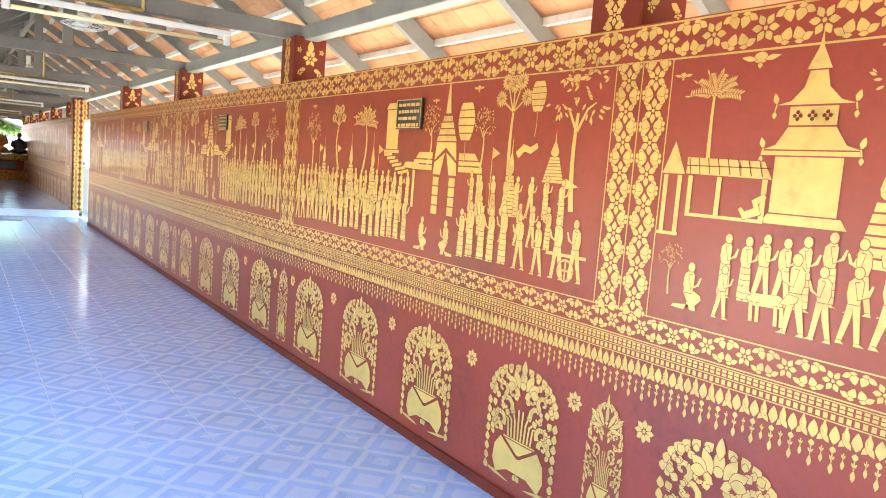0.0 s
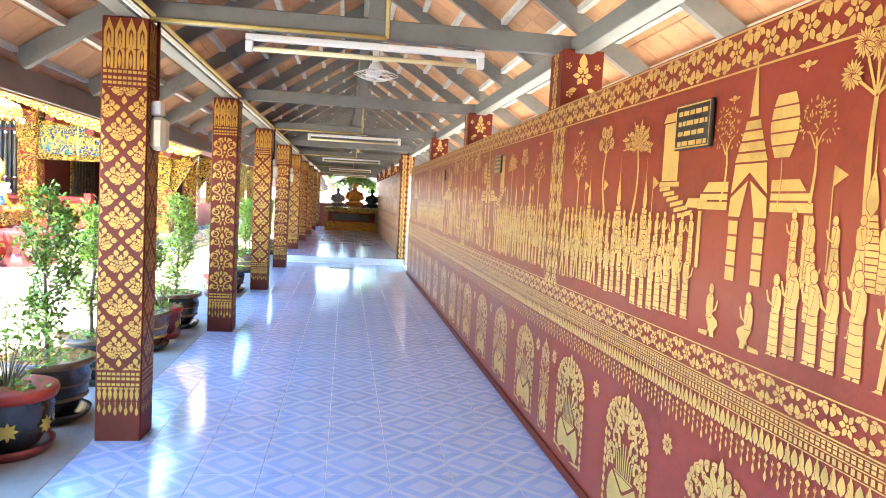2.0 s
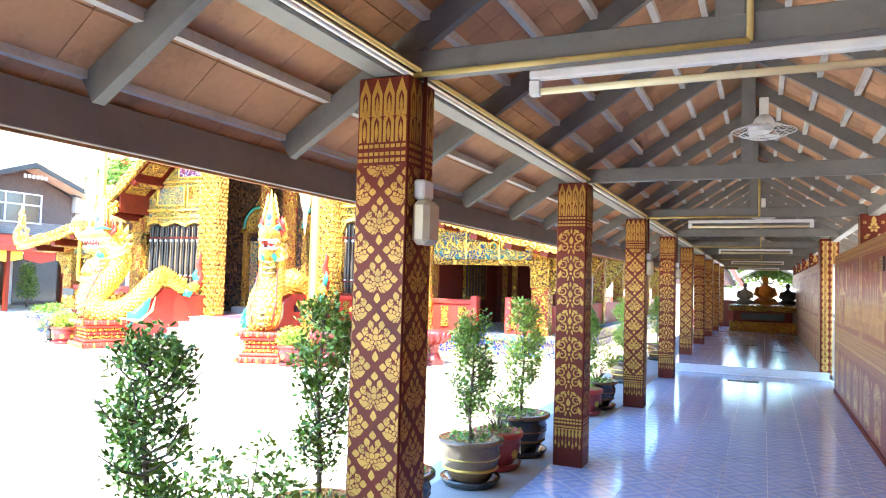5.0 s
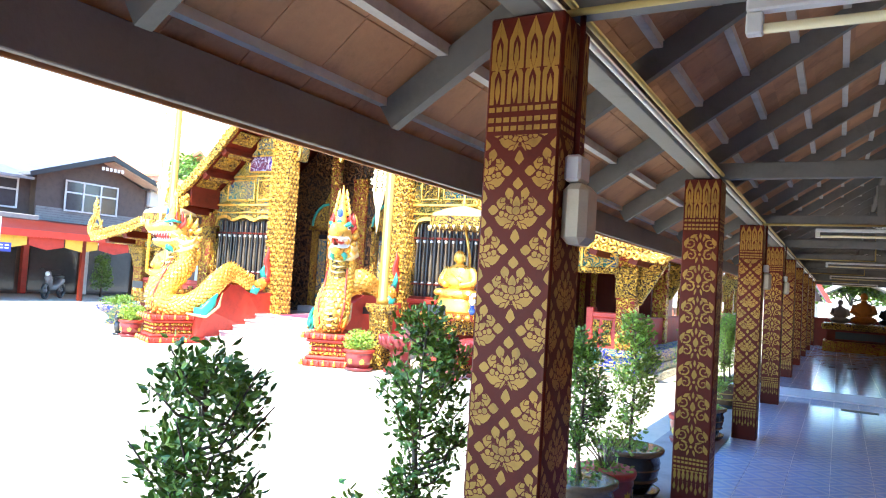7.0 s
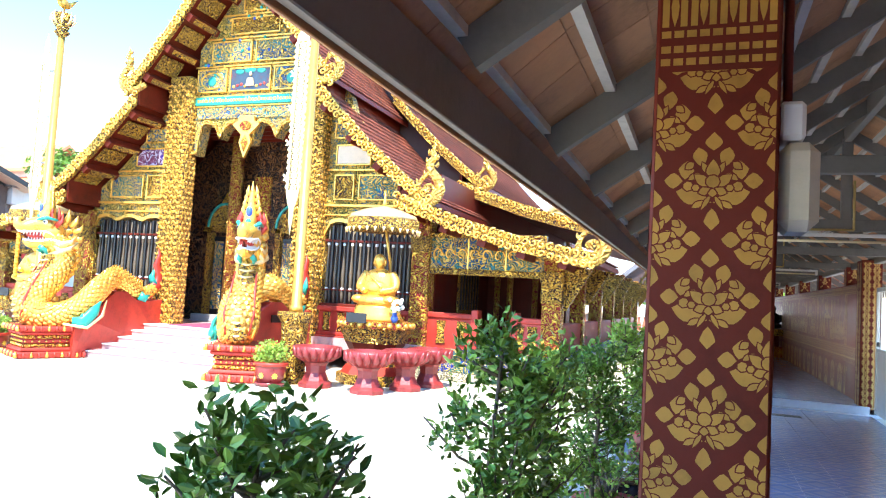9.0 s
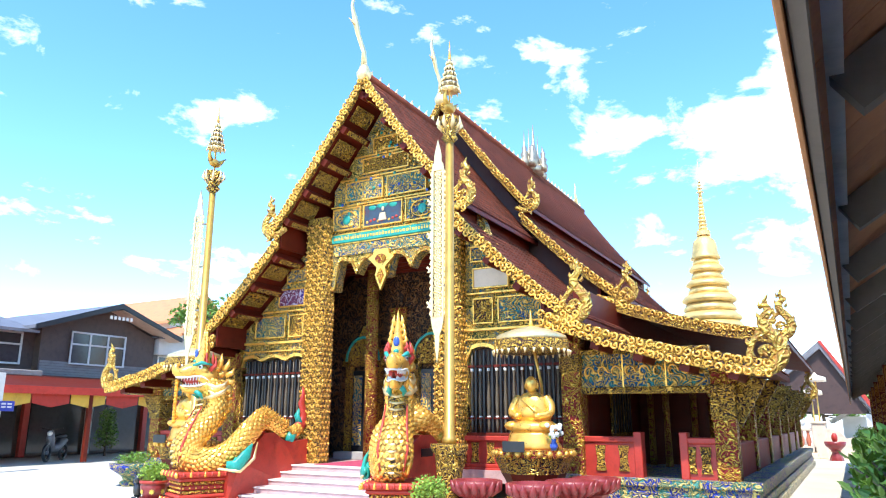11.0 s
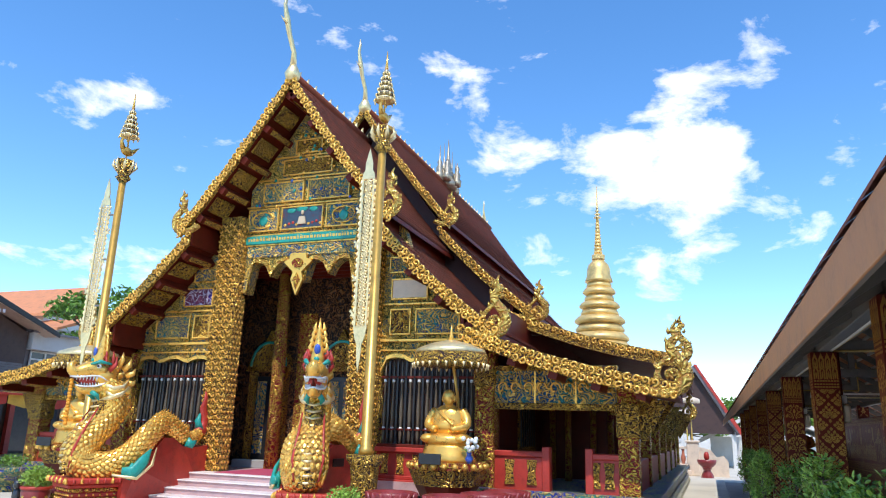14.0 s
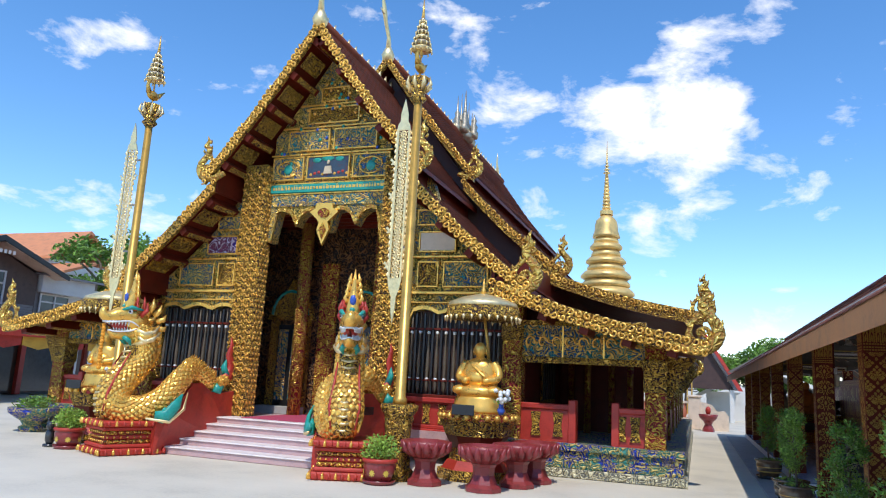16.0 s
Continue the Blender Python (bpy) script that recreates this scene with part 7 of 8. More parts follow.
    for j in range(4):
        part("tail_flame", Geo().tube([(bx, 2.16 + 0.04 * j, 1.35 + 0.12 * j), (bx, 2.3, 1.42 + 0.12 * j), (bx, 2.28, 1.54 + 0.1 * j)], [0.05, 0.035, 0.005], 6, 0.6), M_GOLD, d)
    for j in range(9):
        t = j / 8
        z, y = 0.95 + 0.9 * t, (0.1, 0.2, 0.28, 0.35, 0.4, 0.42, 0.42, 0.4, 0.34)[j] - 0.02
        part("neck_frill", Geo().tube([(0, y, z), (0, y + 0.07, z + 0.04), (0, y + 0.1, z + 0.13)], [0.06, 0.045, 0.006], 6, 0.5), M_GOLD, d)
    for sx in (1, -1):
        part("collar", Geo().tube([(sx * 0.02, -0.02, 1.6), (sx * 0.17, 0.1, 1.66), (sx * 0.22, 0.24, 1.72), (sx * 0.18, 0.38, 1.84)], [0.02, 0.04, 0.04, 0.01], 6), M_GOLD_PALE, d, "pale gilt collar")
        part("chest_frill", Geo().tube([(sx * 0.2, -0.3, 0.58), (sx * 0.24, -0.22, 0.8), (sx * 0.2, -0.12, 1.02), (sx * 0.17, 0.0, 1.2)], [0.02, 0.03, 0.025, 0.008], 6), M_GOLD, d)
    if side < 0:
        for q in range(14):
            part("garland_flower", Geo().ball((-0.02 + 0.01 * (q % 2), -0.44, 1.9 - 0.05 * q), 0.034, 7, 5), M_YELLOW_FLOWER, d, "orange garland flower")
    # red wall under the body
    prof = [(0.36, -0.03), (2.3, -0.03), (2.3, 0.94), (1.9, 0.9), (1.55, 0.92), (1.3, 1.06), (1.05, 1.06), (0.8, 0.88), (0.55, 0.6), (0.36, 0.5)]
    part("balustrade_wall", Geo().prism(prof, lambda u, v, q: (bx + q, u, v), -0.12, 0.12), M_RED, d, "red painted balustrade wall")
    part("plaque", Geo().box(bx + side * 0.12, bx + side * 0.14, 1.05, 1.32, 0.74, 0.86) if side > 0 else Geo().box(bx + 0.12, bx + 0.14, 1.05, 1.32, 0.74, 0.86), M_BLACK, d, "small dark plaque")
    # head, neck and pedestal turn outwards from the steps
    for ob in [c for q in d.children for c in (q, *q.children)]:
        m = ob.matrix_basis.copy()
        for v in ob.data.vertices:
            p = m @ v.co
            k = min(1.0, max(0.0, (1.15 - p.y) / 0.65))
            v.co = Matrix.Rotation(side * radians(24) * k * k * (3 - 2 * k), 4, "Z") @ p
        ob.matrix_basis = Matrix.Identity(4)
    return d


dragon(-1)
dragon(1)

# ---- banner poles ----
def banner_pole(side):
    x, y = (AX + 2.62 if side > 0 else -10.22), 13.05
    d = thing("banner_pole", (x, y, -0.03), "tall gilt pole with tiered finial and hanging filigree banner", "pole", "banner poles before the temple")
    part("pedestal", Geo().lathe([(0.24, 0.0), (0.24, 0.12), (0.19, 0.16), (0.17, 0.5), (0.2, 0.85), (0.26, 0.93), (0.26, 1.0)], 16), M_CARVED, d, "carved gilt drum pedestal")
    part("shaft", Geo().lathe([(0.1, 1.0), (0.095, 1.08), (0.075, 1.1), (0.06, 5.45)], 16), M_GOLD_PAINT, d)
    part("capital", Geo().lathe([(0.06, 5.4), (0.13, 5.48), (0.09, 5.53), (0.15, 5.64), (0.1, 5.68), (0.16, 5.8), (0.05, 5.84)], 12), M_CARVED, d, "gilt lotus capital")
    for k in range(8):
        a = k * math.pi / 4
        part("capital_leaf", Geo().tube([(0.1 * math.cos(a), 0.1 * math.sin(a), 5.6), (0.19 * math.cos(a), 0.19 * math.sin(a), 5.7), (0.17 * math.cos(a), 0.17 * math.sin(a), 5.82)], [0.03, 0.03, 0.005], 5), M_GOLD_PALE, d)
    part("bird", Geo().ball((0, 0, 5.98), (0.07, 0.14, 0.08), 10, 7).tube([(0, -0.1, 6.0), (0, -0.15, 6.12), (0, -0.12, 6.22), (0, -0.2, 6.2)], [0.05, 0.03, 0.03, 0.006], 7).tube([(0, 0.1, 6.0), (0, 0.26, 6.14)], [0.05, 0.01], 6), M_GOLD_PAINT, d, "small gilt bird")
    part("rod", Geo().tube([(0, 0, 5.84), (0, 0, 7.0)], 0.014, 6), M_GOLD_PAINT, d)
    for k in range(6):
        z, r = 6.26 + 0.095 * k, 0.16 - 0.022 * k
        ti = part("tier", Geo().lathe([(r, z), (r * 0.97, z + 0.025), (r * 0.55, z + 0.05), (r * 0.5, z + 0.09), (0.02, z + 0.092)], 14), M_SILVER if k % 2 else M_GOLD_PALE, d, "pale gilt umbrella tier")
        for q in range(10):
            a = 2 * math.pi * q / 10
            part("hanging_leaf", Geo().tube([(r * math.cos(a), r * math.sin(a), z + 0.01), (1.06 * r * math.cos(a), 1.06 * r * math.sin(a), z - 0.02), (1.02 * r * math.cos(a), 1.02 * r * math.sin(a), z - 0.05)], [0.014, 0.016, 0.003], 4), M_GOLD_PALE, ti)
    part("tip", Geo().lathe([(0.03, 6.78), (0.02, 6.9), (0.004, 7.12)], 8), M_GOLD, d)
    bx = -0.2 if side > 0 else -0.3
    bn = part("banner", Geo().box(bx - 0.006, bx + 0.006, -0.006, 0.006, 2.2, 5.45), M_GOLD_PALE, d, "long filigree metal banner with butterflies")
    for sx in (-0.09, 0.09):
        part("banner_edge", Geo().box(bx + sx - 0.016, bx + sx + 0.016, -0.012, 0.012, 2.75, 5.0, 0.003), M_GOLD_PALE, bn)
    for k in range(24):
        z = 2.8 + 0.093 * k
        g = Geo().tube([(bx + 0.045 * math.cos(t), 0, z + 0.045 * math.sin(t)) for t in [i * math.pi / 5 for i in range(11)]], 0.012, 5)
        g.tube([(bx - 0.08, 0, z - 0.045), (bx + 0.08, 0, z + 0.045)], 0.01, 4).tube([(bx - 0.08, 0, z + 0.045), (bx + 0.08, 0, z - 0.045)], 0.01, 4)
        part("filigree", g, M_GOLD_PALE, bn)
        for sx in (1, -1):
            part("edge_leaf", Geo().tube([(bx + sx * 0.1, 0, z - 0.02), (bx + sx * 0.125, 0, z + 0.01), (bx + sx * 0.115, 0, z + 0.06)], [0.016, 0.02, 0.003], 5, 0.6), M_GOLD_PALE, bn)
    part("banner_tip", Geo().prism([(bx - 0.11, 2.76), (bx + 0.11, 2.76), (bx + 0.08, 2.6), (bx + 0.04, 2.5), (bx + 0.03, 2.3), (bx, 2.1), (bx - 0.03, 2.3), (bx - 0.04, 2.5), (bx - 0.08, 2.6)], front, -0.008, 0.008), M_GOLD_PALE, bn)
    part("banner_head", Geo().prism([(bx - 0.11, 5.0), (bx + 0.11, 5.0), (bx + 0.09, 5.1), (bx + 0.06, 5.14), (bx + 0.06, 5.25), (bx, 5.5), (bx - 0.06, 5.25), (bx - 0.06, 5.14), (bx - 0.09, 5.1)], front, -0.008, 0.008), M_GOLD_PALE, bn)
    for k in range(4):
        z = 2.95 + 0.52 * k
        for sx in (1, -1):
            part("butterfly", Geo().prism([(bx + sx * 0.11, z), (bx + sx * 0.17, z + 0.06), (bx + sx * 0.19, z + 0.03), (bx + sx * 0.15, z), (bx + sx * 0.18, z - 0.04), (bx + sx * 0.13, z - 0.04)], front, -0.006, 0.006), M_GOLD_PALE, bn, "pale metal butterfly")
    for z in (3.2, 4.0, 4.8):
        part("arm", Geo().box(bx + 0.08, -0.05, -0.01, 0.01, z, z + 0.03), M_TIMBER, d)
    return d


banner_pole(-1)
banner_pole(1)


# ---- parasols and seated gilt figures ----
def parasol_shrine(side, statue=True):
    x, y = AX + side * 3.5, 13.92
    ped = thing("shrine_pedestal", (x, y, -0.03), "octagonal carved gilt pedestal on red courses", "pedestal", "shrines before the temple")
    for prof, mt in (((0.56, 0.0, 0.56, 0.14), M_CARVED), ((0.5, 0.14, 0.42, 0.26), M_RED), ((0.4, 0.26, 0.36, 0.42), M_CARVED), ((0.36, 0.42, 0.46, 0.6), M_MAROON_DARK), ((0.46, 0.6, 0.56, 0.82), M_CARVED), ((0.58, 0.82, 0.58, 0.92), M_CARVED_RED)):
        part("course", Geo().lathe([(prof[0], prof[1]), (prof[2], prof[3])], 8, smooth=False, sides=0.5), mt, ped)
    for k in range(24):
        a = 2 * math.pi * k / 24
        part("petal", Geo().ball((0.555 * math.cos(a), 0.555 * math.sin(a), 0.87), (0.05, 0.05, 0.045), 6, 5), M_GOLD, ped)
    part("name_plate", Geo().box(-0.2, 0.12, -0.62, -0.6, 0.9, 1.04, 0.004), M_BLACK, ped, "black name plate")
    g = Geo()
    g.lathe([(0.4, 0.0), (0.41, 0.03), (0.37, 0.1), (0.35, 0.2), (0.33, 0.24)], 24, squash=(1, 0.8))
    g.lathe([(0.3, 0.22), (0.36, 0.27), (0.35, 0.34), (0.27, 0.39)], 24, squash=(1, 0.82))
    g.lathe([(0.26, 0.36), (0.275, 0.44), (0.26, 0.54), (0.235, 0.63), (0.22, 0.7), (0.14, 0.765), (0.065, 0.79), (0.06, 0.82)], 20, squash=(1, 0.72))
    g.ball((0, -0.1, 0.5), (0.2, 0.14, 0.13), 14, 9)
    g.ball((0, -0.02, 0.9), (0.095, 0.1, 0.115), 14, 10)
    for k in (1, -1):
        g.tube(smooth_path([(k * 0.2, 0.0, 0.72), (k * 0.27, -0.01, 0.6), (k * 0.28, -0.08, 0.49), (k * 0.12, -0.23, 0.45)], 3), smooth_path([(r, 0, 0) for r in (0.065, 0.07, 0.06, 0.045)], 3, True), 10)
        g.ball((k * 0.25, -0.14, 0.32), (0.12, 0.12, 0.07), 12, 8)
        g.ball((k * 0.094, -0.01, 0.88), (0.014, 0.03, 0.055), 8, 6)
    g.tube(smooth_path([(-0.19, -0.06, 0.74), (0.0, -0.2, 0.62), (0.16, -0.24, 0.5)], 4), 0.018, 6)
    st = part("statue", g, M_GOLD)
    st.matrix_basis = pose(x, y, 0.89)
    tagged(st, "seated gilded statue on a carved pedestal", "statue", "seated gilt figures")
    um = thing("parasol", (x + 0.06, y + 0.32, 0.89), "gilt ceremonial parasol with filigree fringe over the statue", "parasol", "ceremonial parasols")
    part("stem", Geo().tube([(0, 0, 0.0), (-0.02, -0.05, 0.9), (-0.06, -0.3, 1.6)], 0.024, 8), M_GOLD_PAINT, um)
    part("canopy", Geo().lathe([(0.54, 1.52), (0.5, 1.6), (0.3, 1.68), (0.05, 1.74), (0.02, 1.74)], 28, (-0.06, -0.3, 0)), M_GOLD_PALE, um, "pale gilt parasol canopy")
    part("fringe", Geo().lathe([(0.56, 1.36), (0.545, 1.4), (0.54, 1.53)], 28, (-0.06, -0.3, 0)), M_CARVED, um, "pierced gilt fringe")
    for k in range(28):
        a = 2 * math.pi * k / 28
        part("fringe_leaf", Geo().tube([(-0.06 + 0.555 * math.cos(a), -0.3 + 0.555 * math.sin(a), 1.38), (-0.06 + 0.56 * math.cos(a), -0.3 + 0.56 * math.sin(a), 1.31)], [0.03, 0.004], 4), M_GOLD_PALE, um)
    part("finial", Geo().lathe([(0.05, 1.74), (0.03, 1.8), (0.02, 1.86), (0.004, 2.0)], 8, (-0.06, -0.3, 0)), M_GOLD, um)
    fl = thing("flower_vase", (x + side * 0.0 + 0.42, y - 0.3, 0.89), "small blue vase of white flowers on the pedestal", "vase", "vases on the shrines")
    part("vase", Geo().lathe([(0.03, 0), (0.06, 0.06), (0.03, 0.12), (0.04, 0.15)], 10), M_BLUE, fl)
    rng = random.Random(5)
    for k in range(12):
        part("flower", Geo().ball((rng.uniform(-0.09, 0.09), rng.uniform(-0.09, 0.09), rng.uniform(0.18, 0.34)), 0.035, 6, 4), M_WHITE, fl)
    part("leaves", leaf_cloud(30, (0, 0, 0.2), (0.09, 0.09, 0.08), 0.05, 2), M_LEAF_LIGHT, fl)


def leaf_cloud(n, c, r, size, seed, shell=0.5, lift=0.0):
    """Many small folded leaves around c, thinning outward."""
    rng = random.Random(seed)
    g = Geo()
    for _ in range(n):
        th, ph = rng.uniform(0, 2 * math.pi), math.acos(rng.uniform(-1, 1))
        q = rng.random() ** shell
        p = Vector((c[0] + r[0] * q * math.sin(ph) * math.cos(th), c[1] + r[1] * q * math.sin(ph) * math.sin(th), c[2] + r[2] * q * math.cos(ph)))
        d = Vector((rng.gauss(0, 1) + math.cos(th) * 0.8, rng.gauss(0, 1) + math.sin(th) * 0.8, rng.gauss(0.3 + lift, 0.7))).normalized()
        s = d.cross(Vector((rng.gauss(0, 1), rng.gauss(0, 1), rng.gauss(0, 1)))).normalized()
        l = size * rng.uniform(0.65, 1.25)
        w = l * 0.24
        up = s.cross(d) * (w * 0.35)
        g.raw([p, p + d * l * 0.4 - s * w + up, p + d * l * 0.75 - s * w * 0.75 + up, p + d * l, p + d * l * 0.75 + s * w * 0.75 + up, p + d * l * 0.4 + s * w + up], [(0, 1, 2, 3), (0, 3, 4, 5)])
    return g


parasol_shrine(1)
parasol_shrine(-1)

# lotus basins
for x, y, s in ((-4.72, 12.9, 1.0), (-3.9, 12.85, 1.05), (-3.62, 13.5, 1.0), (-3.5, 14.1, 1.0)):
    u = thing("lotus_basin", (x, y, -0.03), "dark red stone lotus basin on a flared foot", "urn", "lotus basins before the temple")
    part("foot", Geo().lathe([(0.24, 0), (0.24, 0.05), (0.19, 0.09), (0.14, 0.2), (0.15, 0.3), (0.18, 0.34)], 8, smooth=False), M_STONE_PINK, u)
    part("bowl", Geo().lathe([(0.14, 0.33), (0.24, 0.4), (0.32, 0.5), (0.31, 0.56), (0.27, 0.56), (0.26, 0.5)], 20), M_STONE_PINK, u)
    for k in range(16):
        a = 2 * math.pi * k / 16
        part("petal", Geo().tube([(0.2 * math.cos(a), 0.2 * math.sin(a), 0.37), (0.3 * math.cos(a), 0.3 * math.sin(a), 0.46), (0.335 * math.cos(a), 0.335 * math.sin(a), 0.555)], [0.03, 0.055, 0.012], 6), M_STONE_PINK, u)
    part("water", Geo().lathe([(0.26, 0.51), (0.26, 0.515)], 20), M_SOIL, u, "dark water")


# ---- plant pots ----
def pot(kind, x, y, s, plant, seed, z=-0.006):
    glaze, col = ((M_GLAZE_BROWN, "brown"), (M_GLAZE_BLACK if seed == 3 else M_GLAZE_RED, "red rimmed"), (M_GLAZE_BLACK, "black"))[kind]
    d = thing("potted_plant", (x, y, z), f"{('small leafy tree', 'low spreading shrub', 'bushy green shrub')[plant]} in a {col} glazed pot on a saucer", "potted plant", "pots along the gallery" if x > -2 else "pots in the courtyard", rz=seed * 47)
    part("saucer", Geo().lathe([(0.19 * s, 0), (0.22 * s, 0.03), (0.23 * s, 0.055), (0.2 * s, 0.05), (0.16 * s, 0.02)], 20), M_GLAZE_BLACK if kind != 1 else M_GLAZE_RED, d)
    part("pot", Geo().lathe([(0.13 * s, 0.02), (0.16 * s, 0.05), (0.21 * s, 0.16 * s), (0.225 * s, 0.25 * s), (0.21 * s, 0.29 * s), (0.235 * s, 0.31 * s), (0.235 * s, 0.335 * s), (0.2 * s, 0.335 * s), (0.19 * s, 0.29 * s)], 24), glaze, d)
    if kind == 1:
        for k in range(7):
            a = 2 * math.pi * k / 7
            g = Geo()
            decal(g, [leaf(0, 0, b, 0.05 * s, 0.024 * s, 4) for b in range(0, 360, 45)], lambda u, v, a=a: ((0.222 * s) * math.cos(a + u / (0.22 * s)), (0.222 * s) * math.sin(a + u / (0.22 * s)), 0.16 * s + v))
            part("painted_flower", g, M_YELLOW, d, "yellow painted flower")
        part("rim", Geo().lathe([(0.236 * s, 0.29 * s), (0.245 * s, 0.32 * s), (0.24 * s, 0.34 * s), (0.2 * s, 0.34 * s)], 24), M_RED, d, "red rim")
    else:
        part("rim", Geo().lathe([(0.22 * s, 0.3 * s), (0.25 * s, 0.32 * s), (0.25 * s, 0.345 * s), (0.205 * s, 0.345 * s)], 24), M_GLAZE_BROWN, d, "rolled rim")
        for zz in (0.12, 0.2):
            part("relief_band", Geo().lathe([(0.2 * s * (0.93 + zz * 0.6), zz * s), (0.21 * s * (0.93 + zz * 0.6) + 0.004, (zz + 0.012) * s), (0.2 * s * (0.95 + zz * 0.6), (zz + 0.024) * s)], 24), M_GOLD_PAINT if kind == 0 else M_GLAZE_BROWN, d)
    part("soil", Geo().lathe([(0.2 * s, 0.295 * s), (0.2 * s, 0.305 * s), (0.1 * s, 0.315 * s)], 16), M_SOIL, d)
    tagged(part("groundcover", leaf_cloud(160, (0, 0, 0.33 * s), (0.19 * s, 0.19 * s, 0.05), 0.04, seed + 50), M_LEAF_LIGHT, d), kind="stuff")
    z0 = 0.3 * s
    rng = random.Random(seed)
    if plant == 0:
        h = 1.045 * (1 + 0.08 * rng.uniform(-1, 1))
        trunk = [(0, 0, z0), (0.015, 0.01, z0 + 0.25 * h), (-0.01, 0.02, z0 + 0.5 * h), (0.0, 0.0, z0 + 0.8 * h)]
        part("trunk", Geo().tube(trunk, [0.014, 0.012, 0.009, 0.004], 6), M_TRUNK, d)
        br, crown = Geo(), Geo()
        for k in range(40):
            t = 0.2 + 0.76 * k / 40
            a = rng.uniform(0, 6.28)
            wdt = 0.19 * math.sin(math.pi * min(1, (t - 0.1) / 0.95)) ** 0.7
            l = wdt * rng.uniform(0.6, 1.1)
            p = (0.0, 0.0, z0 + t * 0.85 * h)
            e = (l * math.cos(a), l * math.sin(a), p[2] + l * rng.uniform(0.5, 1.1))
            br.tube([p, ((p[0] + e[0]) / 2, (p[1] + e[1]) / 2, p[2] + l * 0.2), e], [0.005, 0.004, 0.002], 4)
            q = leaf_cloud(62 if t < 0.45 else 74, ((p[0] + e[0] * 2) / 3, (p[1] + e[1] * 2) / 3, (p[2] + 2 * e[2]) / 3), (0.06, 0.06, 0.085), 0.03, seed * 100 + k, 0.6, 0.4)
            crown.add(q, Matrix.Identity(4))
        part("branch", br, M_TRUNK, d)
        tagged(part("crown", crown, M_LEAF if seed % 3 else M_LEAF_LIGHT, d, "small glossy leaves"), kind="stuff")
    elif plant == 1:
        br, crown = Geo(), Geo()
        for k in range(18):
            a, l = rng.uniform(0, 6.28), rng.uniform(0.12, 0.26)
            e = (l * 0.8 * math.cos(a), l * 0.8 * math.sin(a), z0 + 0.1 + rng.uniform(0.05, 0.28))
            br.tube([(0, 0, z0), (e[0] * 0.4, e[1] * 0.4, (z0 + e[2]) / 2), e], [0.005, 0.004, 0.002], 4)
            crown.add(leaf_cloud(30, e, (0.07, 0.07, 0.07), 0.035, seed * 100 + k), Matrix.Identity(4))
        part("branch", br, M_TRUNK, d)
        tagged(part("crown", crown, M_LEAF_LIGHT, d, "fine light green leaves"), kind="stuff")
    else:
        tagged(part("crown", leaf_cloud(900, (0, 0, z0 + 0.16 * s), (0.26 * s, 0.26 * s, 0.2 * s), 0.05, seed), M_LEAF_LIGHT, d, "dense green foliage"), kind="stuff")
    return d


M_YELLOW = material("yellow_enamel", (0.6, 0.42, 0.06), 0.4, var=0.2)
for kind, x, y, s, plant, seed in ((2, -0.35, 5.06, 1.0, 0, 1), (2, -0.22, 5.95, 1.0, 0, 2), (1, -0.2, 5.42, 0.95, 1, 3), (0, -0.2, 7.75, 0.9, 0, 4), (1, -0.19, 8.25, 0.8, 1, 5), (2, -0.17, 8.75, 0.95, 0, 6),
                                   (1, -0.12, 10.8, 0.8, 0, 7), (2, -0.08, 11.25, 0.9, 1, 8), (0, -0.2, 13.6, 0.9, 0, 9), (2, -0.2, 14.2, 0.9, 0, 10), (0, -0.2, 17.2, 0.9, 0, 11), (2, -0.25, 6.75, 0.9, 0, 12)):
    pot(kind, x, y, s, plant, seed)
pot(1, -5.22, 12.55, 0.95, 2, 21, -0.035)
pot(1, -10.68, 12.72, 0.95, 2, 22, -0.035)
pot(0, -11.2, 13.2, 0.8, 2, 23, -0.035)

# figurine beside the pot, and low blue planters by the left porch
dog = part("dog_figurine", Geo().ball((0, 0, 0.16), (0.08, 0.1, 0.14), 10, 8).ball((0, -0.05, 0.33), (0.07, 0.08, 0.075), 10, 7).tube([(0.05, 0, 0.38), (0.06, 0, 0.45)], [0.03, 0.006], 6).tube([(-0.05, 0, 0.38), (-0.06, 0, 0.45)], [0.03, 0.006], 6).lathe([(0.1, 0), (0.1, 0.04)], 10), M_GLAZE_BLACK)
dog.matrix_basis = pose(-11.06, 12.72, -0.035, 0, 0, 30)
tagged(dog, "small black glazed animal figurine beside the pot", "figurine")
for x, y in ((-13.9, 15.0), (-13.3, 14.3)):
    b = thing("planter_table", (x, y, -0.035), "low blue and white glazed planter with shrubs", "planter", "planters by the porch")
    part("bowl", Geo().lathe([(0.2, 0), (0.22, 0.08), (0.15, 0.12), (0.2, 0.2), (0.42, 0.34), (0.44, 0.44), (0.38, 0.44)], 20), M_TILE_BLUE, b)
    part("shrub", leaf_cloud(400, (0, 0, 0.5), (0.36, 0.36, 0.14), 0.06, int(-x * 10)), M_LEAF, b)

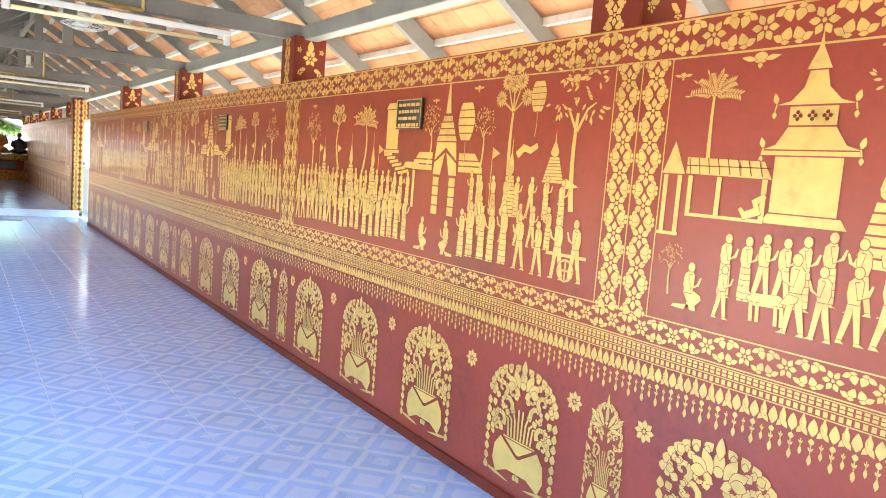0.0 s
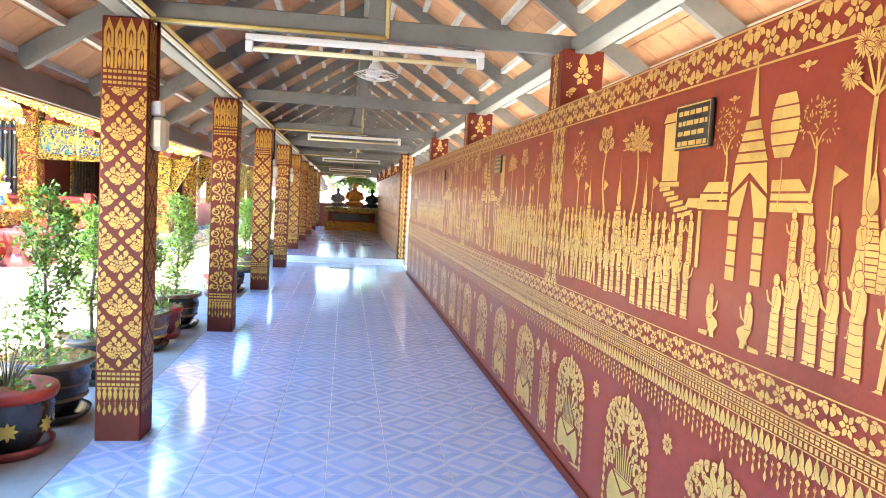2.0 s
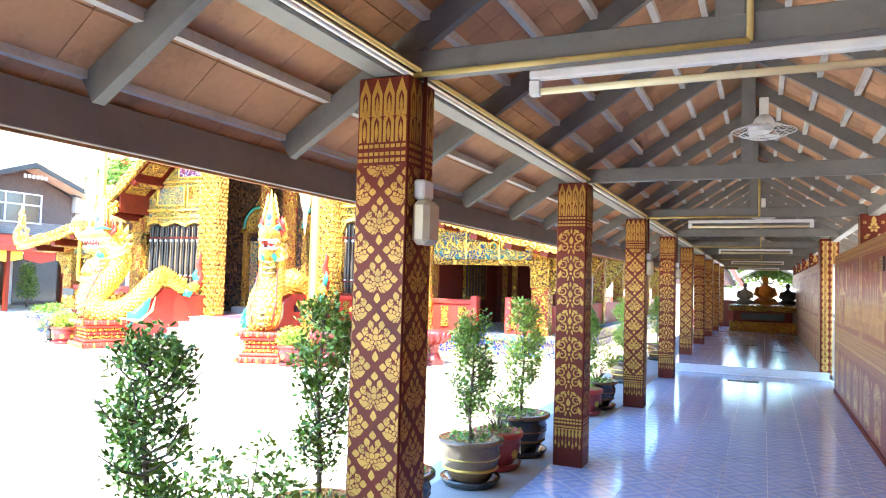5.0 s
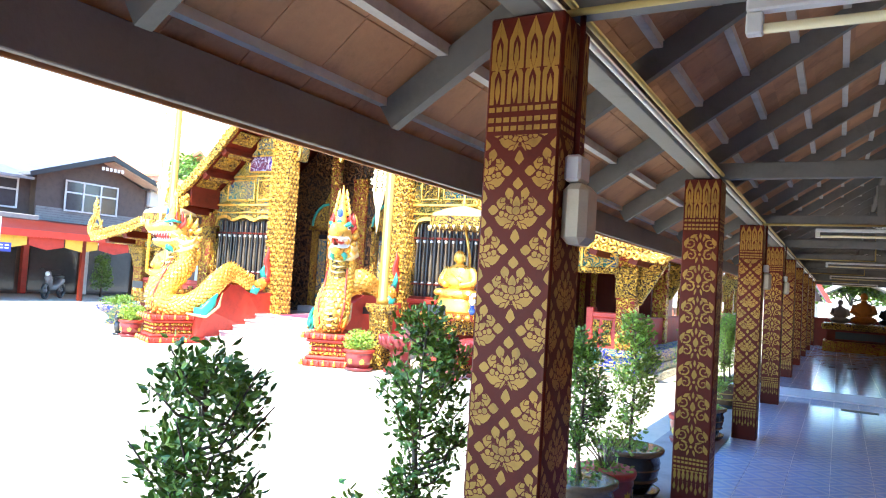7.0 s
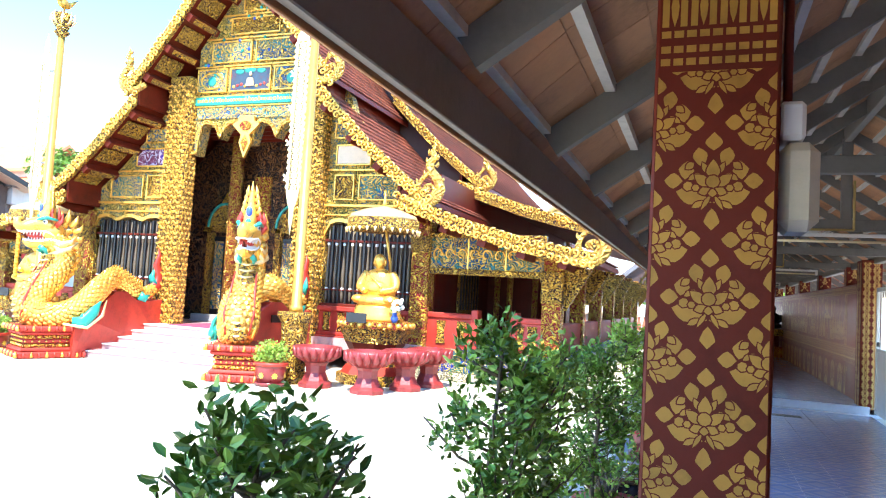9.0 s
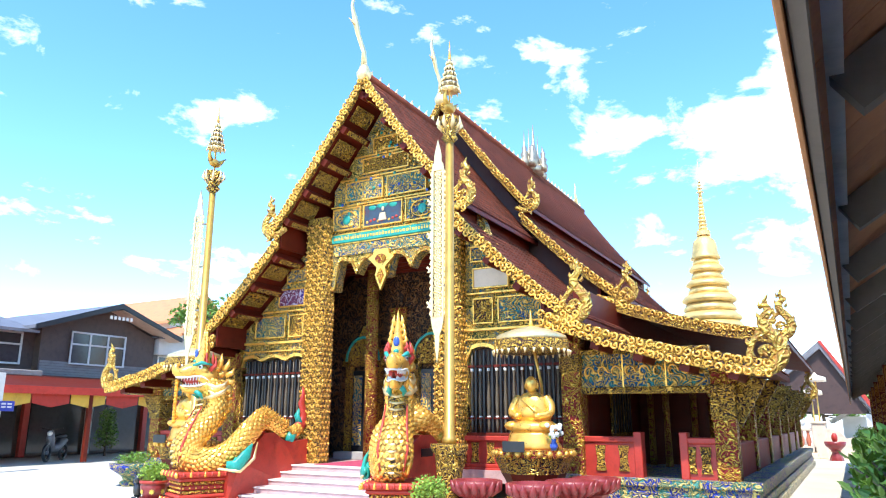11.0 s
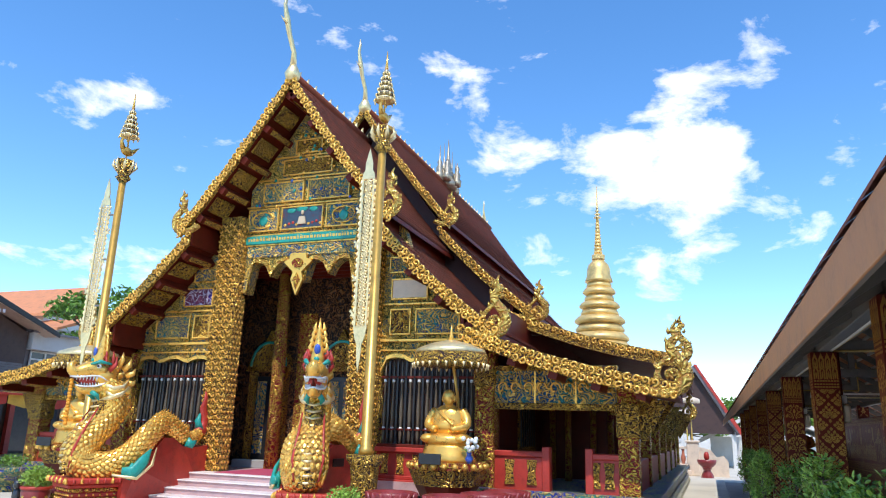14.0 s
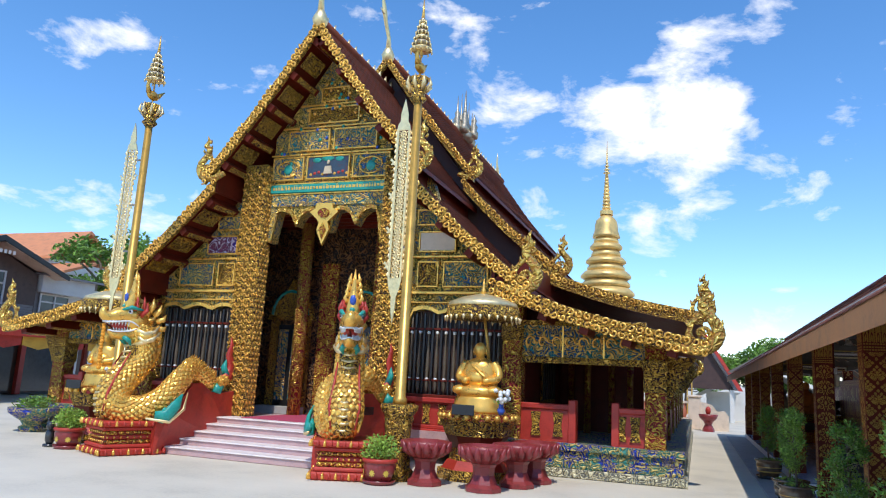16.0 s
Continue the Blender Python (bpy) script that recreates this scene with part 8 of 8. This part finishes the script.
# ---- timber house across the courtyard ----
M_WOOD_DARK = material("dark_stained_boards", (0.1, 0.065, 0.05), 0.65, var=0.3, scale=5, bump=0.3)
M_WOOD_GREY = material("weathered_grey_boards", (0.24, 0.22, 0.2), 0.7, var=0.25, scale=4, bump=0.3)
M_GLASS_DARK = material("dark_window_glass", (0.05, 0.055, 0.06), 0.08, var=0.2, bump=0.0, spec=0.7)
M_TIN = material("corrugated_tin", (0.2, 0.19, 0.2), 0.5, 0.3, var=0.3, scale=3)
M_ORANGE = material("orange_roof_tile", (0.62, 0.24, 0.1), 0.6, var=0.2, scale=3, bump=0.2, island=0.1)
M_WALL_WHITE = material("off_white_render", (0.62, 0.6, 0.56), 0.7, var=0.12, scale=2)
M_AWNING = material("yellow_cloth", (0.62, 0.36, 0.05), 0.8, var=0.3, scale=2.5)
M_SIGN_BLUE = material("blue_sign", (0.03, 0.05, 0.3), 0.4, var=0.1)
HX = -25.0
house = thing("timber_house", (HX, 17, 0), "two storey dark timber house with tin roof", "house")


def hp(name, geo, mat, label="", parent=None):
    return part(name, geo, mat, parent or house, label)


# local: x out of the wall, y along it from 17
hp("wall", Geo().box(-6, 0, -8.0, 1.9, 2.6, 4.3), M_WOOD_DARK, "dark boarded upper wall")
hp("wall", Geo().prism([(1.9, 2.4), (6.6, 2.4), (6.6, 4.4), (4.4, 5.3), (1.9, 4.45)], lambda u, v, d: (d, u, v), -6, 0.35), M_WOOD_DARK, "dark boarded gable wall")
for i in range(9):
    hp("board", Geo().box(0.35, 0.37, 1.95, 6.55, 2.45 + 0.09 * i, 2.53 + 0.09 * i), M_WOOD_GREY)
hp("roof", Geo().prism([(1.2, 4.25), (4.4, 5.36), (7.3, 4.35), (7.3, 4.45), (4.4, 5.48), (1.2, 4.36)], lambda u, v, d: (d, u, v), -6, 1.1), M_TIN, "low tin gable roof")
hp("gable_board", Geo().prism([(1.2, 4.2), (4.4, 5.3), (7.3, 4.3), (7.3, 4.46), (4.4, 5.5), (1.2, 4.38)], lambda u, v, d: (d, u, v), 1.1, 1.16), M_BLACK)
hp("soffit", Geo().prism([(4.5, 5.25), (7.2, 4.3), (7.2, 4.33), (4.5, 5.28)], lambda u, v, d: (d, u, v), 0.36, 1.09), M_CREAM)
for k in range(6):
    hp("gable_letter", Geo().box(1.17, 1.18, 3.9 + 0.17 * k, 4.0 + 0.17 * k, 4.86, 4.99), M_WALL_WHITE)
hp("roof", Geo().prism([(0.9, 4.2), (-3.0, 5.2), (-3.0, 5.1), (0.9, 4.1)], lambda u, v, d: (u, d, v), -8.4, 1.5), M_TIN, "low tin roof of the side wing")


def lattice_window(y0, y1, z0, z1, cols, x=0.37):
    w = hp("window", Geo().box(x, x + 0.03, y0, y1, z0, z1), M_GLASS_DARK, "wide dark window with white frames")
    for k in range(cols + 1):
        y = y0 + (y1 - y0) * k / cols
        part("window_frame", Geo().box(x + 0.03, x + 0.07, y - 0.03, y + 0.03, z0, z1), M_WALL_WHITE, w)
    for z in (z0, z0 + (z1 - z0) * 0.62, z1):
        part("window_frame", Geo().box(x + 0.031, x + 0.072, y0 - 0.03, y1 + 0.03, z - 0.03, z + 0.03), M_WALL_WHITE, w)


lattice_window(3.0, 5.2, 3.2, 4.33, 3)
lattice_window(-4.6, -2.2, 3.1, 4.15, 3, 0.02)
lattice_window(-1.9, 1.4, 3.1, 4.15, 4, 0.02)
hp("annex", Geo().box(-6, 0.2, 6.6, 9.6, 2.4, 4.5), M_WOOD_GREY, "weathered grey annex wall")
hp("annex_band", Geo().box(0.2, 0.5, 6.7, 9.2, 3.8, 4.45, 0.02), M_WALL_WHITE, "off white board over the annex window")
hp("annex_wall", Geo().box(-5.8, 0.22, 8.2, 10.4, 2.4, 4.2), M_WALL_WHITE)
lattice_window(6.9, 8.2, 3.0, 3.75, 2, 0.22)
hp("annex_roof", Geo().prism([(0.7, 4.5), (-4.0, 5.0), (-4.0, 4.9), (0.7, 4.42)], lambda u, v, d: (u, d, v), 6.5, 10.8), M_TIN)
hp("lower_roof", Geo().prism([(0.3, 2.75), (4.2, 2.15), (4.2, 2.07), (0.3, 2.65)], lambda u, v, d: (u, d, v), -8.0, 7.0), M_MAROON_DARK, "dark red lean-to roof")
hp("lower_fascia", Geo().box(4.2, 4.24, -8.0, 7.0, 1.98, 2.2), M_RED)
hp("ledge", Geo().box(0.0, 0.9, -8.0, 1.8, 2.66, 2.86, 0.03), M_WOOD_GREY)
hp("ground_wall", Geo().box(-5.8, -0.2, -8.0, 10.0, 0.0, 2.6), M_WOOD_DARK, "shaded ground floor wall")
for k in range(7):
    # dark pane in place of the unlit shop inside
    hp("shop_opening", Geo().box(-0.2, -0.17, -7.4 + 2.4 * k, -5.5 + 2.4 * k, 0.1, 2.1), M_GLASS_DARK)
    hp("shop_pillar", Geo().box(-0.16, 0.02, -5.35 + 2.4 * k, -5.15 + 2.4 * k, 0, 2.5), M_RED if k % 2 else M_WALL_WHITE)
for k in range(12):
    hp("valance", Geo().prism([(-7.6 + 1.2 * k, 2.05), (-6.45 + 1.2 * k, 2.05), (-6.45 + 1.2 * k, 1.72), (-7.0 + 1.2 * k, 1.6), (-7.6 + 1.2 * k, 1.72)], lambda u, v, d: (d, u, v), 4.1, 4.12), M_AWNING if k % 2 else M_RED, "striped cloth valance")
for k in range(4):
    hp("lean_to_post", Geo().box(4.02, 4.14, -7.0 + 4.2 * k, -6.88 + 4.2 * k, 0, 2.1), M_MAROON_DARK)
hp("tube_lamp", Geo().box(3.5, 3.56, 2.0, 3.3, 1.9, 1.97), M_WHITE)

back = thing("orange_roofed_house", (-32.3, 33, 0), "plain house with a broad orange tile roof", "house")
part("wall", Geo().box(-20, -0.6, -1.9, 1.9, 0, 6.5), M_WALL_WHITE, back)
part("roof", Geo().prism([(-2.4, 6.53), (0, 8.3), (2.4, 6.53), (2.4, 6.38), (0, 8.12), (-2.4, 6.38)], lambda u, v, d: (d, u, v), -21, 0), M_ORANGE, back, "orange tile roof")
part("lower_roof", Geo().prism([(-3.6, 5.55), (-1.7, 6.25), (-1.7, 6.1), (-3.6, 5.42)], lambda u, v, d: (d, u, v), -18, 2.4), M_ORANGE, back, "orange lower roof")
part("lower_wall", Geo().box(-18, 2.0, -3.2, -1.91, 0, 5.5), M_WALL_WHITE, back)

# sign post
sp = thing("sign_post", (-19.1, 14.6, -0.035), "white concrete post with a blue direction sign", "sign")
part("post", Geo().box(-0.11, 0.11, -0.11, 0.11, 0, 2.45, 0.01), M_WALL_WHITE, sp)
part("panel", Geo().box(0.13, 0.15, -0.45, 0.4, 1.5, 1.75, 0.004), M_SIGN_BLUE, sp, "blue enamel sign")
for z in (1.68, 1.6):
    for k in range(5):
        part("writing", Geo().box(0.151, 0.153, -0.38 + 0.15 * k, -0.27 + 0.15 * k, z - 0.02, z + 0.02), M_WALL_WHITE, sp)
part("notice", Geo().box(0.12, 0.13, -0.08, 0.08, 1.15, 1.4), M_WHITE, sp)


# motor scooter in the shade
sc = thing("scooter", (-22.6, 18.6, -0.035), "parked grey motor scooter in the shade", "scooter", rz=35)
for y in (-0.6, 0.6):
    w = part("wheel", Geo().tube([(0, y + 0.24 * math.cos(a), 0.28 + 0.24 * math.sin(a)) for a in [i * math.pi / 9 for i in range(19)]], 0.05, 6), M_BLACK, sc)
    part("rim", Geo().lathe([(0.06, -0.05), (0.06, 0.05)], 10).add(Geo(), Matrix.Identity(4)), M_TIN, w).matrix_basis = Matrix.Translation((0, y, 0.28)) @ Matrix.Rotation(math.pi / 2, 4, "Y")
part("body", Geo().tube([(0, 0.75, 0.62), (0, 0.4, 0.6), (0, 0.1, 0.42), (0, -0.25, 0.38), (0, -0.45, 0.75), (0, -0.4, 0.95)], [0.07, 0.15, 0.13, 0.1, 0.12, 0.06], 10), M_TIN, sc)
part("seat", Geo().ball((0, 0.35, 0.76), (0.13, 0.38, 0.07), 12, 6), M_BLACK, sc)
part("handlebar", Geo().tube([(-0.32, -0.36, 1.02), (0, -0.42, 0.98), (0.32, -0.36, 1.02)], 0.02, 6), M_BLACK, sc)
part("fork", Geo().tube([(0, -0.42, 0.8), (0, -0.6, 0.28)], 0.035, 6), M_TIN, sc)
part("headlight", Geo().ball((0, -0.52, 0.86), 0.08, 10, 7), M_WHITE, sc)


def bush(x, y, h, r, seed, label, z=-0.035):
    b = thing("shrub", (x, y, z), label, "shrub", "shrubs round the courtyard")
    part("trunk", Geo().tube([(0, 0, 0), (0, 0, h * 0.6)], [0.05, 0.02], 6), M_TRUNK, b)
    g = Geo()
    for k in range(8):
        g.add(leaf_cloud(160, (0, 0, h * (0.25 + 0.09 * k)), (r * (1.1 - 0.06 * k), r * (1.1 - 0.06 * k), h * 0.12), 0.09, seed + k), Matrix.Identity(4))
    tagged(part("crown", g, M_LEAF, b), kind="stuff")


bush(-24.0, 21.4, 1.7, 0.4, 60, "tall leafy shrub by the house")
bush(-24.2, 15.6, 1.3, 0.6, 61, "dark shrub in the shade of the house")
bush(-24.2, 13.6, 1.2, 0.6, 62, "dark shrub in the shade of the house")


# ---- trees ----
def tree_thing(x, y, h, r, seed, label):
    rng = random.Random(seed)
    t = thing("tree", (x, y, -0.035), label, "tree", "trees behind the temple")
    part("trunk", Geo().tube([(0, 0, 0), (0.1, 0.05, h * 0.3), (0.0, 0.1, h * 0.55), (0.1, 0, h * 0.8)], [0.035 * h, 0.028 * h, 0.018 * h, 0.006 * h], 8), M_TRUNK, t)
    crown = Geo()
    for k in range(16):
        a, q = rng.uniform(0, 6.28), r * math.sqrt(rng.random())
        e = (q * math.cos(a), q * math.sin(a), h * rng.uniform(0.5, 0.97) - q * 0.15)
        part("limb", Geo().tube([(0, 0.05, h * rng.uniform(0.3, 0.6)), (e[0] * 0.5, e[1] * 0.5, e[2] - 0.1 * h), e], [0.012 * h, 0.008 * h, 0.002 * h], 5), M_TRUNK, t)
        crown.add(leaf_cloud(330, e, (r * 0.42, r * 0.42, r * 0.28), 0.26, seed * 40 + k, 0.6), Matrix.Identity(4))
    tagged(part("crown", crown, M_LEAF, t, "uneven crown of green leaves"), kind="stuff")


tree_thing(-26.5, 29.0, 7.6, 2.2, 71, "broad leafy tree behind the temple")
tree_thing(-31.0, 44.0, 9.5, 3.0, 72, "broad leafy tree behind the houses")
tree_thing(1.6, 52.0, 4.6, 2.2, 73, "low leafy tree beyond the gallery")
tree_thing(4.6, 56.0, 5.0, 2.4, 74, "low leafy tree beyond the gallery")
tree_thing(-2.2, 62.0, 4.2, 2.2, 75, "low leafy tree beyond the terrace")

# ---- golden stupa ----
stupa = thing("stupa", (-5.14, 36.0, -0.035), "tall golden bell shaped stupa with ringed spire", "stupa")
part("base", Geo().box(-2.6, 2.6, -2.6, 2.6, 0, 1.4, 0.05).box(-2.2, 2.2, -2.2, 2.2, 1.4, 2.6, 0.05).box(-1.8, 1.8, -1.8, 1.8, 2.6, 3.9, 0.05), M_WALL_WHITE, stupa)
for z, r, h in ((3.9, 1.55, 0.5), (4.4, 1.42, 0.5), (4.9, 1.3, 0.45)):
    part("ring", Geo().lathe([(r, z), (r + 0.05, z + h * 0.3), (r - 0.02, z + h * 0.7), (r - 0.12, z + h)], 32), M_GOLD_WORN, stupa)
for z, r, h in ((5.35, 1.27, 0.4), (5.75, 1.08, 0.4), (6.15, 1.12, 0.36), (6.5, 0.84, 0.36), (6.85, 0.9, 0.3), (7.15, 0.66, 0.36), (7.5, 0.73, 0.3), (7.8, 0.56, 0.3)):
    part("ring", Geo().lathe([(r * 0.86, z), (r, z + h * 0.25), (r, z + h * 0.5), (r * 0.84, z + h)], 32), M_GOLD_WORN, stupa)
part("bell", Geo().lathe([(0.62, 8.1), (0.6, 8.2), (0.53, 8.4), (0.51, 8.7), (0.45, 8.9), (0.3, 9.05), (0.22, 9.16)], 28), M_GOLD_WORN, stupa)
part("neck", Geo().lathe([(0.3, 9.15), (0.3, 9.35), (0.2, 9.4)], 16, smooth=False), M_GOLD_WORN, stupa)
for k in range(9):
    z, r = 9.4 + 0.17 * k, 0.2 - 0.013 * k
    part("spire_ring", Geo().lathe([(r * 0.8, z), (r, z + 0.06), (r, z + 0.11), (r * 0.75, z + 0.17)], 16), M_GOLD_WORN, stupa)
part("spire", Geo().lathe([(0.08, 10.9), (0.05, 11.4), (0.012, 12.7)], 10), M_GOLD_WORN, stupa)
for k in range(4):
    z, r = 11.15 + 0.16 * k, 0.17 - 0.03 * k
    part("umbrella_tier", Geo().lathe([(r, z), (r * 0.9, z + 0.03), (0.03, z + 0.12)], 14), M_GOLD_PALE, stupa)

# ---- terrace beyond the temple's flank ----
ter = thing("terrace", (-3.0, 33.0, -0.035), "low cream terrace with terracotta balusters", "terrace")
part("base", Geo().box(-4.0, 1.5, 0.0, 6.0, 0, 0.2, 0.02).box(-4.0, 1.45, 0.15, 6.0, 0.2, 0.42, 0.02), M_CREAM, ter)
part("coping", Geo().box(-4.0, 1.4, 0.22, 0.42, 0.95, 1.05, 0.02), M_CREAM, ter)
part("end_pier", Geo().box(1.35, 1.8, 0.15, 0.6, 0, 1.2, 0.03).box(1.3, 1.85, 0.1, 0.65, 1.2, 1.28, 0.02), M_CREAM, ter)
bal = Geo().lathe([(0.05, 0.42), (0.05, 0.46), (0.08, 0.55), (0.085, 0.65), (0.05, 0.78), (0.045, 0.86), (0.06, 0.95)], 10).mesh("baluster", material("terracotta_baluster", (0.5, 0.16, 0.09), 0.6, var=0.2))
for k in range(22):
    o = part("baluster", bal, None, ter)
    o.location = (-3.3 + 0.215 * k, 0.32, 0)
part("curved_wall", Geo().prism([(1.8, 0), (2.8, 0), (2.8, 0.55), (2.65, 0.75), (2.4, 0.7), (2.2, 0.95), (1.8, 1.05)], front, 0.2, 0.45), M_CREAM, ter)
ur = thing("lotus_basin", (-0.95, 32.2, -0.035), "dark red stone lotus basin beside the terrace", "urn", "lotus basins before the temple")
part("foot", Geo().lathe([(0.22, 0), (0.2, 0.1), (0.12, 0.25), (0.16, 0.34)], 8, smooth=False), M_STONE_PINK, ur)
part("bowl", Geo().lathe([(0.14, 0.33), (0.3, 0.48), (0.34, 0.62), (0.28, 0.62)], 16), M_STONE_PINK, ur)
part("flower", Geo().ball((0, 0, 0.75), (0.1, 0.1, 0.16), 8, 6), M_RED, ur)
wst = part("statue", Geo().lathe([(0.2, 0), (0.18, 0.5), (0.12, 0.7)], 10).ball((0, 0, 0.82), 0.12, 8, 6), M_WALL_WHITE)
wst.matrix_basis = pose(-2.0, 34.6, 0.38)
tagged(wst, "plain white statue on the terrace", "statue")

shed = thing("open_hall", (-2.3, 42.0, -0.035), "dark open sided hall with a steep red edged roof", "pavilion")
part("roof", Geo().prism([(-3.0, 1.6), (0.9, 4.9), (1.0, 4.9), (3.0, 1.6), (2.8, 1.6), (0.95, 4.6), (-2.7, 1.6)], front, 0, 9), M_TIN, shed, "steep dark roof")
part("gable", Geo().prism([(-2.7, 1.6), (2.7, 1.6), (0.95, 4.6)], front, 0.3, 0.4), M_DARK, shed)
part("barge", Geo().prism([(0.9, 4.95), (1.05, 4.95), (3.1, 1.55), (2.9, 1.55)], front, -0.06, 0.02), M_RED, shed)
for x in (-2.4, 0.2, 2.6):
    part("post", Geo().box(x - 0.1, x + 0.1, 0.3, 0.5, 0, 1.7), M_WALL_WHITE, shed)
for x, z in ((-1.55, 3.1), (-1.75, 2.55)):
    pr = thing("parasol", (x, 38.5, -0.035), "small cream two tier ceremonial parasol", "parasol", "ceremonial parasols")
    part("stem", Geo().tube([(0, 0, 0), (0, 0, z)], 0.03, 6), M_GOLD_PAINT, pr)
    part("canopy", Geo().lathe([(0.42, z - 0.2), (0.4, z - 0.02), (0.1, z + 0.08), (0.02, z + 0.2)], 18), M_CREAM, pr)
whs = thing("white_house", (1.6, 46.0, -0.035), "low white house with a pale gable", "house")
part("wall", Geo().box(-2.4, 4, 0, 5, 0, 1.5), M_WALL_WHITE, whs)
part("roof", Geo().prism([(-3.0, 1.3), (0.3, 3.1), (4.5, 1.3), (4.4, 1.15), (0.3, 2.9), (-2.9, 1.15)], front, -0.6, 5.4), M_WALL_WHITE, whs, "pale sheet roof")

# low boundary wall far round the courtyard
setting("boundary_wall", Geo().box(-60, 60, 70, 70.3, -0.1, 2.2).box(-60, -59.7, -50, 70, -0.1, 2.2).box(59.7, 60, -50, 70, -0.1, 2.2).box(-60, 60, -50.3, -50, -0.1, 2.2), M_WALL_WHITE, "plain off white boundary wall", "wall")

# ---- floor tiles ----
tile_mesh = Geo().box(-0.1482, 0.1482, -0.1482, 0.1482, -0.012, 0.0, 0.0015).mesh("tile", M_TILE)
for i in range(8):
    for j in range(36):
        t = part("tile", tile_mesh, None, floor_1)
        t.location = (0.3 + 0.3 * i, 1.05 + 0.3 * j, 0.0)
rest = Geo()
one = Geo().box(-0.1482, 0.1482, -0.1482, 0.1482, -0.012, 0.0)
for i in range(8):
    for j in list(range(-19, 0)) + list(range(36, 49)):
        rest.add(one, Matrix.Translation((0.3 + 0.3 * i, 1.05 + 0.3 * j, 0.0)))
tagged(part("tiles", rest, M_TILE, floor_1), kind="stuff")
rest = Geo()
for i in range(8):
    for j in range(46):
        rest.add(one, Matrix.Translation((0.3 + 0.3 * i, STEP_Y + 0.15 + 0.3 * j, STEP_H)))
tagged(part("tiles", rest, M_TILE, floor_2), kind="stuff")
